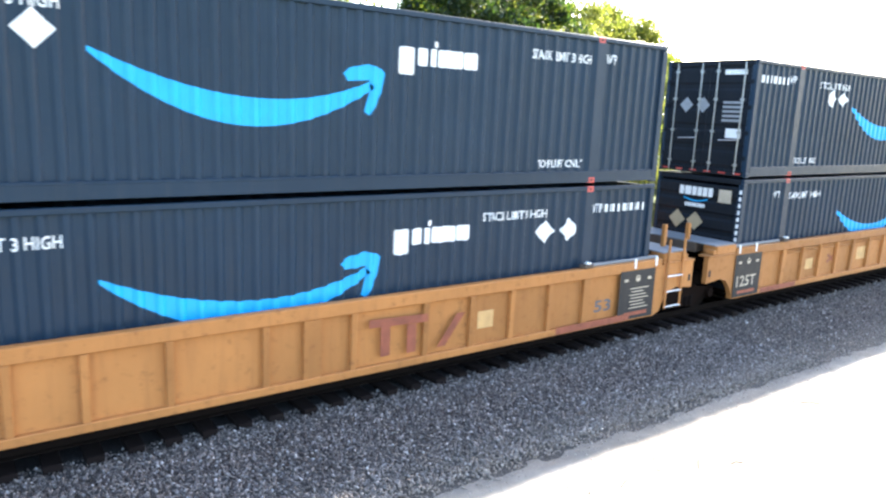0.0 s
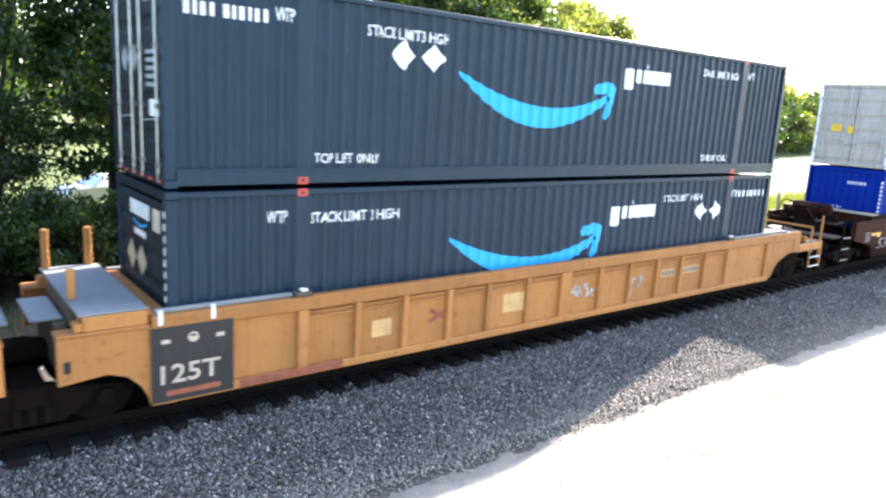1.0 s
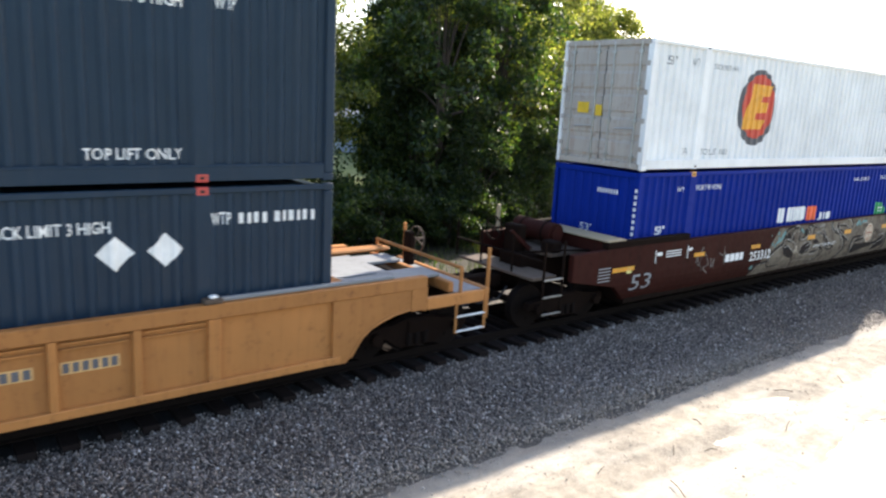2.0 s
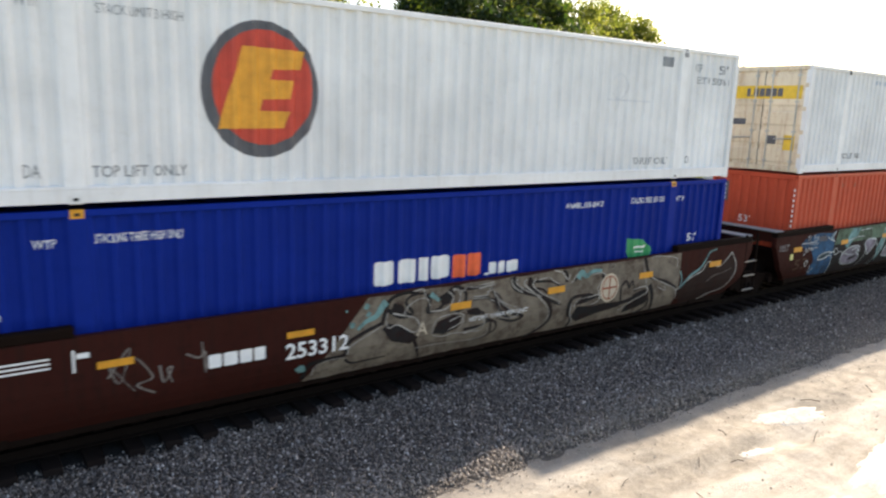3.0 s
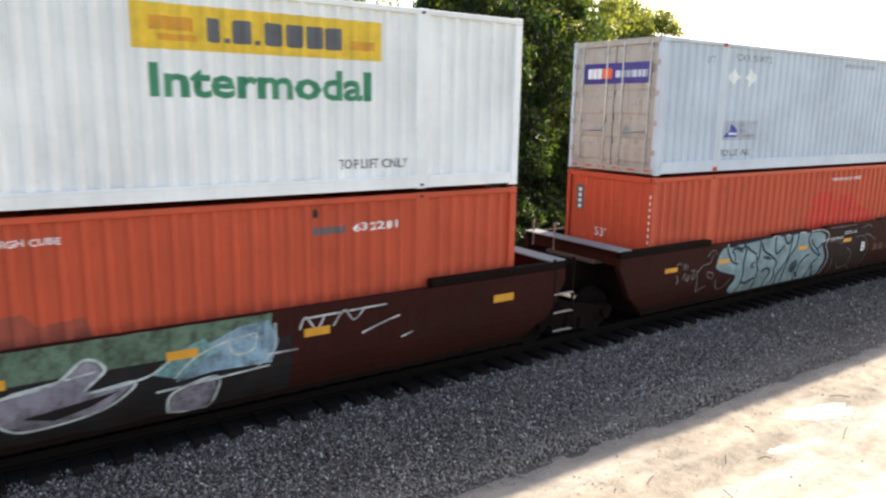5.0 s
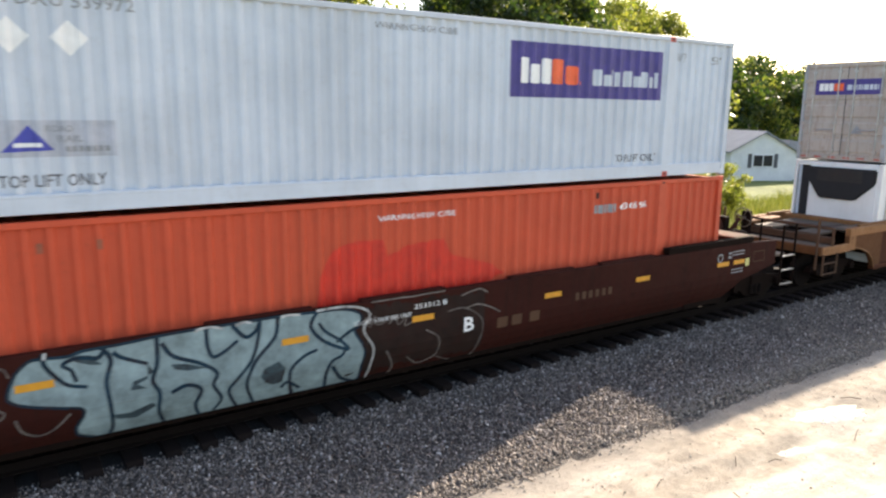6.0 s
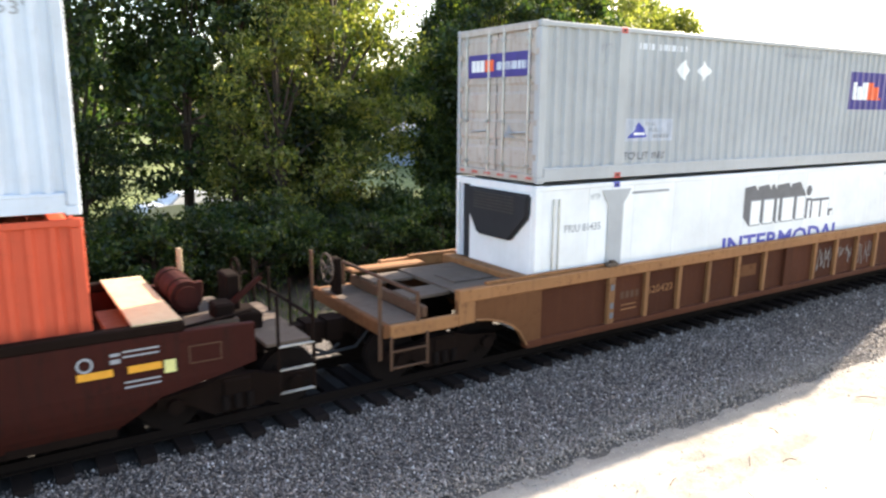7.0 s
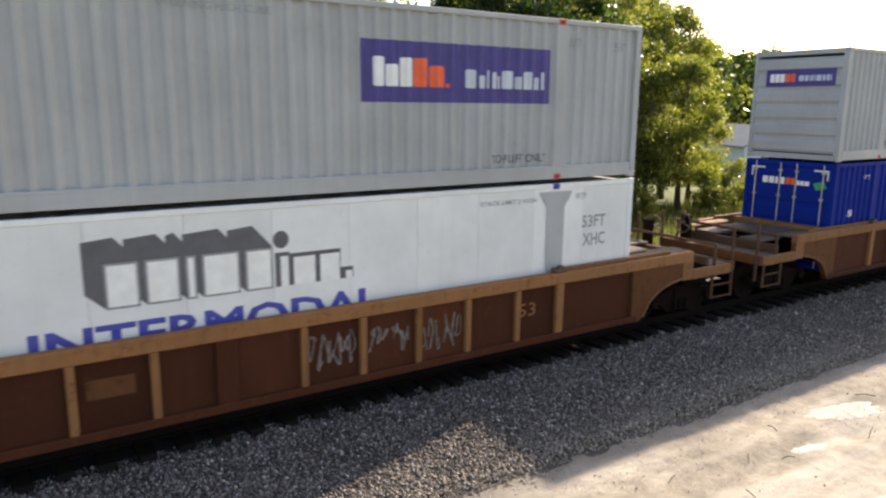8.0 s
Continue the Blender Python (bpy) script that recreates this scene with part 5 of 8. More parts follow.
def brown_y(z):
    """The near face of a smooth-sided car at height z: upright above, rolled in below."""
    return -SIDE + max(0.0, BENDS[0] - z) ** 2 * 0.48


def brown_car(place, label, ends, seed):
    """A smooth-sided well car with swept ends."""
    car = well_base(place, label)
    # added dark plates that only hide the container's lower corners
    for s in (-1, 1):
        for g0, g1 in ((-0.18, 1.1), (LEN - 1.1, LEN + 0.18)):
            part("end_gusset", boxes((g0, g1, min(s * 1.325, s * 1.302), max(s * 1.325, s * 1.302), 0.29, 1.0)), under_metal, car)
    for g0 in (-0.18, LEN + 0.12):
        part("end_bulkhead", boxes((g0, g0 + 0.06, -1.3, 1.3, 0.29, 1.0)), under_metal, car)
    l = -2.15 if ends[0] == "coupler" else -0.75
    t = LEN + 2.05 if ends[1] == "coupler" else LEN + 0.75
    for s in (-1, 1):
        out = [(l, 1.05 if ends[0] == "coupler" else 0.72), (l, 1.62), (-0.8, 1.66), (1.9, 1.66), (14.2, 1.66), (LEN + 0.8, 1.66), (t, 1.62),
               (t, 1.05 if ends[1] == "coupler" else 0.72), (LEN + 0.75, 0.78), (LEN + 0.1, 0.31), (LEN - 0.2, 0.27), (0.2, 0.27), (-0.1, 0.31), (-0.75, 0.78)]
        if ends[0] == "joint":
            out = [(-1.12, 1.42), (-1.12, 1.66)] + out[3:]
        if ends[1] == "joint":
            k = out.index((LEN + 0.8, 1.66))
            out = out[:k] + [(LEN + 1.12, 1.66), (LEN + 1.12, 1.42)] + out[k + 3:]
        bm = prism(out, min(s * SIDE, s * (SIDE - 0.14)), max(s * SIDE, s * (SIDE - 0.14)))
        for bz in BENDS:
            bmesh.ops.bisect_plane(bm, geom=bm.verts[:] + bm.edges[:] + bm.faces[:], plane_co=(0, 0, bz), plane_no=(0, 0, 1), dist=1e-5)
        for v in bm.verts:
            v.co.y -= s * (SIDE + brown_y(v.co.z))
        bmesh.ops.bevel(bm, geom=[e for e in bm.edges if abs(e.verts[0].co.y - e.verts[1].co.y) < 1e-4], offset=0.012, segments=1, affect='EDGES')
        part("side_sill", bm, brown_paint, car)
        for g0, g1 in ((-1.1, 1.9), (14.2, LEN + 1.1)):
            part("side_guard", boxes((g0, g1, min(s * (SIDE + 0.004), s * 1.33), max(s * (SIDE + 0.004), s * 1.33), 1.66, 1.80), bevel=0.02), under_metal, car)
        for x in (4.5, 6.9, 9.9, 12.2) if seed == 3 else ():
            part("guide_plate", boxes((x, x + 1.6, min(s * (SIDE - 0.02), s * 1.34), max(s * (SIDE - 0.02), s * 1.34), 1.66, 1.70), bevel=0.01), brown_paint, car)
    for e, kind in ((-1, ends[0]), (1, ends[1])):
        def X(v):
            return v if e > 0 else LEN - v
        long_ = 2.05 if kind == "coupler" else 1.1
        x0, x1 = sorted((X(LEN + 0.25), X(LEN + long_)))
        part("end_deck", boxes((x0, x1, -0.75, 0.75, 1.42, 1.50), bevel=0.01), rusty_deck, car, "worn steel end platform")
        x0, x1 = sorted((X(LEN + (0.75 if kind == "joint" else 0.44)), X(LEN + (1.14 if kind == "joint" else 1.06))))
        part("end_beam", boxes((x0, x1, -1.46, 1.46, 1.802, 1.83), bevel=0.008), deck_metal if kind == "joint" else tan_plate, car, "wide cross plate worn to bare metal")
        x0, x1 = sorted((X(LEN + 0.8), X(LEN + 1.0)))
        part("cross_brace", boxes((x0, x1, -1.33, 1.33, 1.50, 1.80), bevel=0.02), brown_paint, car)
        x0, x1 = sorted((X(LEN + 0.05), X(LEN + 0.4)))
        part("bay_step", boxes((x0, x1, -1.33, -0.85, 1.50, 1.55), bevel=0.01), rusty_deck, car)
        x0, x1 = sorted((X(LEN + 0.4), X(LEN + long_ + 0.5)))
        part("centre_sill", boxes((x0, x1, -0.35, 0.35, 0.72, 1.42), bevel=0.03), under_metal, car)
        if kind == "coupler":
            tank = part("air_tank", rods([((X(LEN + 1.42), -0.25, 1.80), (X(LEN + 1.42), 0.95, 1.80))], 0.24, 20), brown_paint, car, "brown cylindrical air reservoir")
            part("tank_cap", rods([((X(LEN + 1.42), -0.31, 1.80), (X(LEN + 1.42), -0.25, 1.80))], 0.17, 20), brown_paint, tank)
            for y in (0.0, 0.7):
                part("tank_strap", rods([((X(LEN + 1.42), y - 0.025, 1.80), (X(LEN + 1.42), y + 0.025, 1.80))], 0.25, 20), under_metal, tank)
            for y in (-0.05, 0.75):
                part("tank_foot", boxes((X(LEN + 1.42) - 0.2, X(LEN + 1.42) + 0.2, y - 0.06, y + 0.06, 1.50, 1.62), bevel=0.01), under_metal, tank)
            part("brake_pipe", rods([((X(LEN + 1.1), -1.0, 1.55), (X(LEN + 1.9), -0.9, 1.6)), ((X(LEN + 1.9), -0.9, 1.6), (X(LEN + 2.4), -0.2, 1.45))], 0.025, 6), under_metal, car)
            part("valve_box", boxes((min(X(LEN + 1.7), X(LEN + 2.0)), max(X(LEN + 1.7), X(LEN + 2.0)), -0.75, -0.35, 1.5, 1.74), bevel=0.03), under_metal, car)
            bell = [(X(LEN + 1.95), 1.48), (X(LEN + 2.6), 1.95), (X(LEN + 2.66), 1.92), (X(LEN + 2.05), 1.42)]
            part("bell_crank", prism(bell, -0.1, -0.04), brown_paint, car)
            part("stake_post", boxes((X(LEN + 1.7) - 0.04, X(LEN + 1.7) + 0.04, 1.36, 1.44, 1.6, 2.25), bevel=0.01), tan_plate, car)
            part("brake_stand", boxes((X(LEN + 2.2) - 0.12, X(LEN + 2.2) + 0.12, 0.0, 0.5, 1.2, 2.0), bevel=0.03), under_metal, car)
            hand_wheel(car, X(LEN + 2.45), 0.7, 1.85, under_metal)
            x0, x1 = sorted((X(LEN + 2.3), X(LEN + 3.0)))
            part("end_step_deck", boxes((x0, x1, -1.2, 1.2, 1.10, 1.16), bevel=0.01), rusty_deck, car)
            ladder(car, min(X(LEN + 2.4), X(LEN + 2.95)), max(X(LEN + 2.4), X(LEN + 2.95)), 0.42, 1.95, -SIDE + 0.05, under_metal, 3, steel)
            part("end_rail", rods([((X(LEN + 2.95), y, 1.15), (X(LEN + 2.95), y, 1.95)) for y in (-0.5, 0.5, 1.35)] + [((X(LEN + 2.95), -1.4, 1.55), (X(LEN + 2.95), 1.35, 1.55))], 0.026, 6), under_metal, car)
            coupler(car, X(LEN + 2.9), e)
            truck(car, X(LEN + 1.86), brown_paint)
        else:
            if e > 0:
                ladder(car, LEN + 0.85, LEN + 1.35, 0.40, 1.85, -SIDE + 0.02, under_metal, 3)
                truck(car, LEN + 1.74, brown_paint)
            else:
                part("grab_post", rods([((-1.0, y, 1.5), (-1.0, y, 2.1)) for y in (0.6, 1.3)] + [((-1.0, 0.6, 2.1), (-0.9, 0.6, 2.1))], 0.026, 6), steel, car)
    return car


brown_label = "oxide-brown smooth-sided well car covered in graffiti"
car_c = brown_car(U_C, brown_label, ("coupler", "joint"), 1)
car_d = brown_car(U_D, brown_label, ("joint", "joint"), 2)
car_e = brown_car(U_E, brown_label, ("joint", "coupler"), 3)
side_mark(car_c, blocks([1, 1.1, 1, 0.9], 3.56, 4.40, 0.93, 1.13, 0.15), mark_white, "wordmark", label="white block wordmark", y=brown_y)
side_mark(car_c, words("253312", 4.72, 5.79, 0.84, 1.10, 0.02), mark_white, lift=0.013, y=brown_y)
side_mark(car_c, words("53", -0.19, 0.54, 0.62, 1.0), mark_grey, y=brown_y)
for k, (a, b, z) in enumerate(((-0.9, -0.15, 1.12), (2.13, 2.58, 1.2), (4.74, 5.19, 1.18))):
    side_mark(car_c, rects((a, b, z, z + 0.10)), amber, "reflector", lift=0.014, y=brown_y)
side_mark(car_c, rects((-0.41, -0.24, 1.06, 1.2)), pale_yellow, "reflector", lift=0.014, y=brown_y)
side_mark(car_c, rects(*[(-1.35, -0.95, 0.95 + 0.07 * k, 0.975 + 0.07 * k) for k in range(5)]), mark_grey, "code_bar", y=brown_y)
side_mark(car_c, rects(*[(1.0, 1.6, 1.30 + 0.06 * k, 1.325 + 0.06 * k) for k in range(3)], (0.6, 0.63, 1.2, 1.5), (0.66, 0.85, 1.36, 1.44), (1.85, 1.88, 1.2, 1.5), (1.9, 2.05, 1.38, 1.45)), mark_white, "code_bar", y=brown_y)
for a in (7.8, 10.16, 12.9, 15.48):
    side_mark(car_c, rects((a, a + 0.46, 1.19, 1.32)), amber, "reflector", lift=0.014, y=brown_y)
side_mark(car_d, rects((15.52, 15.98, 1.22, 1.36)), amber, "reflector", lift=0.014, y=brown_y)
for a in (-0.2, 2.44, 5.11, 7.63, 9.91, 11.9):
    side_mark(car_d, rects((a, a + 0.42, 1.2, 1.33)), amber, "reflector", lift=0.014, y=brown_y)
side_mark(car_d, rects((-0.35, -0.2, 1.0, 1.16)), pale_yellow, "reflector", lift=0.014, y=brown_y)
for a in (0.3, 2.19, 5.57, 7.81, 10.7, 13.2, 15.9, 16.5):
    side_mark(car_e, rects((a, a + 0.42, 1.2, 1.30)), amber, "reflector", lift=0.014, y=brown_y)
side_mark(car_e, rects((16.95, 17.1, 1.12, 1.30)), pale_yellow, "reflector", lift=0.014, y=brown_y)
side_mark(car_e, rects(*[(16.45, 16.9, 1.0 + 0.07 * k, 1.025 + 0.07 * k) for k in (0, 1, 6, 7)], (16.3, 16.42, 1.36, 1.42), (16.3, 16.42, 1.46, 1.50)), mark_grey, "code_bar", y=brown_y)
side_mark(car_e, rects((17.28, 17.72, 1.42, 1.435), (17.28, 17.72, 1.18, 1.195), (17.28, 17.295, 1.195, 1.42), (17.705, 17.72, 1.195, 1.42)), brown_iron, "code_bar", y=brown_y)
side_mark(car_e, ellipse(16.0, 1.40, 0.10, 0.10, 20, 0.03), mark_grey, "round_emblem", y=brown_y)
side_mark(car_e, words("B", 8.86, 9.07, 0.86, 1.12, 0.02), mark_white, lift=0.013, y=brown_y)
side_mark(car_e, blocks([1] * 6, 11.5, 12.5, 1.05, 1.2, 0.8), brown_iron, "number_bar", y=brown_y)
side_mark(car_e, blocks([1, 1, 0, 1], 9.6, 10.6, 0.8, 1.0, 0.4), brown_iron, "wordmark", y=brown_y)


def coat(car, x0, x1, z0, z1, material, rng, lift, slant=0.0, ragged=0.06, label="sprayed ground coat of a mural"):
    """One connected patch of paint with ragged edges."""
    m = 40
    top = [(x0 + slant + (x1 - x0 - slant) * i / m, z1 - ragged * rng.random()) for i in range(m + 1)]
    bot = [(x0 + (x1 - x0) * i / m, z0 + ragged * rng.random()) for i in range(m + 1)]
    bm = poly(*[(bot[i], bot[i + 1], top[i + 1], top[i]) for i in range(m)])
    bmesh.ops.remove_doubles(bm, verts=bm.verts[:], dist=1e-4)
    part("graffiti", press(bm, brown_y, lift), GRAF[material], car, label)


def lines(car, strokes, material, lift, label):
    part("graffiti", press(merge([stroke(p, a, b) for p, a, b in strokes]), brown_y, lift), GRAF[material], car, label)


def patch(car, outline, material, lift, label):
    """One flat sprayed patch on a smooth-sided car."""
    part("graffiti", press(poly(outline), brown_y, lift), GRAF[material], car, label)


def mint_mural(car, rng):
    """Broad pale mint letters run together, cut apart by dark-blue lines, beside loose tags on a darkened ground."""
    coat(car, 6.6, 9.3, 0.40, 1.62, "soot", rng, 0.004, 0.3, 0.12)
    patch(car, [(2.10, 1.14), (2.13, 1.27), (2.22, 1.45), (2.36, 1.57), (2.51, 1.58), (2.78, 1.56), (2.97, 1.60), (3.40, 1.61), (3.84, 1.64), (4.23, 1.65), (4.76, 1.65), (5.13, 1.65), (5.62, 1.65), (6.13, 1.63), (6.56, 1.61), (6.84, 1.51), (6.87, 1.38), (6.76, 1.23), (6.90, 0.98), (6.94, 0.82), (6.90, 0.61), (6.89, 0.37), (6.79, 0.33), (6.27, 0.33), (5.63, 0.33), (5.23, 0.33), (4.85, 0.33), (4.27, 0.33), (3.83, 0.33), (3.58, 0.33), (3.37, 0.33), (3.08, 0.33), (2.83, 0.44), (2.82, 0.57), (2.91, 0.74), (2.89, 0.84), (2.67, 0.90), (2.38, 0.98), (2.18, 1.06)], "mint", 0.0055, "run-together mint letters of a mural")
    patch(car, [(5.24, 0.78), (5.30, 0.90), (5.52, 0.97), (5.62, 0.84), (5.58, 0.62), (5.44, 0.60), (5.32, 0.66)], "slate", 0.0062, "dark-blue sprayed wedge between letters")
    patch(car, [(2.99, 1.51), (3.09, 1.46), (3.17, 1.38), (3.01, 1.41), (2.84, 1.49)], "slate", 0.0063, "dark-blue sprayed wedge between letters")
    patch(car, [(4.00, 1.22), (4.21, 1.19), (4.47, 1.08), (4.21, 1.09), (4.05, 1.14)], "slate", 0.0064, "dark-blue sprayed wedge between letters")
    patch(car, [(3.71, 1.29), (3.78, 1.16), (3.70, 1.12), (3.52, 1.08), (3.48, 0.96), (3.68, 0.95), (3.57, 1.03), (3.70, 1.08)], "slate", 0.0065, "dark-blue sprayed wedge between letters")
    patch(car, [(3.25, 0.65), (3.47, 0.63), (3.74, 0.72), (3.80, 0.66), (3.54, 0.53), (3.31, 0.57)], "slate", 0.0066, "dark-blue sprayed wedge between letters")
    lines(car, [([(2.52, 1.65), (2.52, 1.50), (2.62, 1.34), (2.76, 1.19), (2.98, 1.12)], 0.061, 0.047),
                ([(3.20, 1.56), (3.12, 1.48), (2.99, 1.51), (2.85, 1.52), (2.72, 1.46), (2.81, 1.37), (2.86, 1.21)], 0.061, 0.047),
                ([(3.18, 1.60), (3.27, 1.42), (3.20, 1.14), (3.23, 0.80), (3.25, 0.48), (3.21, 0.33)], 0.061, 0.047),
                ([(3.30, 1.52), (3.39, 1.44), (3.55, 1.36), (3.71, 1.29)], 0.061, 0.047),
                ([(3.84, 1.62), (3.83, 1.28), (3.76, 1.04), (3.84, 0.84), (3.83, 0.56), (3.91, 0.33)], 0.061, 0.047),
                ([(3.90, 1.54), (4.04, 1.33), (4.39, 1.16), (4.61, 0.98), (4.56, 0.80), (4.68, 0.55), (4.58, 0.36)], 0.061, 0.047)],
          "navy", 0.008, "dark-blue line between mint letters")
    lines(car, [([(3.99, 0.81), (4.20, 0.88), (4.39, 0.77), (4.32, 0.54), (4.38, 0.33)], 0.061, 0.047),
                ([(4.49, 1.64), (4.50, 1.38), (4.57, 1.22), (4.75, 1.28), (4.92, 1.40)], 0.061, 0.047),
                ([(4.85, 1.63), (5.03, 1.43), (5.18, 1.49), (5.25, 1.62), (5.20, 1.31), (5.10, 1.05), (4.89, 0.81), (4.78, 0.64), (4.92, 0.33)], 0.061, 0.047),
                ([(5.52, 1.64), (5.47, 1.36), (5.24, 1.12), (5.12, 0.96), (5.04, 0.68), (5.17, 0.33)], 0.061, 0.047),
                ([(6.13, 1.63), (6.03, 1.41), (6.26, 1.14), (6.65, 0.95), (6.51, 1.12), (6.26, 1.31), (6.16, 1.46)], 0.061, 0.047),
                ([(5.77, 0.33), (5.70, 0.59), (5.72, 0.82), (5.92, 0.98), (6.13, 1.04)], 0.061, 0.047)],
          "navy", 0.008, "dark-blue line between mint letters")
    lines(car, [([(6.85, 1.31), (6.62, 1.21), (6.45, 1.10)], 0.061, 0.047),
                ([(6.31, 0.33), (6.30, 0.62), (6.38, 0.80), (6.54, 0.87), (6.59, 0.96)], 0.061, 0.047),
                ([(6.39, 0.71), (6.57, 0.45), (6.82, 0.33)], 0.061, 0.047),
                ([(5.57, 0.51), (5.67, 0.59), (5.88, 0.43)], 0.061, 0.047)],
          "navy", 0.008, "dark-blue line between mint letters")
    lines(car, [([(2.10, 1.14), (2.13, 1.27), (2.22, 1.45), (2.36, 1.57), (2.51, 1.58), (2.78, 1.56), (2.97, 1.60), (3.40, 1.61), (3.84, 1.64), (4.23, 1.65), (4.76, 1.65), (5.13, 1.65)], 0.041, 0.041),
                ([(5.13, 1.65), (5.62, 1.65), (6.13, 1.63), (6.56, 1.61), (6.84, 1.51), (6.87, 1.38), (6.76, 1.23), (6.90, 0.98), (6.94, 0.82), (6.90, 0.61), (6.89, 0.37), (6.79, 0.33)], 0.041, 0.041),
                ([(6.79, 0.33), (6.27, 0.33), (5.63, 0.33), (5.23, 0.33), (4.85, 0.33), (4.27, 0.33), (3.83, 0.33), (3.58, 0.33), (3.37, 0.33), (3.08, 0.33), (2.83, 0.44)], 0.041, 0.041),
                ([(2.83, 0.44), (2.82, 0.57), (2.91, 0.74), (2.89, 0.84), (2.67, 0.90), (2.38, 0.98), (2.18, 1.06), (2.10, 1.14)], 0.041, 0.041)],
          "navy", 0.0078, "dark-blue outline of mint letters")
    lines(car, [([(4.34, 1.61), (4.40, 1.65), (4.58, 1.65), (4.72, 1.60)], 0.04, 0.03),
                ([(4.90, 1.62), (5.02, 1.65), (5.13, 1.62)], 0.04, 0.03),
                ([(5.57, 1.64), (5.70, 1.65), (5.87, 1.63)], 0.04, 0.03),
                ([(2.52, 1.56), (2.54, 1.65)], 0.04, 0.03),
                ([(6.13, 1.65), (6.56, 1.65), (6.89, 1.58), (7.03, 1.45), (6.92, 1.21), (7.09, 0.90), (7.07, 0.60), (7.03, 0.33)], 0.04, 0.03)],
          "white", 0.0085, "white halo round a mural")
    lines(car, [([(7.34, 0.79), (7.49, 0.49), (7.42, 0.33), (7.03, 0.33)], 0.025, 0.02),
                ([(8.08, 1.03), (8.35, 0.84), (8.33, 0.53), (8.01, 0.42), (7.75, 0.60)], 0.025, 0.02),
                ([(8.51, 1.28), (8.88, 1.29), (9.25, 1.03), (9.24, 0.63), (9.11, 0.33), (8.72, 0.33), (8.35, 0.48)], 0.025, 0.02),
                ([(6.96, 1.42), (7.03, 1.25), (7.12, 1.41), (7.15, 1.27), (7.34, 1.30)], 0.025, 0.02),
                ([(7.38, 1.25), (7.50, 1.36), (7.55, 1.21), (7.70, 1.31), (7.68, 1.17), (7.92, 1.26)], 0.025, 0.02),
                ([(7.06, 1.65), (7.24, 1.65), (7.41, 1.65), (7.65, 1.65), (7.83, 1.64), (8.08, 1.65), (8.46, 1.65)], 0.025, 0.02)],
          "grey", 0.0072, "thin grey sprayed tag")
    lines(car, [([(8.80, 1.52), (9.00, 1.57), (9.20, 1.59), (9.35, 1.51)], 0.025, 0.02),
                ([(8.88, 1.28), (9.15, 1.32), (9.43, 1.23), (9.65, 1.11)], 0.025, 0.02)],
          "grey", 0.0072, "thin grey sprayed tag")
    lines(car, [([(0.91, 0.99), (1.00, 1.12), (1.03, 0.96), (1.14, 1.07), (1.10, 0.92), (1.22, 1.07), (1.26, 0.91)], 0.028, 0.02),
                ([(1.21, 1.15), (1.33, 1.15), (1.29, 0.95), (1.41, 1.04), (1.43, 1.14)], 0.028, 0.02),
                ([(0.96, 1.35), (0.96, 1.21), (1.02, 1.33), (1.05, 1.19), (1.10, 1.30)], 0.028, 0.02),
                ([(1.44, 1.09), (1.65, 1.23), (1.88, 1.26), (1.96, 1.38), (2.03, 1.48)], 0.028, 0.02),
                ([(1.43, 1.05), (1.52, 0.64), (1.61, 0.67), (1.85, 0.73)], 0.028, 0.02),
                ([(2.16, 0.85), (2.23, 0.66), (2.41, 0.56), (2.59, 0.63), (2.76, 0.80)], 0.028, 0.02)],
          "grey", 0.0072, "loose grey sprayed tag")
    lines(car, [([(1.86, 0.92), (1.80, 1.02), (1.87, 1.06), (2.05, 0.98), (1.99, 0.89), (1.85, 0.94)], 0.028, 0.02),
                ([(1.79, 1.42), (1.91, 1.53), (2.08, 1.53), (2.14, 1.41)], 0.028, 0.02),
                ([(0.70, 1.33), (0.80, 1.38), (0.85, 1.33)], 0.028, 0.02),
                ([(0.71, 1.11), (0.76, 0.98), (0.71, 0.92)], 0.028, 0.02)],
          "grey", 0.0072, "loose grey sprayed tag")


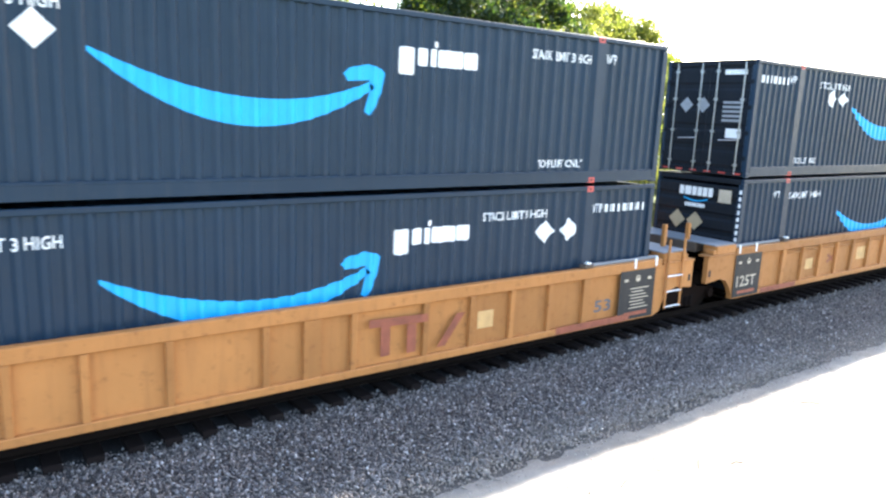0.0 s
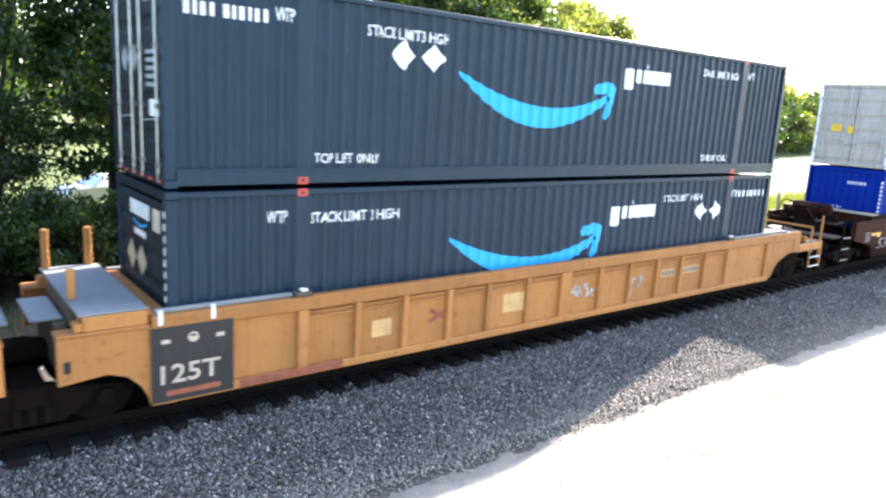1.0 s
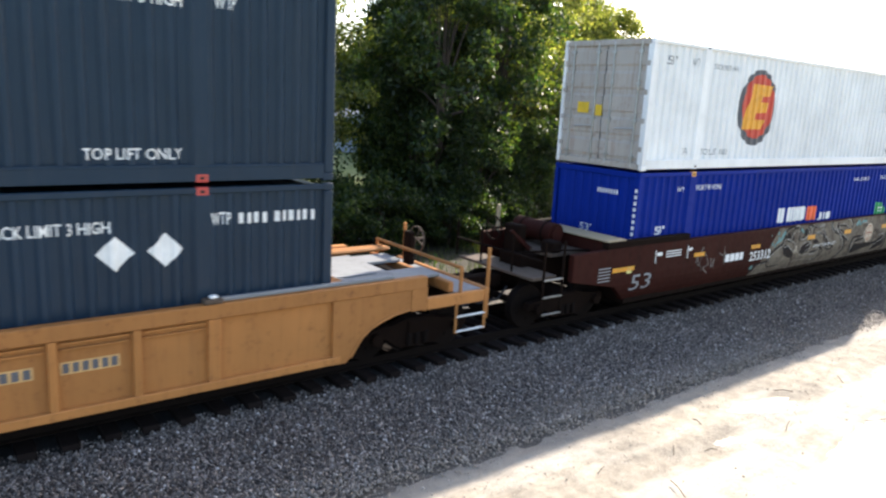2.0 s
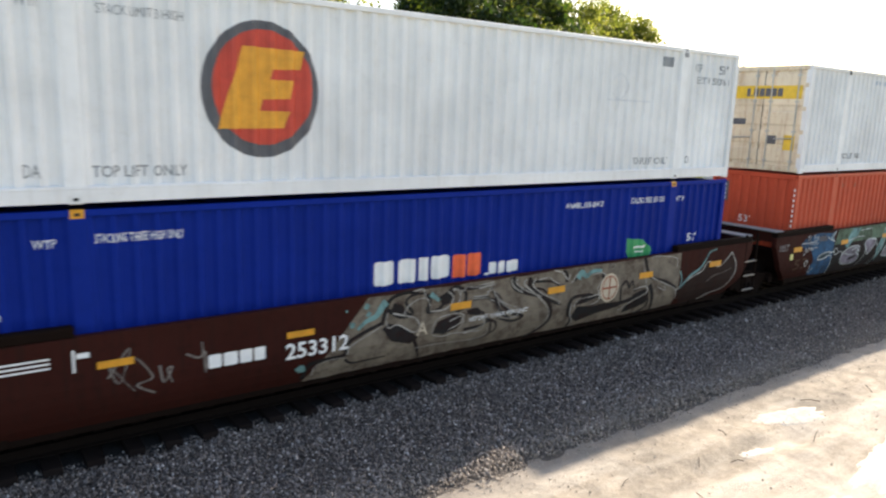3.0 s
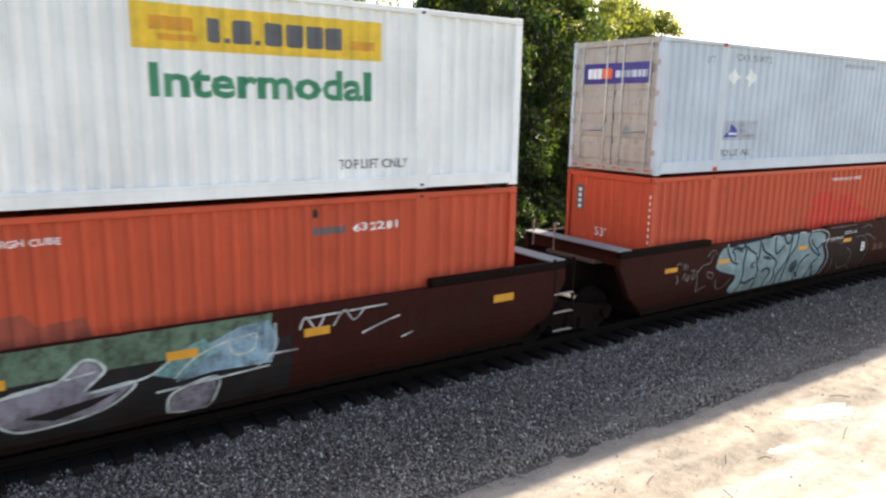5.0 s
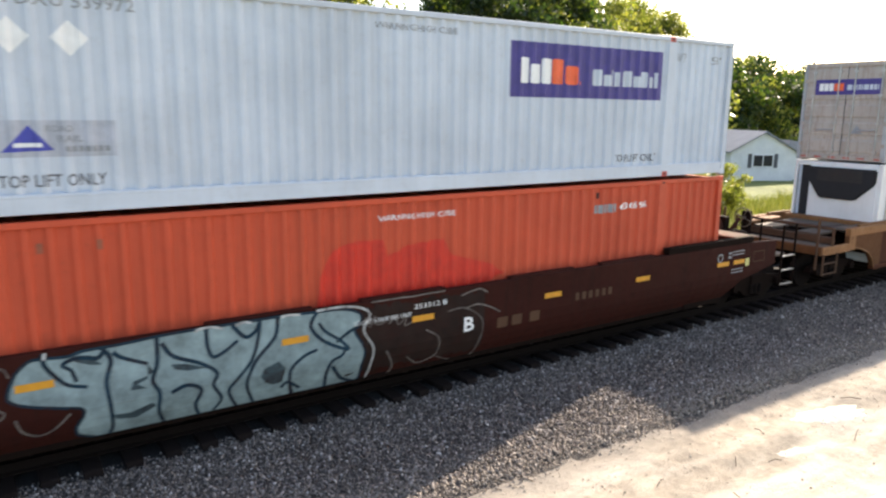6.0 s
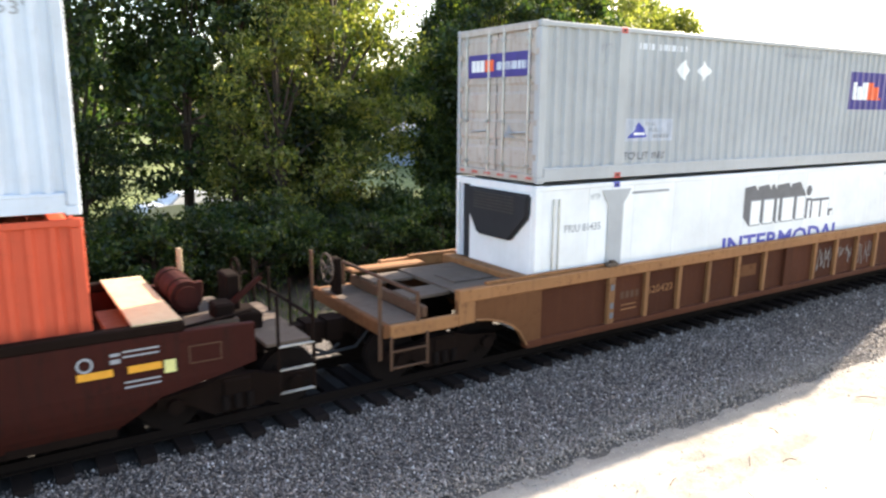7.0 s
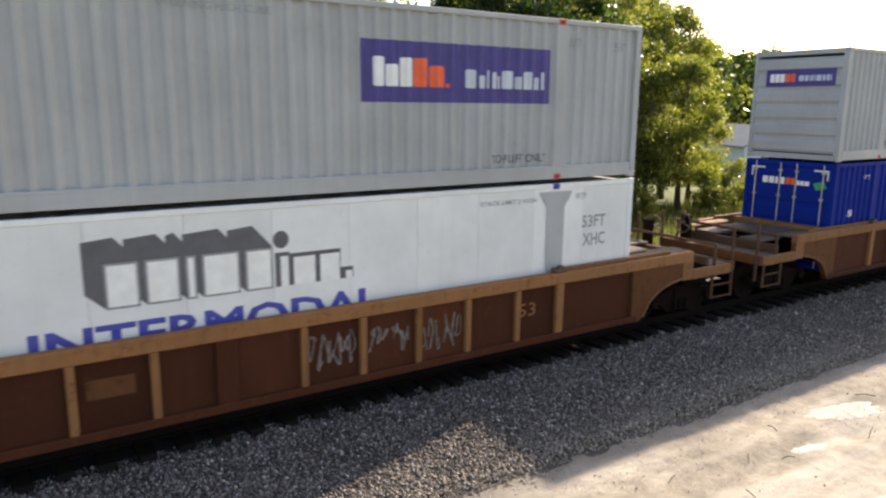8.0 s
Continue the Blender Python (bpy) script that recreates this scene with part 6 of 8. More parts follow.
def green_mural(car, rng):
    """Streaming lilac shapes edged in white over a green upper and a black lower coat, with a blue field beside them."""
    coat(car, 1.95, 11.7, 0.34, 1.30, "black", rng, 0.004, 0.1)
    coat(car, 2.05, 11.4, 1.22, 1.665, "green", rng, 0.006, 0.2, 0.015)
    patch(car, [(0.17, 1.37), (0.38, 1.52), (0.63, 1.56), (0.88, 1.61), (1.14, 1.64), (1.64, 1.60), (1.95, 1.58), (2.04, 1.34), (2.01, 0.98), (2.08, 0.36), (1.66, 0.37), (1.00, 0.43), (0.85, 0.54), (0.95, 0.90), (0.70, 1.26), (0.37, 1.23)], "blue", 0.005, "blue sprayed field")
    patch(car, [(1.16, 0.88), (1.31, 1.01), (1.68, 1.06), (1.94, 1.03), (1.77, 0.93), (1.40, 0.87)], "slate", 0.0065, "grey-blue sprayed leaf")
    patch(car, [(2.57, 0.88), (2.72, 0.97), (3.09, 1.08), (3.59, 1.07), (3.67, 0.94), (3.45, 0.90), (3.66, 0.80), (3.68, 0.61), (3.27, 0.53), (2.77, 0.59), (2.59, 0.73)], "lilac", 0.0075, "lilac flowing letter form")
    patch(car, [(3.97, 1.08), (4.13, 1.22), (4.60, 1.22), (4.73, 1.13), (4.55, 0.95), (4.29, 0.76), (4.14, 0.93)], "lilac", 0.0076, "lilac flowing letter form")
    patch(car, [(5.35, 0.67), (5.46, 0.89), (6.08, 0.98), (6.35, 1.17), (6.58, 1.24), (6.54, 0.98), (6.38, 0.62), (5.84, 0.55), (5.47, 0.59)], "lilac", 0.0077, "lilac flowing letter form")
    patch(car, [(6.54, 0.72), (6.76, 0.86), (7.31, 0.81), (7.21, 0.64), (6.87, 0.54)], "lilac", 0.0078, "lilac flowing letter form")
    patch(car, [(7.11, 1.18), (7.49, 1.29), (7.83, 1.33), (7.69, 1.05), (7.41, 0.79), (7.03, 0.72), (7.21, 0.94)], "lilac", 0.0079, "lilac flowing letter form")
    patch(car, [(7.87, 0.91), (7.95, 1.08), (8.56, 1.16), (8.92, 1.41), (9.15, 1.24), (8.90, 0.97), (9.51, 1.00), (9.09, 0.68), (8.27, 0.57), (7.95, 0.71)], "lilac", 0.008, "lilac flowing letter form")
    patch(car, [(9.92, 0.40), (9.98, 0.72), (10.56, 0.86), (10.58, 0.58), (10.41, 0.33)], "lilac", 0.0081, "lilac flowing letter form")
    patch(car, [(2.72, 1.14), (2.89, 1.42), (3.10, 1.64), (3.61, 1.61), (3.44, 1.42), (3.13, 1.25), (2.90, 1.05)], "teal", 0.0082, "pale green sprayed streak")
    patch(car, [(4.84, 0.88), (5.06, 1.19), (5.25, 1.50), (5.52, 1.52), (5.43, 1.24), (5.24, 0.86), (5.02, 0.45)], "teal", 0.0083, "pale green sprayed streak")
    patch(car, [(5.72, 1.04), (5.99, 1.33), (6.41, 1.44), (6.85, 1.55), (6.71, 1.35), (6.28, 1.22), (6.01, 1.00)], "teal", 0.0084, "pale green sprayed streak")
    patch(car, [(9.70, 1.05), (10.01, 1.29), (10.42, 1.45), (10.58, 1.23), (10.06, 0.92)], "teal", 0.0085, "pale green sprayed streak")
    patch(car, [(10.40, 1.32), (10.92, 1.53), (11.36, 1.57), (11.50, 1.23), (11.38, 0.91), (10.54, 0.94), (10.02, 0.88), (10.11, 1.18)], "sky", 0.0078, "pale blue sprayed patch")
    patch(car, [(1.77, 1.47), (1.92, 1.59), (2.06, 1.63), (1.98, 1.44), (1.89, 1.35)], "sky", 0.0079, "pale blue sprayed patch")
    patch(car, [(6.86, 1.57), (6.77, 1.23), (6.48, 0.85), (6.56, 1.11), (6.63, 1.39)], "black", 0.0088, "black sprayed wedge")
    patch(car, [(3.22, 0.78), (3.57, 0.80), (3.50, 0.75), (3.24, 0.67), (2.97, 0.70)], "black", 0.0089, "black sprayed wedge")
    patch(car, [(8.18, 0.77), (8.64, 0.83), (9.30, 0.92), (8.95, 0.76), (8.53, 0.66)], "black", 0.009, "black sprayed wedge")
    patch(car, [(5.78, 0.70), (6.15, 0.74), (6.13, 0.64), (5.85, 0.62)], "black", 0.0091, "black sprayed wedge")
    lines(car, [([(2.57, 0.88), (2.72, 0.97), (3.09, 1.08), (3.59, 1.07), (3.67, 0.94), (3.45, 0.90), (3.66, 0.80), (3.68, 0.61), (3.27, 0.53), (2.77, 0.59), (2.59, 0.73), (2.57, 0.88)], 0.042, 0.034),
                ([(3.97, 1.08), (4.13, 1.22), (4.60, 1.22), (4.73, 1.13), (4.55, 0.95), (4.29, 0.76), (4.14, 0.93), (3.97, 1.08)], 0.042, 0.034),
                ([(5.35, 0.67), (5.46, 0.89), (6.08, 0.98), (6.35, 1.17), (6.58, 1.24), (6.54, 0.98), (6.38, 0.62), (5.84, 0.55), (5.47, 0.59), (5.35, 0.67)], 0.042, 0.034),
                ([(6.54, 0.72), (6.76, 0.86), (7.31, 0.81), (7.21, 0.64), (6.87, 0.54), (6.54, 0.72)], 0.042, 0.034)],
          "pale", 0.0098, "white edge of a mural")
    lines(car, [([(7.11, 1.18), (7.49, 1.29), (7.83, 1.33), (7.69, 1.05), (7.41, 0.79), (7.03, 0.72), (7.21, 0.94), (7.11, 1.18)], 0.042, 0.034),
                ([(7.87, 0.91), (7.95, 1.08), (8.56, 1.16), (8.92, 1.41), (9.15, 1.24), (8.90, 0.97), (9.51, 1.00), (9.09, 0.68), (8.27, 0.57), (7.95, 0.71), (7.87, 0.91)], 0.042, 0.034),
                ([(9.92, 0.40), (9.98, 0.72), (10.56, 0.86), (10.58, 0.58), (10.41, 0.33), (9.92, 0.40)], 0.042, 0.034)],
          "pale", 0.0098, "white edge of a mural")
    lines(car, [([(1.83, 0.99), (2.06, 1.03), (2.16, 0.93), (2.41, 1.00), (2.61, 0.95), (3.10, 0.84), (3.45, 0.84)], 0.036, 0.023),
                ([(2.08, 1.63), (1.93, 1.45), (2.06, 1.32)], 0.036, 0.023),
                ([(1.63, 1.48), (1.77, 1.42), (2.02, 1.33)], 0.036, 0.023),
                ([(1.16, 0.88), (1.31, 1.00), (1.68, 1.05), (1.96, 1.02)], 0.036, 0.023),
                ([(1.18, 0.86), (1.49, 0.87), (1.79, 0.94), (1.96, 0.87), (2.09, 0.35)], 0.036, 0.023),
                ([(3.20, 0.97), (3.48, 1.02), (3.63, 0.89), (3.67, 0.93)], 0.036, 0.023)],
          "pale", 0.0102, "white line of a mural")
    lines(car, [([(2.06, 1.06), (2.18, 1.12), (2.31, 1.04)], 0.036, 0.023),
                ([(2.66, 1.23), (3.09, 1.31), (3.53, 1.36), (3.89, 1.35)], 0.036, 0.023),
                ([(3.64, 1.54), (3.98, 1.56), (4.34, 1.57)], 0.036, 0.023),
                ([(3.99, 1.08), (4.07, 0.92), (4.06, 0.71), (3.89, 0.41)], 0.036, 0.023),
                ([(5.20, 1.46), (5.49, 1.53), (5.40, 1.23), (5.20, 0.96), (4.92, 0.64), (4.67, 0.37)], 0.036, 0.023),
                ([(4.76, 1.06), (4.83, 0.99), (4.88, 1.09)], 0.036, 0.023)],
          "pale", 0.0102, "white line of a mural")
    lines(car, [([(6.20, 1.25), (6.41, 1.35), (6.85, 1.50), (6.68, 1.13), (6.49, 0.75), (6.27, 0.54)], 0.036, 0.023),
                ([(6.61, 0.55), (6.99, 0.61), (7.33, 0.74), (7.46, 0.87)], 0.036, 0.023),
                ([(8.08, 1.12), (8.59, 1.18), (9.03, 1.23)], 0.036, 0.023),
                ([(9.76, 0.78), (10.34, 0.81), (11.35, 0.87)], 0.036, 0.023),
                ([(10.00, 0.94), (10.26, 1.17), (10.64, 1.32), (11.15, 1.40)], 0.036, 0.023),
                ([(10.73, 1.42), (10.83, 1.14), (11.12, 1.17), (11.17, 1.40)], 0.036, 0.023)],
          "pale", 0.0102, "white line of a mural")
    lines(car, [([(11.45, 1.50), (11.43, 1.10), (11.17, 0.89)], 0.036, 0.023),
                ([(9.15, 0.96), (9.70, 1.05), (10.05, 1.28)], 0.036, 0.023)],
          "pale", 0.0102, "white line of a mural")
    lines(car, [([(0.20, 1.40), (0.37, 1.40), (0.57, 1.40), (0.70, 1.40)], 0.03, 0.022),
                ([(0.60, 1.36), (0.71, 1.42), (0.75, 1.34), (0.84, 1.43), (0.87, 1.33), (0.96, 1.42), (1.01, 1.31), (1.10, 1.37)], 0.03, 0.022),
                ([(0.38, 1.16), (0.45, 1.25), (0.53, 1.17), (0.62, 1.26), (0.70, 1.18), (0.75, 1.27), (0.83, 1.17), (0.90, 1.24), (1.08, 1.23)], 0.03, 0.022),
                ([(0.35, 1.07), (0.45, 1.14), (0.53, 1.15)], 0.03, 0.022),
                ([(0.49, 1.57), (0.58, 1.59), (0.62, 1.52), (0.54, 1.47)], 0.03, 0.022),
                ([(0.93, 1.50), (1.02, 1.54), (1.08, 1.46)], 0.03, 0.022)],
          "white", 0.009, "white handwritten tag")
    lines(car, [([(0.86, 1.61), (0.88, 1.45), (1.03, 1.45), (1.07, 1.56)], 0.03, 0.022),
                ([(0.83, 0.74), (0.91, 0.52), (1.02, 0.54), (1.04, 0.65)], 0.03, 0.022)],
          "white", 0.009, "white handwritten tag")
    lines(car, [([(11.83, 1.33), (11.93, 1.51), (12.10, 1.30), (12.25, 1.51)], 0.035, 0.025),
                ([(12.38, 1.30), (12.57, 1.53), (12.74, 1.35), (12.94, 1.53)], 0.035, 0.025),
                ([(11.89, 1.49), (12.80, 1.51), (13.33, 1.52)], 0.035, 0.025),
                ([(12.88, 1.11), (13.24, 1.22), (13.57, 1.30)], 0.035, 0.025),
                ([(13.60, 0.92), (13.83, 0.98)], 0.035, 0.025),
                ([(11.31, 1.04), (11.79, 1.04)], 0.035, 0.025)],
          "white", 0.009, "white handwritten tag")
    part("graffiti", press(ellipse(0.57, 0.82, 0.09, 0.10, 20, 0.035), brown_y, 0.009), GRAF["white"], car, "white sprayed ring")
    part("graffiti", press(stroke([(1.12, 1.52), (1.61, 1.52)], 0.022), brown_y, 0.0092), GRAF["grey"], car, "faded bar of lettering")
    part("graffiti", press(stroke([(1.12, 1.49), (1.61, 1.48)], 0.022), brown_y, 0.0092), GRAF["grey"], car, "faded bar of lettering")
    part("graffiti", press(stroke([(1.12, 1.45), (1.61, 1.44)], 0.022), brown_y, 0.0092), GRAF["grey"], car, "faded bar of lettering")
    part("graffiti", press(stroke([(1.12, 1.42), (1.60, 1.41)], 0.022), brown_y, 0.0092), GRAF["grey"], car, "faded bar of lettering")


def silver_mural(car, rng):
    """Sweeping chrome letters: dull metal fill, broad black shadow bands, white edges."""
    coat(car, 5.05, 14.35, 0.36, 1.655, "silver", rng, 0.004, 1.1, 0.03)
    lines(car, [([(5.04, 0.43), (5.17, 0.69), (5.72, 0.73), (5.77, 0.93), (6.11, 1.08), (6.40, 1.17)], 0.085, 0.06),
                ([(5.75, 0.65), (5.88, 0.56), (6.08, 0.55), (6.52, 0.56)], 0.05, 0.02),
                ([(6.40, 1.14), (6.47, 1.35), (6.57, 1.56), (6.85, 1.63), (7.13, 1.60)], 0.08, 0.05),
                ([(6.52, 1.38), (6.76, 1.23), (7.00, 1.26), (6.87, 1.46), (6.99, 1.57), (7.28, 1.58)], 0.07, 0.04),
                ([(7.30, 1.56), (7.35, 1.40), (7.31, 1.24), (7.55, 1.26), (7.68, 1.40)], 0.08, 0.05),
                ([(7.73, 1.51), (7.92, 1.61), (8.13, 1.47), (8.09, 1.24), (7.92, 1.13)], 0.08, 0.05)],
          "black", 0.007, "black shadow band of a mural")
    lines(car, [([(8.31, 1.34), (8.61, 1.33), (8.87, 1.21), (8.71, 1.51)], 0.07, 0.05),
                ([(8.87, 1.35), (9.01, 1.14), (9.25, 0.94), (9.54, 0.85), (9.27, 0.78), (8.88, 0.91)], 0.09, 0.04),
                ([(8.12, 0.79), (8.52, 0.81), (8.72, 0.87), (8.73, 0.58), (8.36, 0.55)], 0.06, 0.03),
                ([(7.03, 0.83), (7.16, 0.59), (7.25, 0.37)], 0.09, 0.02)],
          "black", 0.007, "black shadow band of a mural")
    patch(car, [(6.41, 1.07), (6.53, 1.15), (6.84, 1.05), (7.14, 0.81), (6.98, 0.71), (6.59, 0.83)], "black", 0.0066, "black wedge of a mural")
    patch(car, [(7.44, 0.83), (7.53, 1.03), (7.88, 1.11), (8.08, 1.06), (7.95, 0.84), (7.67, 0.78)], "black", 0.0067, "black wedge of a mural")
    patch(car, [(6.58, 1.37), (6.63, 1.49), (6.80, 1.43), (6.95, 1.25), (6.76, 1.27)], "black", 0.0068, "black wedge of a mural")
    patch(car, [(7.55, 1.47), (7.78, 1.58), (7.90, 1.49), (7.78, 1.33), (7.62, 1.30)], "black", 0.0069, "black wedge of a mural")
    lines(car, [([(5.20, 0.45), (5.23, 0.62), (5.44, 0.69), (5.74, 0.69)], 0.022, 0.014),
                ([(5.78, 0.74), (5.84, 0.88), (6.20, 1.04), (6.41, 1.13)], 0.025, 0.014),
                ([(6.51, 1.34), (6.48, 1.20), (6.54, 1.07), (6.71, 1.10), (7.01, 0.93), (7.13, 0.96), (7.15, 1.10)], 0.025, 0.014),
                ([(6.61, 1.31), (6.84, 1.24), (7.07, 1.16), (7.19, 0.97)], 0.029, 0.022),
                ([(6.84, 1.25), (6.90, 1.38), (7.11, 1.49), (7.30, 1.47), (7.37, 1.31)], 0.025, 0.014),
                ([(7.37, 1.24), (7.64, 1.23), (7.81, 1.31), (7.85, 1.44), (7.74, 1.55)], 0.029, 0.022)],
          "edge", 0.0086, "white edge of a mural")
    lines(car, [([(7.42, 0.81), (7.51, 1.07), (7.92, 1.13), (8.11, 1.04), (7.99, 0.80), (7.65, 0.74), (7.42, 0.81)], 0.018, 0.014),
                ([(7.02, 1.64), (7.21, 1.65), (7.26, 1.53)], 0.029, 0.022),
                ([(8.31, 1.38), (8.63, 1.38), (8.71, 1.51), (8.93, 1.23), (9.25, 1.00), (9.55, 0.89)], 0.025, 0.018),
                ([(7.12, 0.60), (7.58, 0.60), (8.36, 0.55), (8.68, 0.59), (8.68, 0.74)], 0.014, 0.011),
                ([(8.13, 0.71), (8.45, 0.77), (8.64, 0.85)], 0.025, 0.014),
                ([(8.43, 1.52), (8.61, 1.54), (8.82, 1.56)], 0.036, 0.029)],
          "edge", 0.0086, "white edge of a mural")
    lines(car, [([(6.48, 1.53), (6.40, 1.45), (6.29, 1.31), (6.11, 1.25), (5.95, 1.13)], 0.14, 0.05),
                ([(6.08, 1.51), (6.16, 1.48)], 0.1, 0.08),
                ([(6.12, 1.38), (6.19, 1.35)], 0.09, 0.06),
                ([(5.81, 1.22), (5.90, 1.22)], 0.1, 0.08),
                ([(5.74, 1.46), (5.77, 1.47)], 0.05, 0.04),
                ([(4.93, 0.60), (5.00, 0.66), (5.04, 0.57)], 0.12, 0.06)],
          "teal", 0.0092, "teal sprayed drops")
    lines(car, [([(7.37, 1.55), (7.55, 1.41)], 0.1, 0.05)],
          "teal", 0.0092, "teal sprayed drops")
    lines(car, [([(9.24, 1.64), (9.30, 1.44), (9.60, 1.31), (10.05, 1.16), (10.24, 0.95), (10.29, 0.67), (10.09, 0.47), (9.76, 0.33)], 0.14, 0.05),
                ([(9.69, 1.58), (9.67, 1.42), (9.94, 1.21), (10.32, 1.02), (10.53, 0.94)], 0.1, 0.04),
                ([(9.71, 1.49), (10.01, 1.47), (10.29, 1.43), (10.49, 1.31)], 0.06, 0.04),
                ([(9.78, 1.35), (10.01, 1.31), (10.16, 1.20)], 0.06, 0.03),
                ([(10.79, 0.91), (10.90, 1.03), (11.31, 1.04), (11.66, 0.96)], 0.09, 0.04),
                ([(10.79, 0.93), (10.78, 0.73), (10.94, 0.56), (10.90, 0.35)], 0.11, 0.05)],
          "black", 0.007, "black shadow band of a mural")
    lines(car, [([(10.67, 1.38), (10.66, 1.55), (10.55, 1.63)], 0.09, 0.05),
                ([(10.89, 1.38), (10.99, 1.50), (11.15, 1.58)], 0.08, 0.05),
                ([(11.70, 1.43), (11.83, 1.28), (11.71, 1.10), (11.77, 0.87)], 0.1, 0.06),
                ([(11.83, 0.72), (12.37, 0.71), (12.77, 0.78), (13.20, 0.90)], 0.12, 0.06),
                ([(13.06, 1.65), (13.17, 1.38), (13.30, 1.19), (13.87, 1.02), (14.28, 0.83)], 0.09, 0.05),
                ([(13.28, 1.02), (13.44, 0.75), (13.60, 0.33)], 0.13, 0.05)],
          "black", 0.007, "black shadow band of a mural")
    lines(car, [([(12.37, 0.71), (12.33, 1.06), (12.49, 1.19), (12.59, 1.04), (12.69, 1.17), (12.78, 0.93)], 0.06, 0.04),
                ([(13.01, 0.33), (13.36, 0.50), (13.23, 0.83)], 0.07, 0.04),
                ([(8.81, 1.39), (8.87, 1.17), (9.02, 0.96), (9.23, 0.84)], 0.08, 0.04),
                ([(8.53, 1.07), (8.65, 0.92), (8.86, 0.82), (8.88, 0.66), (8.71, 0.60)], 0.06, 0.03)],
          "black", 0.007, "black shadow band of a mural")
    patch(car, [(10.90, 0.59), (11.02, 0.83), (11.52, 0.76), (11.85, 0.79), (12.42, 0.64), (11.66, 0.57), (11.15, 0.46)], "black", 0.0066, "black wedge of a mural")
    patch(car, [(12.60, 0.66), (12.76, 0.86), (13.13, 0.95), (13.30, 0.82), (13.27, 0.59), (12.95, 0.50), (12.55, 0.43)], "black", 0.0067, "black wedge of a mural")
    patch(car, [(11.14, 1.02), (11.40, 1.01), (11.58, 0.94), (11.14, 0.86), (10.96, 0.86)], "black", 0.0068, "black wedge of a mural")
    patch(car, [(8.16, 1.15), (8.41, 1.17), (8.54, 1.07), (8.46, 1.01), (8.21, 1.06)], "black", 0.0069, "black wedge of a mural")
    patch(car, [(8.07, 1.59), (8.56, 1.57), (8.68, 1.51), (8.18, 1.51)], "black", 0.007, "black wedge of a mural")
    lines(car, [([(9.20, 1.61), (9.27, 1.45), (9.50, 1.31)], 0.032, 0.022),
                ([(9.36, 1.60), (9.33, 1.51), (9.56, 1.35), (10.00, 1.17)], 0.036, 0.022),
                ([(9.59, 1.56), (9.54, 1.46), (9.91, 1.18), (10.18, 0.92), (10.23, 0.69), (10.01, 0.49)], 0.032, 0.014),
                ([(9.83, 1.54), (9.76, 1.42), (10.00, 1.23), (10.45, 1.03), (10.48, 0.96)], 0.029, 0.022),
                ([(9.91, 1.51), (10.17, 1.53), (10.30, 1.44), (10.48, 1.36)], 0.022, 0.014),
                ([(10.30, 1.65), (10.53, 1.59), (10.69, 1.43), (10.76, 1.52)], 0.025, 0.022)],
          "edge", 0.0086, "white edge of a mural")
    lines(car, [([(10.80, 1.34), (10.98, 1.52), (11.10, 1.53)], 0.025, 0.022),
                ([(10.84, 0.90), (10.87, 0.67), (11.00, 0.50), (10.99, 0.37)], 0.025, 0.014),
                ([(10.91, 0.82), (11.02, 0.96), (11.40, 0.99), (11.64, 1.00), (11.62, 0.86), (11.41, 0.81)], 0.025, 0.018),
                ([(11.41, 1.45), (11.70, 1.46), (11.81, 1.35), (11.61, 1.17), (11.70, 0.90)], 0.029, 0.022),
                ([(12.40, 0.53), (12.78, 0.71), (13.19, 0.84), (13.15, 1.00), (12.75, 0.97)], 0.025, 0.018),
                ([(13.20, 0.96), (13.09, 1.30), (13.00, 1.56)], 0.029, 0.022)],
          "edge", 0.0086, "white edge of a mural")
    lines(car, [([(13.33, 1.18), (13.85, 0.97), (14.24, 0.80), (14.39, 0.52)], 0.025, 0.014),
                ([(13.57, 0.93), (13.86, 0.82), (13.82, 0.93)], 0.022, 0.014),
                ([(8.85, 1.41), (8.93, 1.25), (9.17, 1.11), (9.42, 1.01), (9.38, 0.88), (9.13, 0.86), (8.89, 0.91)], 0.022, 0.014),
                ([(8.86, 1.32), (8.94, 1.09), (8.86, 0.97)], 0.025, 0.014),
                ([(11.94, 1.56), (11.98, 1.61), (12.10, 1.58), (12.02, 1.50)], 0.022, 0.014),
                ([(13.28, 1.62), (13.45, 1.65), (14.16, 1.54), (14.21, 1.29)], 0.022, 0.014)],
          "edge", 0.0086, "white edge of a mural")
    lines(car, [([(7.84, 1.57), (7.96, 1.55), (8.02, 1.42), (7.98, 1.32), (7.81, 1.22)], 0.036, 0.022),
                ([(7.94, 1.54), (8.10, 1.52), (8.14, 1.58), (8.37, 1.55), (8.50, 1.58), (8.77, 1.60)], 0.032, 0.022),
                ([(8.21, 0.96), (8.45, 1.00), (8.58, 0.89), (8.55, 0.72), (8.26, 0.73), (7.78, 0.77)], 0.025, 0.014),
                ([(7.79, 1.00), (8.03, 1.06), (8.05, 0.95), (7.78, 0.85)], 0.025, 0.014),
                ([(8.61, 1.43), (8.76, 1.45), (8.83, 1.31)], 0.029, 0.022),
                ([(8.30, 1.34), (8.61, 1.32), (8.80, 1.23)], 0.014, 0.014)],
          "edge", 0.0087, "white edge of a mural")
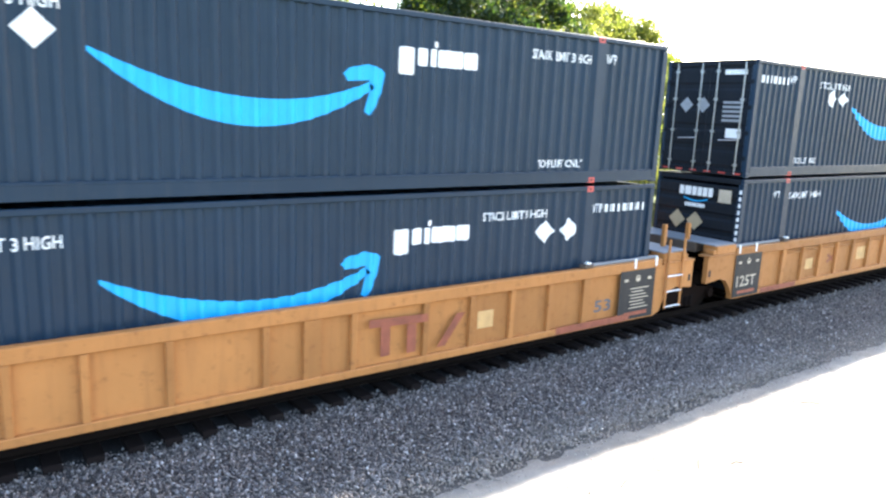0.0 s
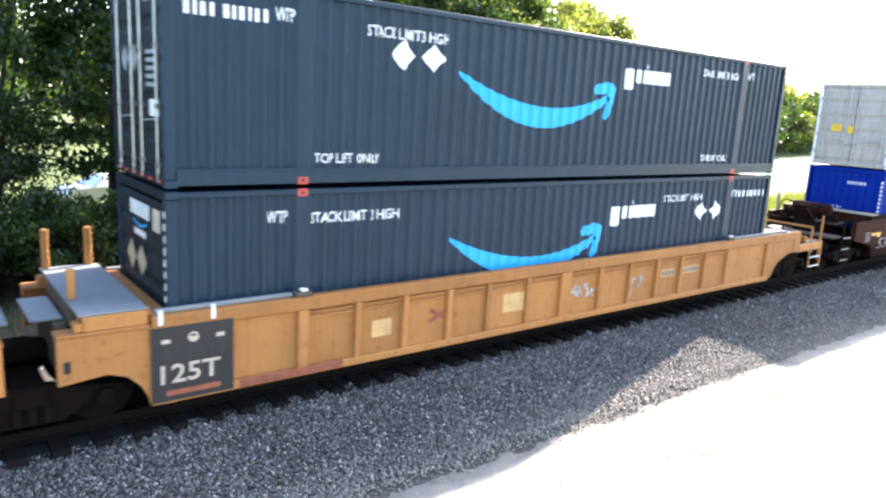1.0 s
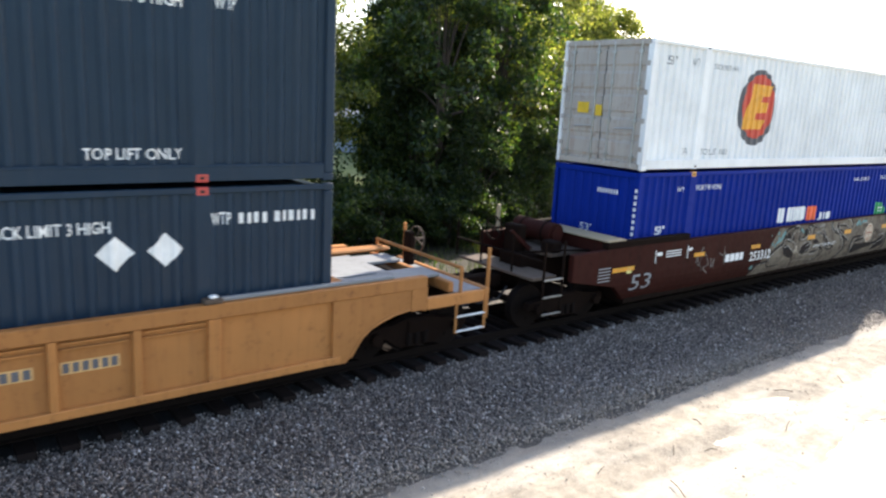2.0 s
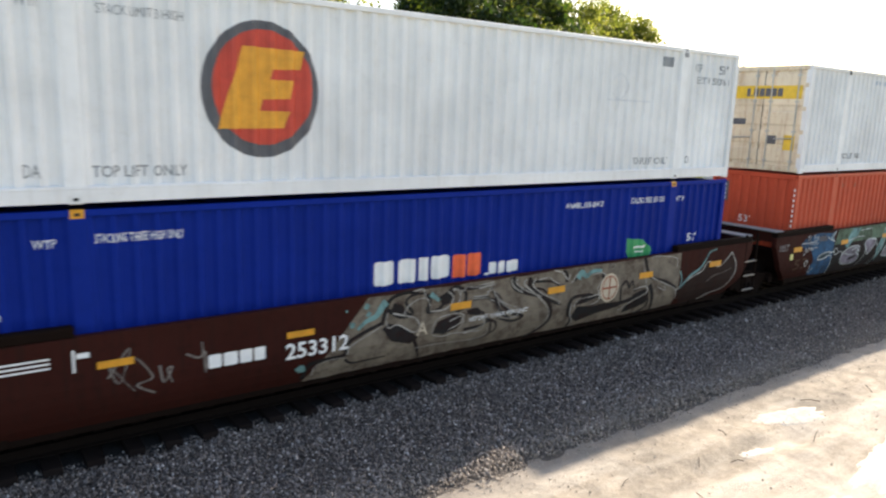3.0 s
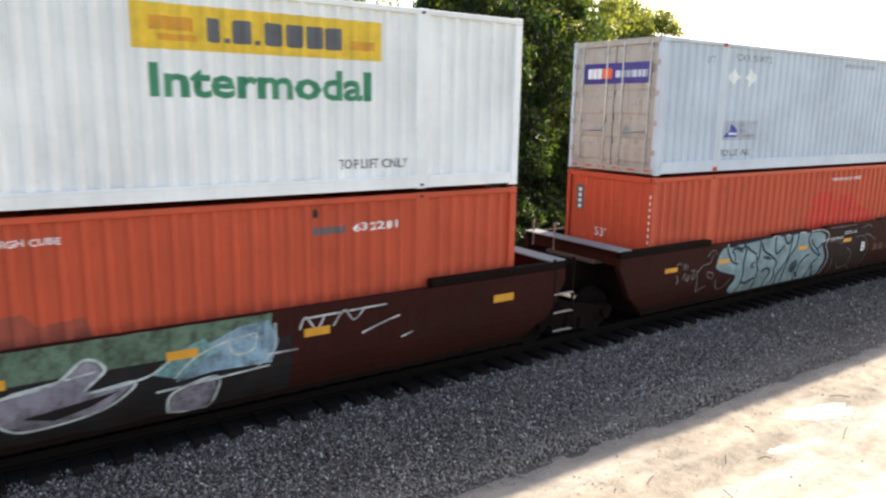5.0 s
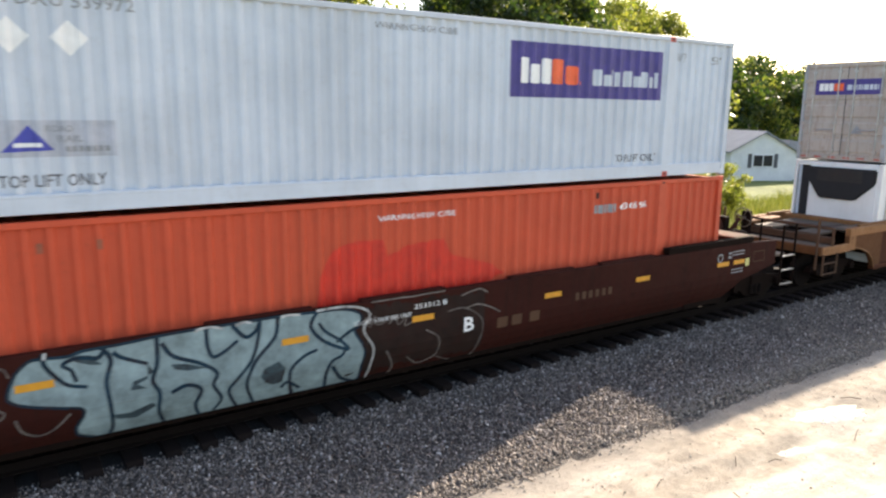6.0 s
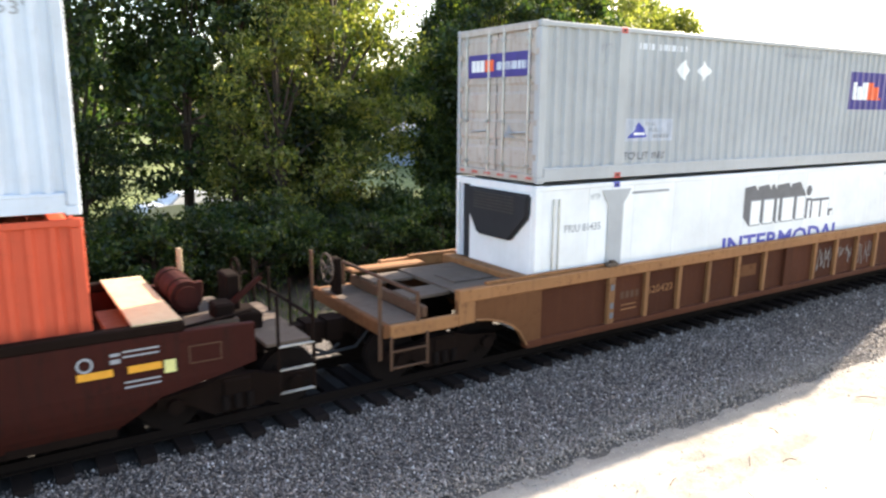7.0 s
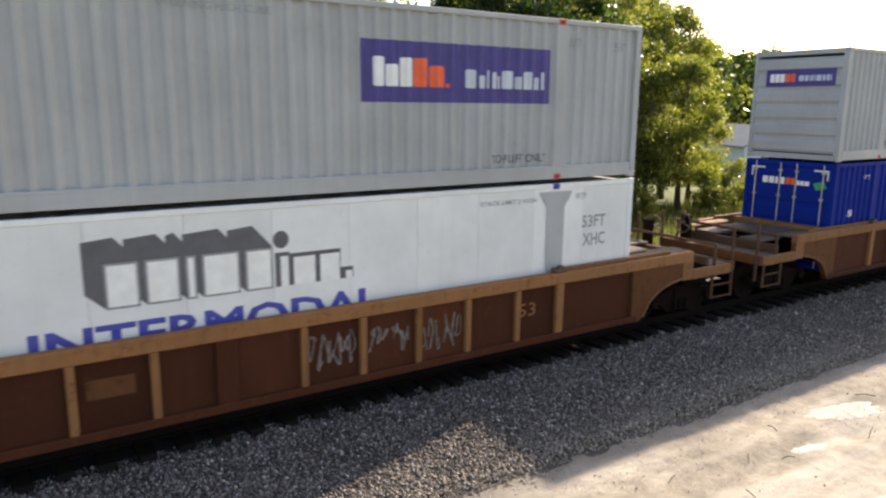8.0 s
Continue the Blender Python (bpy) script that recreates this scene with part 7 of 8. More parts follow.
    lines(car, [([(10.99, 1.41), (11.08, 1.53), (11.23, 1.44), (11.41, 1.52), (11.68, 1.51)], 0.14, 0.06),
                ([(14.41, 0.79), (14.71, 1.04), (15.13, 1.21), (15.33, 1.41), (15.46, 1.56), (15.72, 1.61)], 0.06, 0.04),
                ([(14.36, 1.21), (14.44, 1.01), (14.40, 0.83)], 0.05, 0.03)],
          "teal", 0.0092, "teal sprayed streak")
    patch(car, [(14.29, 0.76), (14.71, 0.99), (15.19, 1.13), (15.44, 1.33), (15.86, 1.17), (16.21, 1.34), (16.37, 1.48), (16.60, 1.18), (16.56, 0.89), (16.24, 0.59), (15.72, 0.50), (15.15, 0.33), (14.70, 0.33)], "soot", 0.0045, "sprayed fish-like shape")
    fish = [(14.29, 0.76), (14.71, 0.99), (15.19, 1.13), (15.44, 1.33), (15.86, 1.17), (16.21, 1.34), (16.37, 1.48), (16.60, 1.18), (16.56, 0.89), (16.24, 0.59), (15.72, 0.50), (15.15, 0.33), (14.70, 0.33)]
    lines(car, [(fish[:7], 0.04, 0.03), (fish[6:], 0.035, 0.03)], "edge", 0.0078, "pale outline of a sprayed fish-like shape")
    lines(car, [
                ([(15.42, 0.84), (15.73, 0.97), (16.08, 1.00), (16.43, 1.09)], 0.015, 0.012),
                ([(16.21, 1.32), (16.40, 1.47), (16.60, 1.15)], 0.030, 0.018)],
          "grey", 0.0075, "small sprayed scribble")


rg = random.Random(11)
silver_mural(car_c, rg)
green_mural(car_d, rg)
mint_mural(car_e, rg)
side_mark(car_c, words("LD LMT 115600 PER UNIT", 8.25, 9.65, 0.93, 1.01), mark_white, y=brown_y, lift=0.0115)
side_mark(car_c, words("A", 7.1, 7.32, 0.84, 1.08), cream_mark, y=brown_y, lift=0.0115)
side_mark(car_e, words("LD LMT 115600 PER UNIT", 6.75, 7.8, 1.31, 1.38), mark_white, y=brown_y, lift=0.0115)
side_mark(car_e, words("253312 B", 7.85, 8.5, 1.42, 1.50), mark_white, y=brown_y, lift=0.0115)
side_mark(car_d, words("125T", -1.0 + 0.1, -0.45, 1.28, 1.44), mark_grey, y=brown_y)
side_mark(car_d, words("53", -0.05, 0.6, 0.68, 0.98), brown_iron, y=brown_y)
for c, a, b, m in ((car_d, 13.7, 15.2, "soot"), (car_c, 2.2, 3.5, "grey")):
    scrawl(c, a, b, 0.7, 1.5, GRAF[m], rg, 4, 0.03, y=brown_y)
side_mark(car_c, ellipse(11.95, 1.11, 0.29, 0.31, 30), cream_mark, "round_emblem", lift=0.0125, label="round railroad badge with a cross", y=brown_y)
side_mark(car_c, merge([ellipse(11.95, 1.11, 0.24, 0.26, 30, 0.03), rects((11.93, 11.97, 0.87, 1.35), (11.73, 12.17, 1.09, 1.13))]), faded_red, "round_emblem", lift=0.0145, y=brown_y)
TRAIN += [car_a, car_b, car_c, car_d, car_e, car_f, car_g]

# ---- ground, track ----
def slab(name, x0, x1, y0, y1, z, material, nx, ny, rough, label, cat, zf=None):
    bm = bmesh.new()
    g = []
    for j in range(ny + 1):
        row = []
        for i in range(nx + 1):
            x, y = x0 + (x1 - x0) * i / nx, y0 + (y1 - y0) * j / ny
            h = noise.noise(Vector((x * 0.7, y * 0.7, 0))) * rough + noise.noise(Vector((x * 2.6, y * 2.6, 3))) * rough * 0.4
            row.append(bm.verts.new((x, y, z + h + (zf(x, y) if zf else 0))))
        g.append(row)
    for j in range(ny):
        for i in range(nx):
            f = bm.faces.new((g[j][i], g[j][i + 1], g[j + 1][i + 1], g[j + 1][i]))
            f.smooth = True
    return tagged(part(name, bm, material, None), label, cat, kind="structure")


bm = bmesh.new()
vs = [bm.verts.new(c) for c in ((-3000, -3000, -0.75), (3000, -3000, -0.75), (3000, 3000, -0.75), (-3000, 3000, -0.75))]
bm.faces.new(vs)
tagged(part("ground", bm, grass_mat, None), "wide sunlit grass field beyond the railway", "ground", kind="structure")
def dirt_relief(x, y):
    """Two shallow wheel ruts and a washed-out hollow in the dirt track."""
    w = 0.25 * noise.noise(Vector((x * 0.2, 0, 9)))
    ruts = -0.05 * (math.exp(-((y + 5.75 + w) / 0.22) ** 2) + math.exp(-((y + 7.5 + w) / 0.25) ** 2))
    hollow = -0.13 * math.exp(-((x - 11.15) / 0.75) ** 2 - ((y + 5.92) / 0.20) ** 2)
    lump = 0.08 * math.exp(-((x - 10.35) / 0.55) ** 2 - ((y + 5.48) / 0.2) ** 2) + 0.05 * math.exp(-((x - 9.4) / 0.5) ** 2 - ((y + 5.5) / 0.25) ** 2)
    fine = 0.018 * noise.noise(Vector((x * 2, y * 5, 1))) + 0.009 * noise.noise(Vector((x * 11, y * 11, 2)))
    return ruts + hollow + lump + fine


slab("dirt_road", -30, 60, -20, -3.75, -0.33, dirt_mat, 900, 170, 0.03, "pale sandy dirt track beside the ballast", "dirt road", dirt_relief)
mud_mat = ground_mat("dried_pale_mud", [(0.3, (0.52, 0.47, 0.39)), (0.52, (0.62, 0.57, 0.49)), (0.75, (0.70, 0.66, 0.58))], 5.0, 1.2, 0.02)


def mud_patch(cx, cy, rx, ry, turn, seed):
    """A smooth dried puddle lying in the dirt, thinning out to a ragged rim."""
    bm = bmesh.new()
    c, d = math.cos(radians(turn)), math.sin(radians(turn))
    rings, m = [], 72
    for k in range(1, 9):
        row = []
        for q in range(m):
            a = 2 * math.pi * q / m
            r = k / 8 * (1 + 0.34 * noise.noise(Vector((1.6 * math.cos(a), 1.6 * math.sin(a), seed))) + 0.22 * noise.noise(Vector((6 * math.cos(a), 6 * math.sin(a), seed))))
            u, v = rx * r * math.cos(a), ry * r * math.sin(a)
            x, y = cx + u * c - v * d, cy + u * d + v * c
            h = noise.noise(Vector((x * 0.7, y * 0.7, 0))) * 0.03 + noise.noise(Vector((x * 2.6, y * 2.6, 3))) * 0.012 + dirt_relief(x, y)
            row.append(bm.verts.new((x, y, -0.33 + h + (0.012 if k < 6 else 0.006 if k == 6 else 0.001 if k == 7 else -0.03))))
        rings.append(row)
    for a, b in zip(rings, rings[1:]):
        for q in range(m):
            bm.faces.new((a[q], b[q], b[(q + 1) % m], a[(q + 1) % m])).smooth = True
    bm.faces.new(rings[0])
    tagged(part("dried_mud", bm, mud_mat, None), "pale smooth patch of dried mud on the dirt track", "dried mud", "dried puddles", "structure")


mud_patch(11.75, -5.42, 0.95, 0.26, -12, 1.0)
mud_patch(9.95, -5.82, 0.40, 0.12, -8, 4.0)
mud_patch(11.6, -7.1, 1.5, 0.42, 8, 7.0)
mud_patch(8.6, -7.3, 1.1, 0.35, -4, 9.0)
slab("ballast_bed", -40, 130, -4.6, 4.2, -0.285, bed_mat, 420, 28, 0.03, "grey crushed-stone railway ballast bed", "ballast", lambda x, y: -0.24 * max(0, -y - 4.1) - 0.35 * max(0, y - 2.6))
# dark sheet standing in for the shade below the cars
slab("track_bed", -40, 130, -1.22, 1.22, -0.262, shade_bed, 300, 6, 0.02, "ballast between the rails, coloured dark for the shade under the train", "ballast")
for y in (-0.7525, 0.7525):
    prof = [(-0.07, -0.155), (0.07, -0.155), (0.07, -0.14), (0.012, -0.12), (0.012, -0.04), (0.036, -0.03), (0.036, 0.0), (-0.036, 0.0), (-0.036, -0.03), (-0.012, -0.04), (-0.012, -0.12), (-0.07, -0.14)]
    bm = bmesh.new()
    ends = [[bm.verts.new((x, y + a, b)) for a, b in prof] for x in (-40, 130)]
    for i in range(12):
        bm.faces.new((ends[0][i], ends[0][(i + 1) % 12], ends[1][(i + 1) % 12], ends[1][i]))
    bmesh.ops.recalc_face_normals(bm, faces=bm.faces[:])
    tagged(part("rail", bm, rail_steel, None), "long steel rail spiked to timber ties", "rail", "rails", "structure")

tie_rng = random.Random(3)
tie_meshes = []
for k in range(3):
    bm = boxes((-0.115, 0.115, -1.25, 1.25, -0.34, -0.16), bevel=0.012)
    for v in bm.verts:
        v.co += Vector((tie_rng.uniform(-1, 1), tie_rng.uniform(-2, 2), tie_rng.uniform(-0.5, 0.5))) * 0.008
    me = bpy.data.meshes.new("railroad_tie")
    bm.to_mesh(me)
    bm.free()
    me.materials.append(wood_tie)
    tie_meshes.append(me)
for k in range(180):
    t = new("railroad_tie", tie_meshes[k % 3])
    t.location = (-12 + k * 0.52 + tie_rng.uniform(-0.02, 0.02), tie_rng.uniform(-0.04, 0.04), tie_rng.uniform(-0.01, 0.006))
    t.rotation_euler = (0, 0, radians(tie_rng.uniform(-1.2, 1.2)))
    tagged(t, "dark weathered timber tie bedded in ballast", "railroad tie", "ties under the rails")


# ---- loose stone, grass ----
def raw_mesh(name, verts, faces, material):
    """A mesh from numpy arrays; faces: n x 3 or n x 4."""
    me = bpy.data.meshes.new(name)
    k = faces.shape[1]
    me.vertices.add(len(verts))
    me.vertices.foreach_set("co", verts.astype(np.float32).ravel())
    me.loops.add(faces.size)
    me.loops.foreach_set("vertex_index", faces.astype(np.int32).ravel())
    me.polygons.add(len(faces))
    me.polygons.foreach_set("loop_start", np.arange(0, faces.size, k, dtype=np.int32))
    me.update(calc_edges=True)
    me.materials.append(material)
    return me


OCT_V = np.array([(1, 0, 0), (-1, 0, 0), (0, 1, 0), (0, -1, 0), (0, 0, 1), (0, 0, -1)], float)
OCT_F = np.array([(0, 2, 4), (2, 1, 4), (1, 3, 4), (3, 0, 4), (2, 0, 5), (1, 2, 5), (3, 1, 5), (0, 3, 5)])


def stones(x, y, z, size, gen):
    n = len(x)
    v = OCT_V[None] + gen.normal(0, 0.28, (n, 6, 3))
    v *= (size[:, None] * gen.uniform(0.6, 1.25, (n, 3)))[:, None, :]
    a = gen.uniform(0, 6.283, n)
    c, s = np.cos(a), np.sin(a)
    vx = v[..., 0] * c[:, None] - v[..., 1] * s[:, None]
    vy = v[..., 0] * s[:, None] + v[..., 1] * c[:, None]
    tilt = gen.uniform(-0.7, 0.7, n)
    vz = v[..., 2] + vx * tilt[:, None] * 0.5
    out = np.stack([vx + x[:, None], vy + y[:, None], vz + z[:, None]], -1).reshape(-1, 3)
    faces = (OCT_F[None] + 6 * np.arange(n)[:, None, None]).reshape(-1, 3)
    return out, faces


gen = np.random.default_rng(7)
xs = np.concatenate([gen.uniform(-2, 15, 70000), gen.uniform(15, 40, 30000)])
ys = gen.uniform(-5.0, -1.0, len(xs))
brink = np.array([noise.noise(Vector((a * 0.9, 3.0, 1))) * 0.16 + noise.noise(Vector((a * 3.1, 8.0, 1))) * 0.07 for a in xs])
keep = gen.random(len(ys)) < np.clip((ys + 4.52 + brink) / 0.5, 0.002, 1) ** 1.3
xs, ys = xs[keep], ys[keep]
ix, iy = gen.uniform(-2, 40, 6000), gen.uniform(1.2, 3.0, 6000)
xs, ys = np.concatenate([xs, ix]), np.concatenate([ys, iy])
zs = np.array([-0.27 + noise.noise(Vector((a * 0.7, b * 0.7, 0))) * 0.03 - min(0.062, 0.24 * max(0, -b - 4.1)) for a, b in zip(xs, ys)])
zs += gen.uniform(-0.012, 0.022, len(xs))
sv, sf = stones(xs, ys, zs, gen.uniform(0.010, 0.030, len(xs)) * np.clip(1.0 + 0.7 * (ys + 4.0), 0.6, 1.0), gen)
tagged(new("ballast_stones", raw_mesh("ballast_stones", sv, sf, stone_mat)), "loose grey crushed stones on the ballast bed", "ballast stones", kind="stuff")
xs, ys = gen.uniform(0, 26, 1700), -4.1 - np.abs(gen.normal(0, 1.3, 1700))
zs = np.array([-0.325 + noise.noise(Vector((a * 0.7, b * 0.7, 0))) * 0.035 for a, b in zip(xs, ys)])
sv, sf = stones(xs, ys, zs, gen.uniform(0.004, 0.016, len(xs)), gen)
pebble_mat = island_mat("pale_pebbles", [(0.0, (0.34, 0.29, 0.23)), (0.6, (0.46, 0.41, 0.34)), (1.0, (0.58, 0.54, 0.47))])
tagged(new("pebbles", raw_mesh("pebbles", sv, sf, pebble_mat)), "small pale pebbles strewn over sandy dirt", "pebbles", kind="stuff")

for k, (x, y, a, l) in enumerate(((11.2, -6.1, 20, 0.5), (12.6, -5.3, 140, 0.35), (13.6, -3.2, 10, 0.35), (7.9, -6.3, 60, 0.45), (8.8, -5.6, 35, 0.3), (9.3, -5.9, 160, 0.22), (10.0, -5.2, 75, 0.2), (12.9, -6.9, 150, 0.7), (7.4, -5.4, 20, 0.25), (14.2, -5.6, 40, 0.4))):
    dx, dy = l / 2 * math.cos(radians(a)), l / 2 * math.sin(radians(a))
    zt_ = -0.30 if y < -4.4 else -0.22
    tw = part("twig", rods([((x - dx, y - dy, zt_), (x + 0.03, y + 0.02, zt_ + 0.012)), ((x + 0.03, y + 0.02, zt_ + 0.012), (x + dx, y + dy, zt_))], 0.006, 6), bark_mat, None)
    tagged(tw, "dry brown twig lying on the ground", "twig", "twigs on the ground")


def blades(n, x0, x1, y0, y1, h0, h1, material, name, label, cat, seed, zf):
    g = np.random.default_rng(seed)
    x, y = g.uniform(x0, x1, n), g.uniform(y0, y1, n)
    h = g.uniform(h0, h1, n) * (0.6 + 0.8 * np.array([abs(noise.noise(Vector((a * 0.4, b * 0.4, 5)))) for a, b in zip(x, y)]))
    a = g.uniform(0, 6.283, n)
    w = g.uniform(0.012, 0.03, n)
    lean = g.normal(0, 0.3, (n, 2)) * h[:, None]
    z = np.array([zf(b) for b in y])
    p0 = np.stack([x - w * np.cos(a), y - w * np.sin(a), z], -1)
    p1 = np.stack([x + w * np.cos(a), y + w * np.sin(a), z], -1)
    p2 = np.stack([x + lean[:, 0], y + lean[:, 1], z + h], -1)
    v = np.stack([p0, p1, p2], 1).reshape(-1, 3)
    f = np.arange(3 * n).reshape(-1, 3)
    return tagged(new(name, raw_mesh(name, v, f, material)), label, cat, kind="stuff")


blades(26000, 16, 62, 4.4, 15, 0.35, 1.0, weed_mat, "tall_grass", "tall sunlit yellow-green weeds and grass beside the track", "tall grass", 3, lambda y: -0.78)
# blades take the dark leaf colour to carry the shade under the trees
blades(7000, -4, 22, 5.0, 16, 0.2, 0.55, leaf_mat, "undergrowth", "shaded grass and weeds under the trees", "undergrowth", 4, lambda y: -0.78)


# floor sheet whose dark colour carries the shade under the trees
slab("woodland_floor", -14, 24.5, 3.6, 19, -0.735, litter_mat, 60, 26, 0.015, "leaf litter and bare soil, coloured dark for the shade under the trees", "woodland floor")


# ---- trees ----
def limb(bm, pts, r0, r1, n=7):
    rings = []
    for i, p in enumerate(pts):
        t = (pts[min(i + 1, len(pts) - 1)] - pts[max(0, i - 1)]).normalized()
        q = t.to_track_quat('Z', 'Y').to_matrix()
        r = r0 + (r1 - r0) * i / (len(pts) - 1)
        rings.append([bm.verts.new(p + q @ Vector((r * math.cos(2 * math.pi * k / n), r * math.sin(2 * math.pi * k / n), 0))) for k in range(n)])
    for a, b in zip(rings, rings[1:]):
        for k in range(n):
            bm.faces.new((a[k], a[(k + 1) % n], b[(k + 1) % n], b[k]))


def tree(seed, high, spread, low, clumps, per, leaf, foliage, name, label, cat, lean=0.0):
    """A tapered trunk with limbs, and a crown of leaf clumps round the limbs' ends. Stands at the origin."""
    rn = random.Random(seed)
    g = np.random.default_rng(seed)
    root = new(name)
    tagged(root, label, cat, "trees by the railway")
    bm = bmesh.new()
    r0 = 0.018 * high + 0.05
    trunk = [Vector((lean * u * high + 0.12 * math.sin(3 * u + seed), 0.12 * math.cos(2.3 * u + seed), -0.15 + u * high * 0.8)) for u in (0, 0.15, 0.35, 0.55, 0.75, 1)]
    limb(bm, trunk, r0, r0 * 0.25)
    centres = []
    for k in range(clumps):
        u = rn.random() ** 0.8
        a = rn.uniform(0, 2 * math.pi)
        zz = low + (high - low) * u
        prof = (math.sin(math.pi * min(1, 0.18 + 0.78 * u)) ** 0.7) * spread
        rr = prof * (rn.uniform(0.3, 1.0) ** 0.6) * rn.uniform(0.8, 1.15)
        centres.append(Vector((lean * zz + rr * math.cos(a), rr * math.sin(a), zz + rn.uniform(-0.3, 0.3))))
    for c in centres[::4]:
        s = trunk[1].lerp(trunk[4], rn.uniform(0.15, 1))
        s.z = min(s.z, c.z - 0.2)
        mid = s.lerp(c, 0.5) + Vector((0, 0, 0.25))
        limb(bm, [s, mid, c], r0 * 0.3, 0.012, 5)
    part("trunk", bm, bark_mat, root)
    cen = np.array([tuple(c) for c in centres])
    n = clumps * per
    idx = np.repeat(np.arange(clumps), per)
    cr = g.uniform(0.42, 1.05, clumps)[idx] * (spread / 3.0) ** 0.5
    d = g.normal(0, 1, (n, 3))
    d /= np.linalg.norm(d, axis=1)[:, None]
    p = cen[idx] + d * (cr * g.random(n) ** 0.45)[:, None] * np.array([1, 1, 0.72])
    a = g.normal(0, 1, (n, 3))
    a[:, 2] -= 0.4
    a /= np.linalg.norm(a, axis=1)[:, None]
    b = np.cross(a, g.normal(0, 1, (n, 3)))
    b /= np.linalg.norm(b, axis=1)[:, None]
    s = g.uniform(0.6, 1.25, n)[:, None] * leaf
    v = np.stack([p - a * s, p + b * s * 0.45, p + a * s, p - b * s * 0.45], 1).reshape(-1, 3)
    f = np.arange(4 * n).reshape(-1, 4)
    crown = new("crown", raw_mesh("crown", v, f, foliage))
    crown.parent = root
    return root


def put(proto, x, y, s=1.0, turn=0.0, z=-0.75, label=""):
    t = copy_thing(proto, Matrix.Translation((x, y, z)) @ Matrix.Rotation(radians(turn), 4, 'Z') @ Matrix.Diagonal((s, s, s, 1)))
    if label:
        t["label"] = label
    return t


dark = "tall broadleaf tree with dense dark-green backlit crown"
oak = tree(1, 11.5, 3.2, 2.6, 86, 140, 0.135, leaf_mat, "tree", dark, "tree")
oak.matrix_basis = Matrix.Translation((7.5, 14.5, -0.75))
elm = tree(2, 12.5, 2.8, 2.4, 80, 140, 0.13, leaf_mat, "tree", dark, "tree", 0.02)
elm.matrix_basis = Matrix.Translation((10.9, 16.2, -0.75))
maple = tree(3, 10.5, 3.0, 1.2, 100, 170, 0.105, light_leaf, "tree", "broadleaf tree with sunlit yellow-green leaves", "tree")
maple.matrix_basis = Matrix.Translation((18.6, 14.6, -0.75))
young = tree(4, 7.6, 2.1, 1.7, 64, 250, 0.088, light_leaf, "tree", "young tree with loose glossy sunlit leaves", "tree")
young.matrix_basis = Matrix.Translation((29.6, 12.6, -0.75))
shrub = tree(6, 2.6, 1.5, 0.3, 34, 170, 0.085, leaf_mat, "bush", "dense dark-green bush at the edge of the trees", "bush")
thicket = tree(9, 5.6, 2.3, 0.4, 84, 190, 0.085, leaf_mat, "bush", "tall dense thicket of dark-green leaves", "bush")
thicket.matrix_basis = Matrix.Translation((10.4, 13.0, -0.75))
shrub.matrix_basis = Matrix.Translation((9.4, 11.8, -0.75))
shrub_lit = tree(8, 2.4, 1.5, 0.3, 34, 190, 0.075, light_leaf, "bush", "sunlit yellow-green bush in tall grass", "bush")
shrub_lit.matrix_basis = Matrix.Translation((33.2, 12.0, -0.75))
for x, y, s, a in ((6.1, 15.3, 0.95, 80), (2.6, 15.0, 1.0, 150), (-1.2, 14.2, 0.9, 220), (-4.5, 15.5, 1.0, 20), (18.2, 15.8, 0.88, 200), (24.0, 16.5, 0.95, 300)):
    put(oak, x, y, s, a)
for x, y, s, a in ((0.8, 17.5, 0.9, 60), (13.2, 19.5, 0.8, 300), (20.8, 18.0, 0.9, 120), (16.8, 14.2, 0.8, 240)):
    put(elm, x, y, s, a)
for x, y, s, a in ((22.4, 13.8, 1.0, 100), (11.0, 13.6, 1.18, 240), (8.6, 12.6, 0.92, 60), (26.3, 15.0, 0.92, 200), (31.0, 17.0, 1.0, 10), (28.4, 16.4, 1.05, 150), (33.0, 19.0, 1.1, 80), (34.2, 17.6, 1.05, 300)):
    put(maple, x, y, s, a)
for x, y, s, a in ((27.6, 13.2, 0.95, 130), (33.5, 15.0, 0.8, 250)):
    put(young, x, y, s, a)
for x, y, s, a in ((5.0, 12.6, 0.62, 0), (3.4, 12.4, 0.7, 40), (7.0, 12.2, 0.8, 100), (8.6, 11.9, 0.9, 210), (12.0, 11.4, 0.9, 20), (15.5, 11.5, 0.8, 310), (20.0, 11.3, 0.9, 120)):
    put(shrub, x, y, s, a)
low_rng = random.Random(21)
for k in range(15):
    for y in (9.4, 11.0):
        put(shrub, -6.5 + 1.75 * k + low_rng.uniform(-0.5, 0.5) + 0.1 * y, y + low_rng.uniform(-0.5, 0.6), low_rng.uniform(0.65, 1.0), low_rng.uniform(0, 360), label="dark-green bush in the shade of tall trees")
for x, y, s, a in ((16.9, 11.4, 0.92, 33), (20.4, 11.8, 0.95, 140)):
    put(oak, x, y, s, a)
for x, y, s, a in ((18.4, 10.6, 0.85, 75), (21.6, 10.9, 0.8, 190)):
    put(thicket, x, y, s, a)
for x, y, s, a in ((2.3, 13.3, 0.85, 10), (0.2, 13.2, 0.9, 90), (-2.2, 13.0, 0.95, 30), (-5.0, 13.4, 1.0, 70), (16.8, 12.6, 1.05, 50), (17.4, 13.2, 1.0, 140), (19.9, 12.8, 0.9, 10), (22.6, 13.0, 0.95, 290), (9.2, 16.8, 1.0, 15), (20.6, 17.4, 1.1, 160)):
    put(thicket, x, y, s, a)
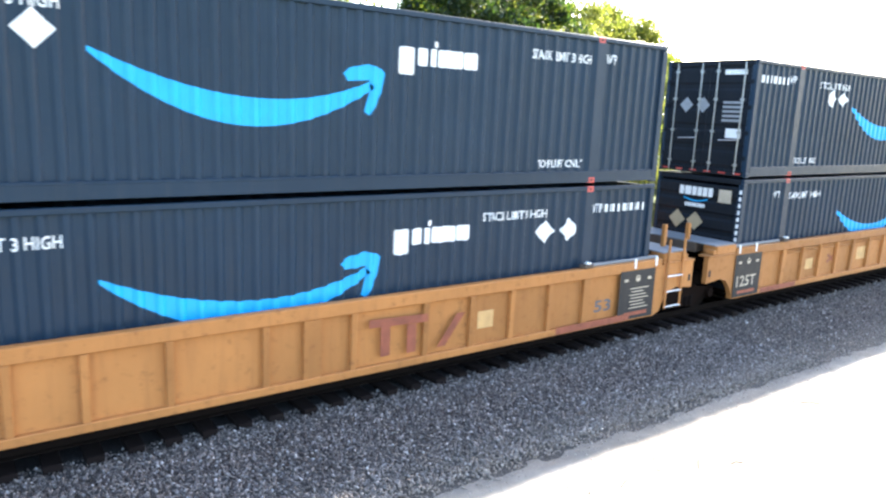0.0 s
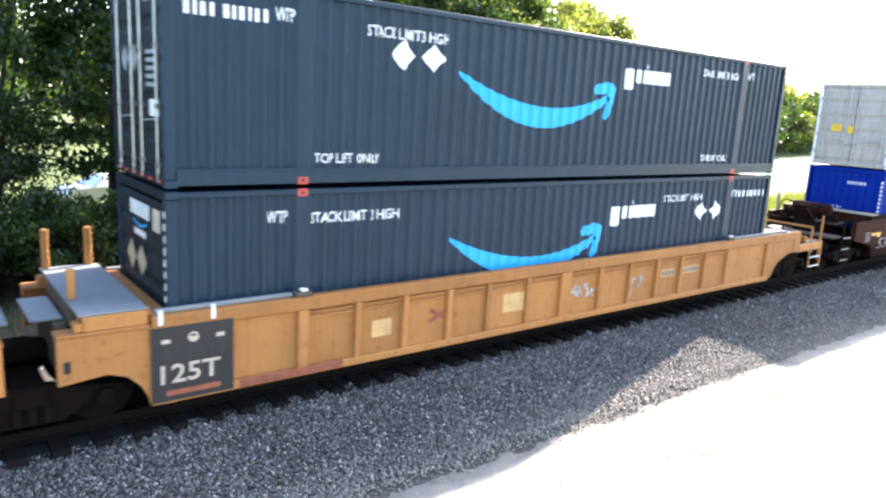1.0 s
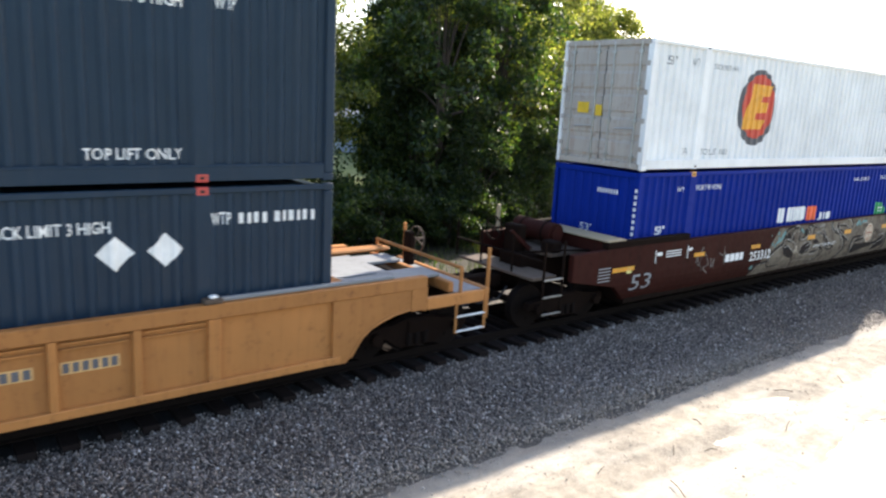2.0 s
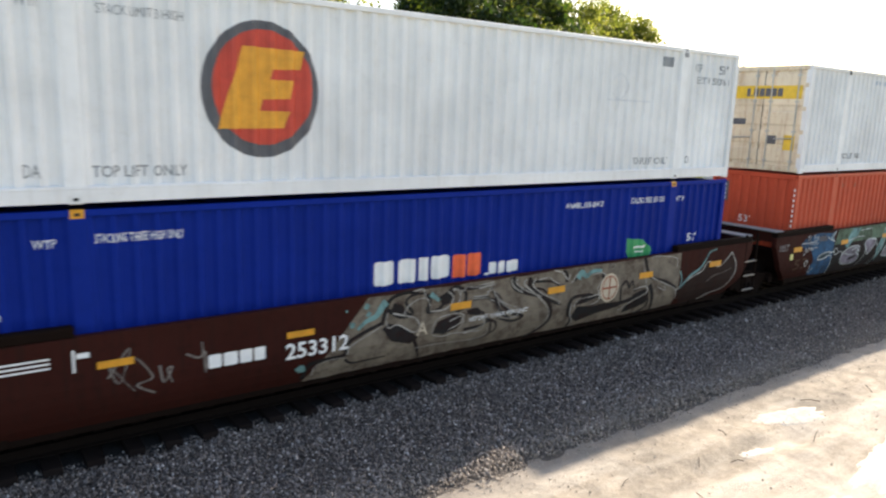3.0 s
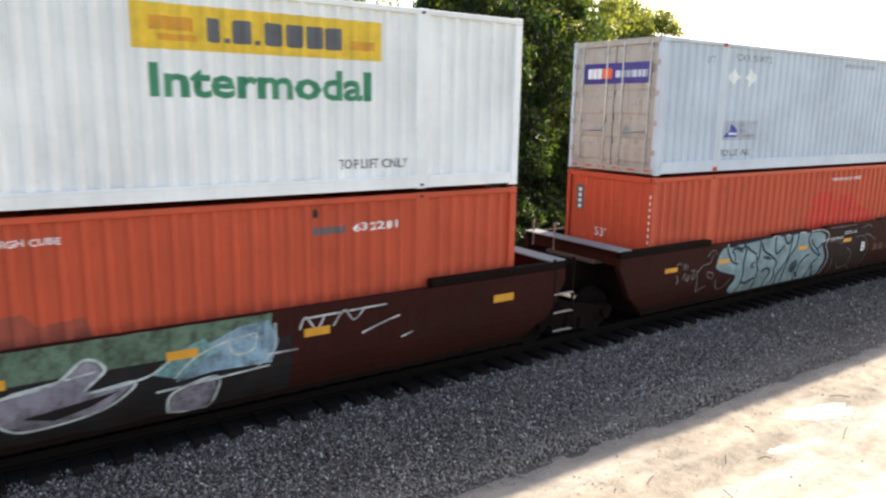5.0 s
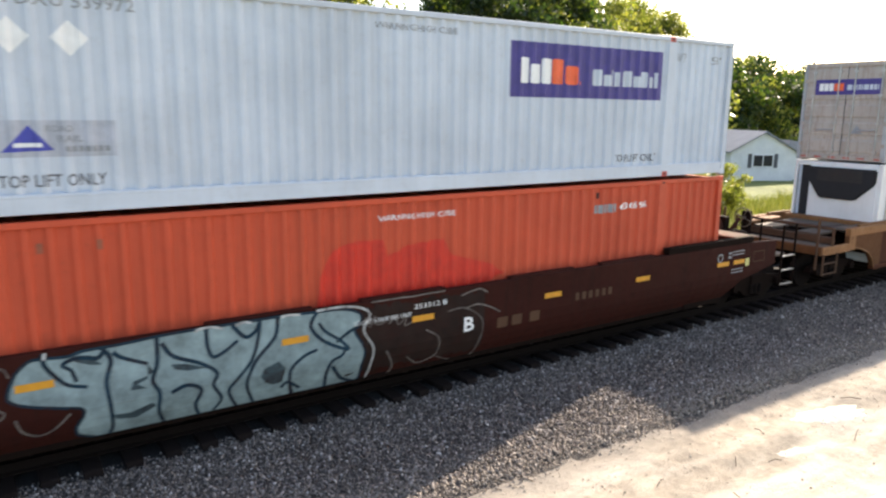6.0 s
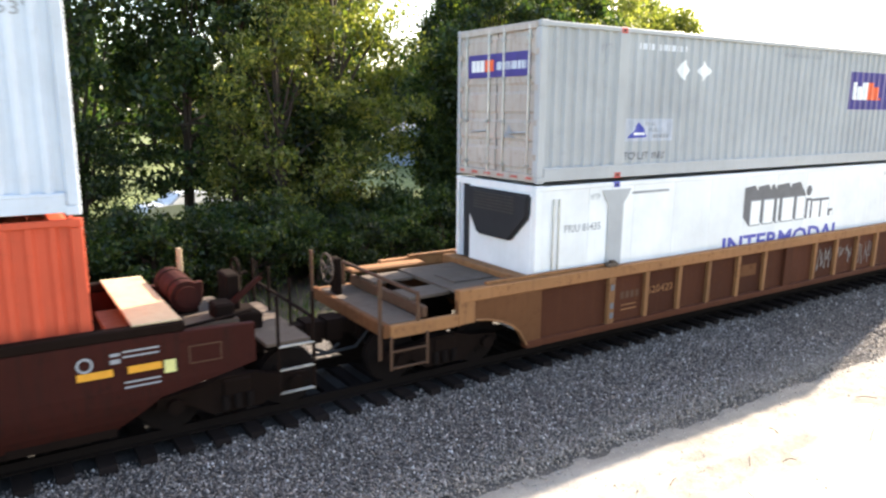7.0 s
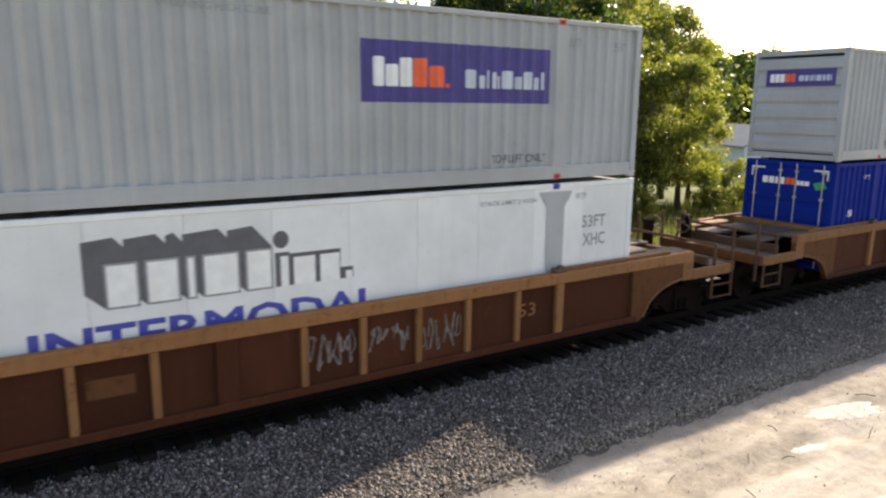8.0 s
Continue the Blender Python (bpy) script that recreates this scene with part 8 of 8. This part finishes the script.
for x, y, s, a in ((30.8, 11.6, 0.75, 70), (36.0, 13.0, 0.5, 160), (25.2, 11.3, 0.7, 200)):
    put(shrub_lit, x, y, s, a)
far = "distant broadleaf tree in a wood beyond the houses"
for k in range(34):
    rn = random.Random(100 + k)
    x = 44 + k * 4.6
    put((shrub, shrub_lit, shrub)[k % 3], x + rn.uniform(-1.5, 1.5), 40 + 0.22 * (x - 44) + rn.uniform(-3, 6), rn.uniform(3.8, 5.0), rn.uniform(0, 360), -0.9, far)
for k in range(24):
    rn = random.Random(200 + k)
    put((shrub, shrub, shrub_lit)[k % 3], -34 + k * 4.6 + rn.uniform(-2, 2), 72 + rn.uniform(-4, 8), rn.uniform(3.6, 4.8), rn.uniform(0, 360), -0.9, far)


# ---- houses and parked cars beyond the trees ----
def house(x, y, turn, w, d, eave, ridge, wall_m, label, wing=True):
    h = new("house")
    tagged(h, label, "house", "houses beyond the railway")
    h.matrix_basis = Matrix.Translation((x, y, -0.78)) @ Matrix.Rotation(radians(turn), 4, 'Z')
    part("wall", prism([(-w / 2, 0), (w / 2, 0), (w / 2, eave), (0, ridge), (-w / 2, eave)], 0, d), wall_m, h)
    for s in (-1, 1):
        bm = bmesh.new()
        o = 0.3
        slope = (ridge - eave) / (w / 2)
        pts = [(0, ridge), (s * (w / 2 + o), eave - slope * o)]
        for yy in (-o, d + o):
            for px, pz in pts:
                bm.verts.new((px, yy, pz + 0.02))
                bm.verts.new((px, yy, pz + 0.14))
        bm.verts.ensure_lookup_table()
        V = bm.verts
        for f in ((0, 2, 3, 1), (4, 5, 7, 6), (0, 4, 6, 2), (1, 3, 7, 5), (2, 6, 7, 3), (0, 1, 5, 4)):
            bm.faces.new([V[i] for i in f])
        bmesh.ops.recalc_face_normals(bm, faces=bm.faces[:])
        part("roof", bm, roof_mat, h, "grey shingle roof slope")
    win = part("window", boxes((-0.9, 0.9, -0.05, 0.0, 1.15, 2.2), bevel=0.02), siding_mat, h)
    part("pane", boxes((-0.82, -0.04, -0.06, -0.052, 1.23, 2.12)), glass_mat, win)
    part("pane", boxes((0.04, 0.82, -0.06, -0.052, 1.23, 2.12)), glass_mat, win)
    for s in (-1, 1):
        a, b = sorted((s * 0.98, s * 1.3))
        part("shutter", boxes((a, b, -0.05, 0.0, 1.1, 2.25), bevel=0.01), mark_dark, h, "dark window shutter")
    if wing:
        part("wing_wall", boxes((w / 2 + 0.02, w / 2 + 4.5, 1.2, d, 0, eave - 0.1)), wall_m, h)
        part("wing_roof", prism([(w / 2 + 0.02, eave - 0.1), (w / 2 + 4.9, eave - 0.1), (w / 2 + 4.9, eave + 0.1), (w / 2 + 0.02, eave + 0.9)], 0.9, d), roof_mat, h)
        dr = part("door", boxes((w / 2 + 1.2, w / 2 + 2.1, 1.14, 1.2, 0.05, 2.1), bevel=0.01), mark_grey, h)
        part("pane", boxes((w / 2 + 1.4, w / 2 + 1.9, 1.13, 1.138, 1.1, 1.9)), glass_mat, dr)
    return h


house(54.4, 23.0, -27, 5.6, 8.0, 2.45, 3.95, siding_mat, "small white gabled house with a shuttered window")
house(37.0, 47.5, -20, 8.0, 9.0, 2.7, 4.6, painted("blue_grey_siding", (0.30, 0.34, 0.38), (0.2, 0.2, 0.2), 0.2, 0.6, 0.1), "blue-grey gabled house half hidden by trees", False)
house(3.0, 56.0, 0, 9.0, 9.0, 2.7, 4.4, siding_mat, "pale gabled house far across a lawn", False)


def parked_car(x, y, turn, paint, label):
    c = new("car")
    tagged(c, label, "car", "parked cars")
    c.matrix_basis = Matrix.Translation((x, y, -0.76)) @ Matrix.Rotation(radians(turn), 4, 'Z')
    body = [(-2.2, 0.35), (-2.2, 0.78), (-2.05, 0.92), (-1.1, 1.0), (-0.5, 1.42), (0.7, 1.45), (1.45, 1.02), (2.15, 0.95), (2.25, 0.6), (2.2, 0.33)]
    bm = prism(body, -0.86, 0.86)
    for v in bm.verts:
        if v.co.z > 1.1:
            v.co.y *= 0.8
    bmesh.ops.bevel(bm, geom=bm.edges[:], offset=0.05, segments=2, affect='EDGES')
    part("body", bm, paint, c)
    for s in (-1, 1):
        bm = poly(((-0.85, 1.03), (-0.42, 1.36), (0.62, 1.38), (1.2, 1.05)))
        for v in bm.verts:
            v.co.y = s * (0.885 - 0.36 * (v.co.z - 0.9))
        part("window", bm, glass_mat, c)
    for dx in (-1.38, 1.38):
        for s in (-1, 1):
            t = part("tyre", rods([((dx, s * 0.66, 0.31), (dx, s * 0.88, 0.31))], 0.31, 20), seal, c)
            part("rim", rods([((dx, s * 0.86, 0.31), (dx, s * 0.895, 0.31))], 0.19, 14), steel, t)
    return c


parked_car(7.9, 24.0, 12, painted("silver_car_paint", (0.62, 0.64, 0.66), (0.4, 0.4, 0.4), 0.1, 0.25, 0.05), "silver car parked on a lawn behind trees")
parked_car(17.5, 30.5, -15, painted("white_car_paint", (0.75, 0.75, 0.74), (0.5, 0.5, 0.5), 0.1, 0.25, 0.05), "white car parked behind trees")


# ---- motion of the train ----
def motions():
    for thing in TRAIN:
        x = thing["place"]
        walk(thing, [(t, pose(x + o, 0, 0)) for t, o in OFFSETS])
    ts, os_ = [t for t, _ in OFFSETS], [o for _, o in OFFSETS]
    for w in WHEELS:
        x, y, z = w.location
        rows = []
        for k in range(241):
            t = k / 30
            o = float(np.interp(t, ts, os_))
            rows.append((t, pose(x, y, z) @ Matrix.Rotation((o - 54.22) / 0.46, 4, 'Y')))
        walk(w, rows)


motions()
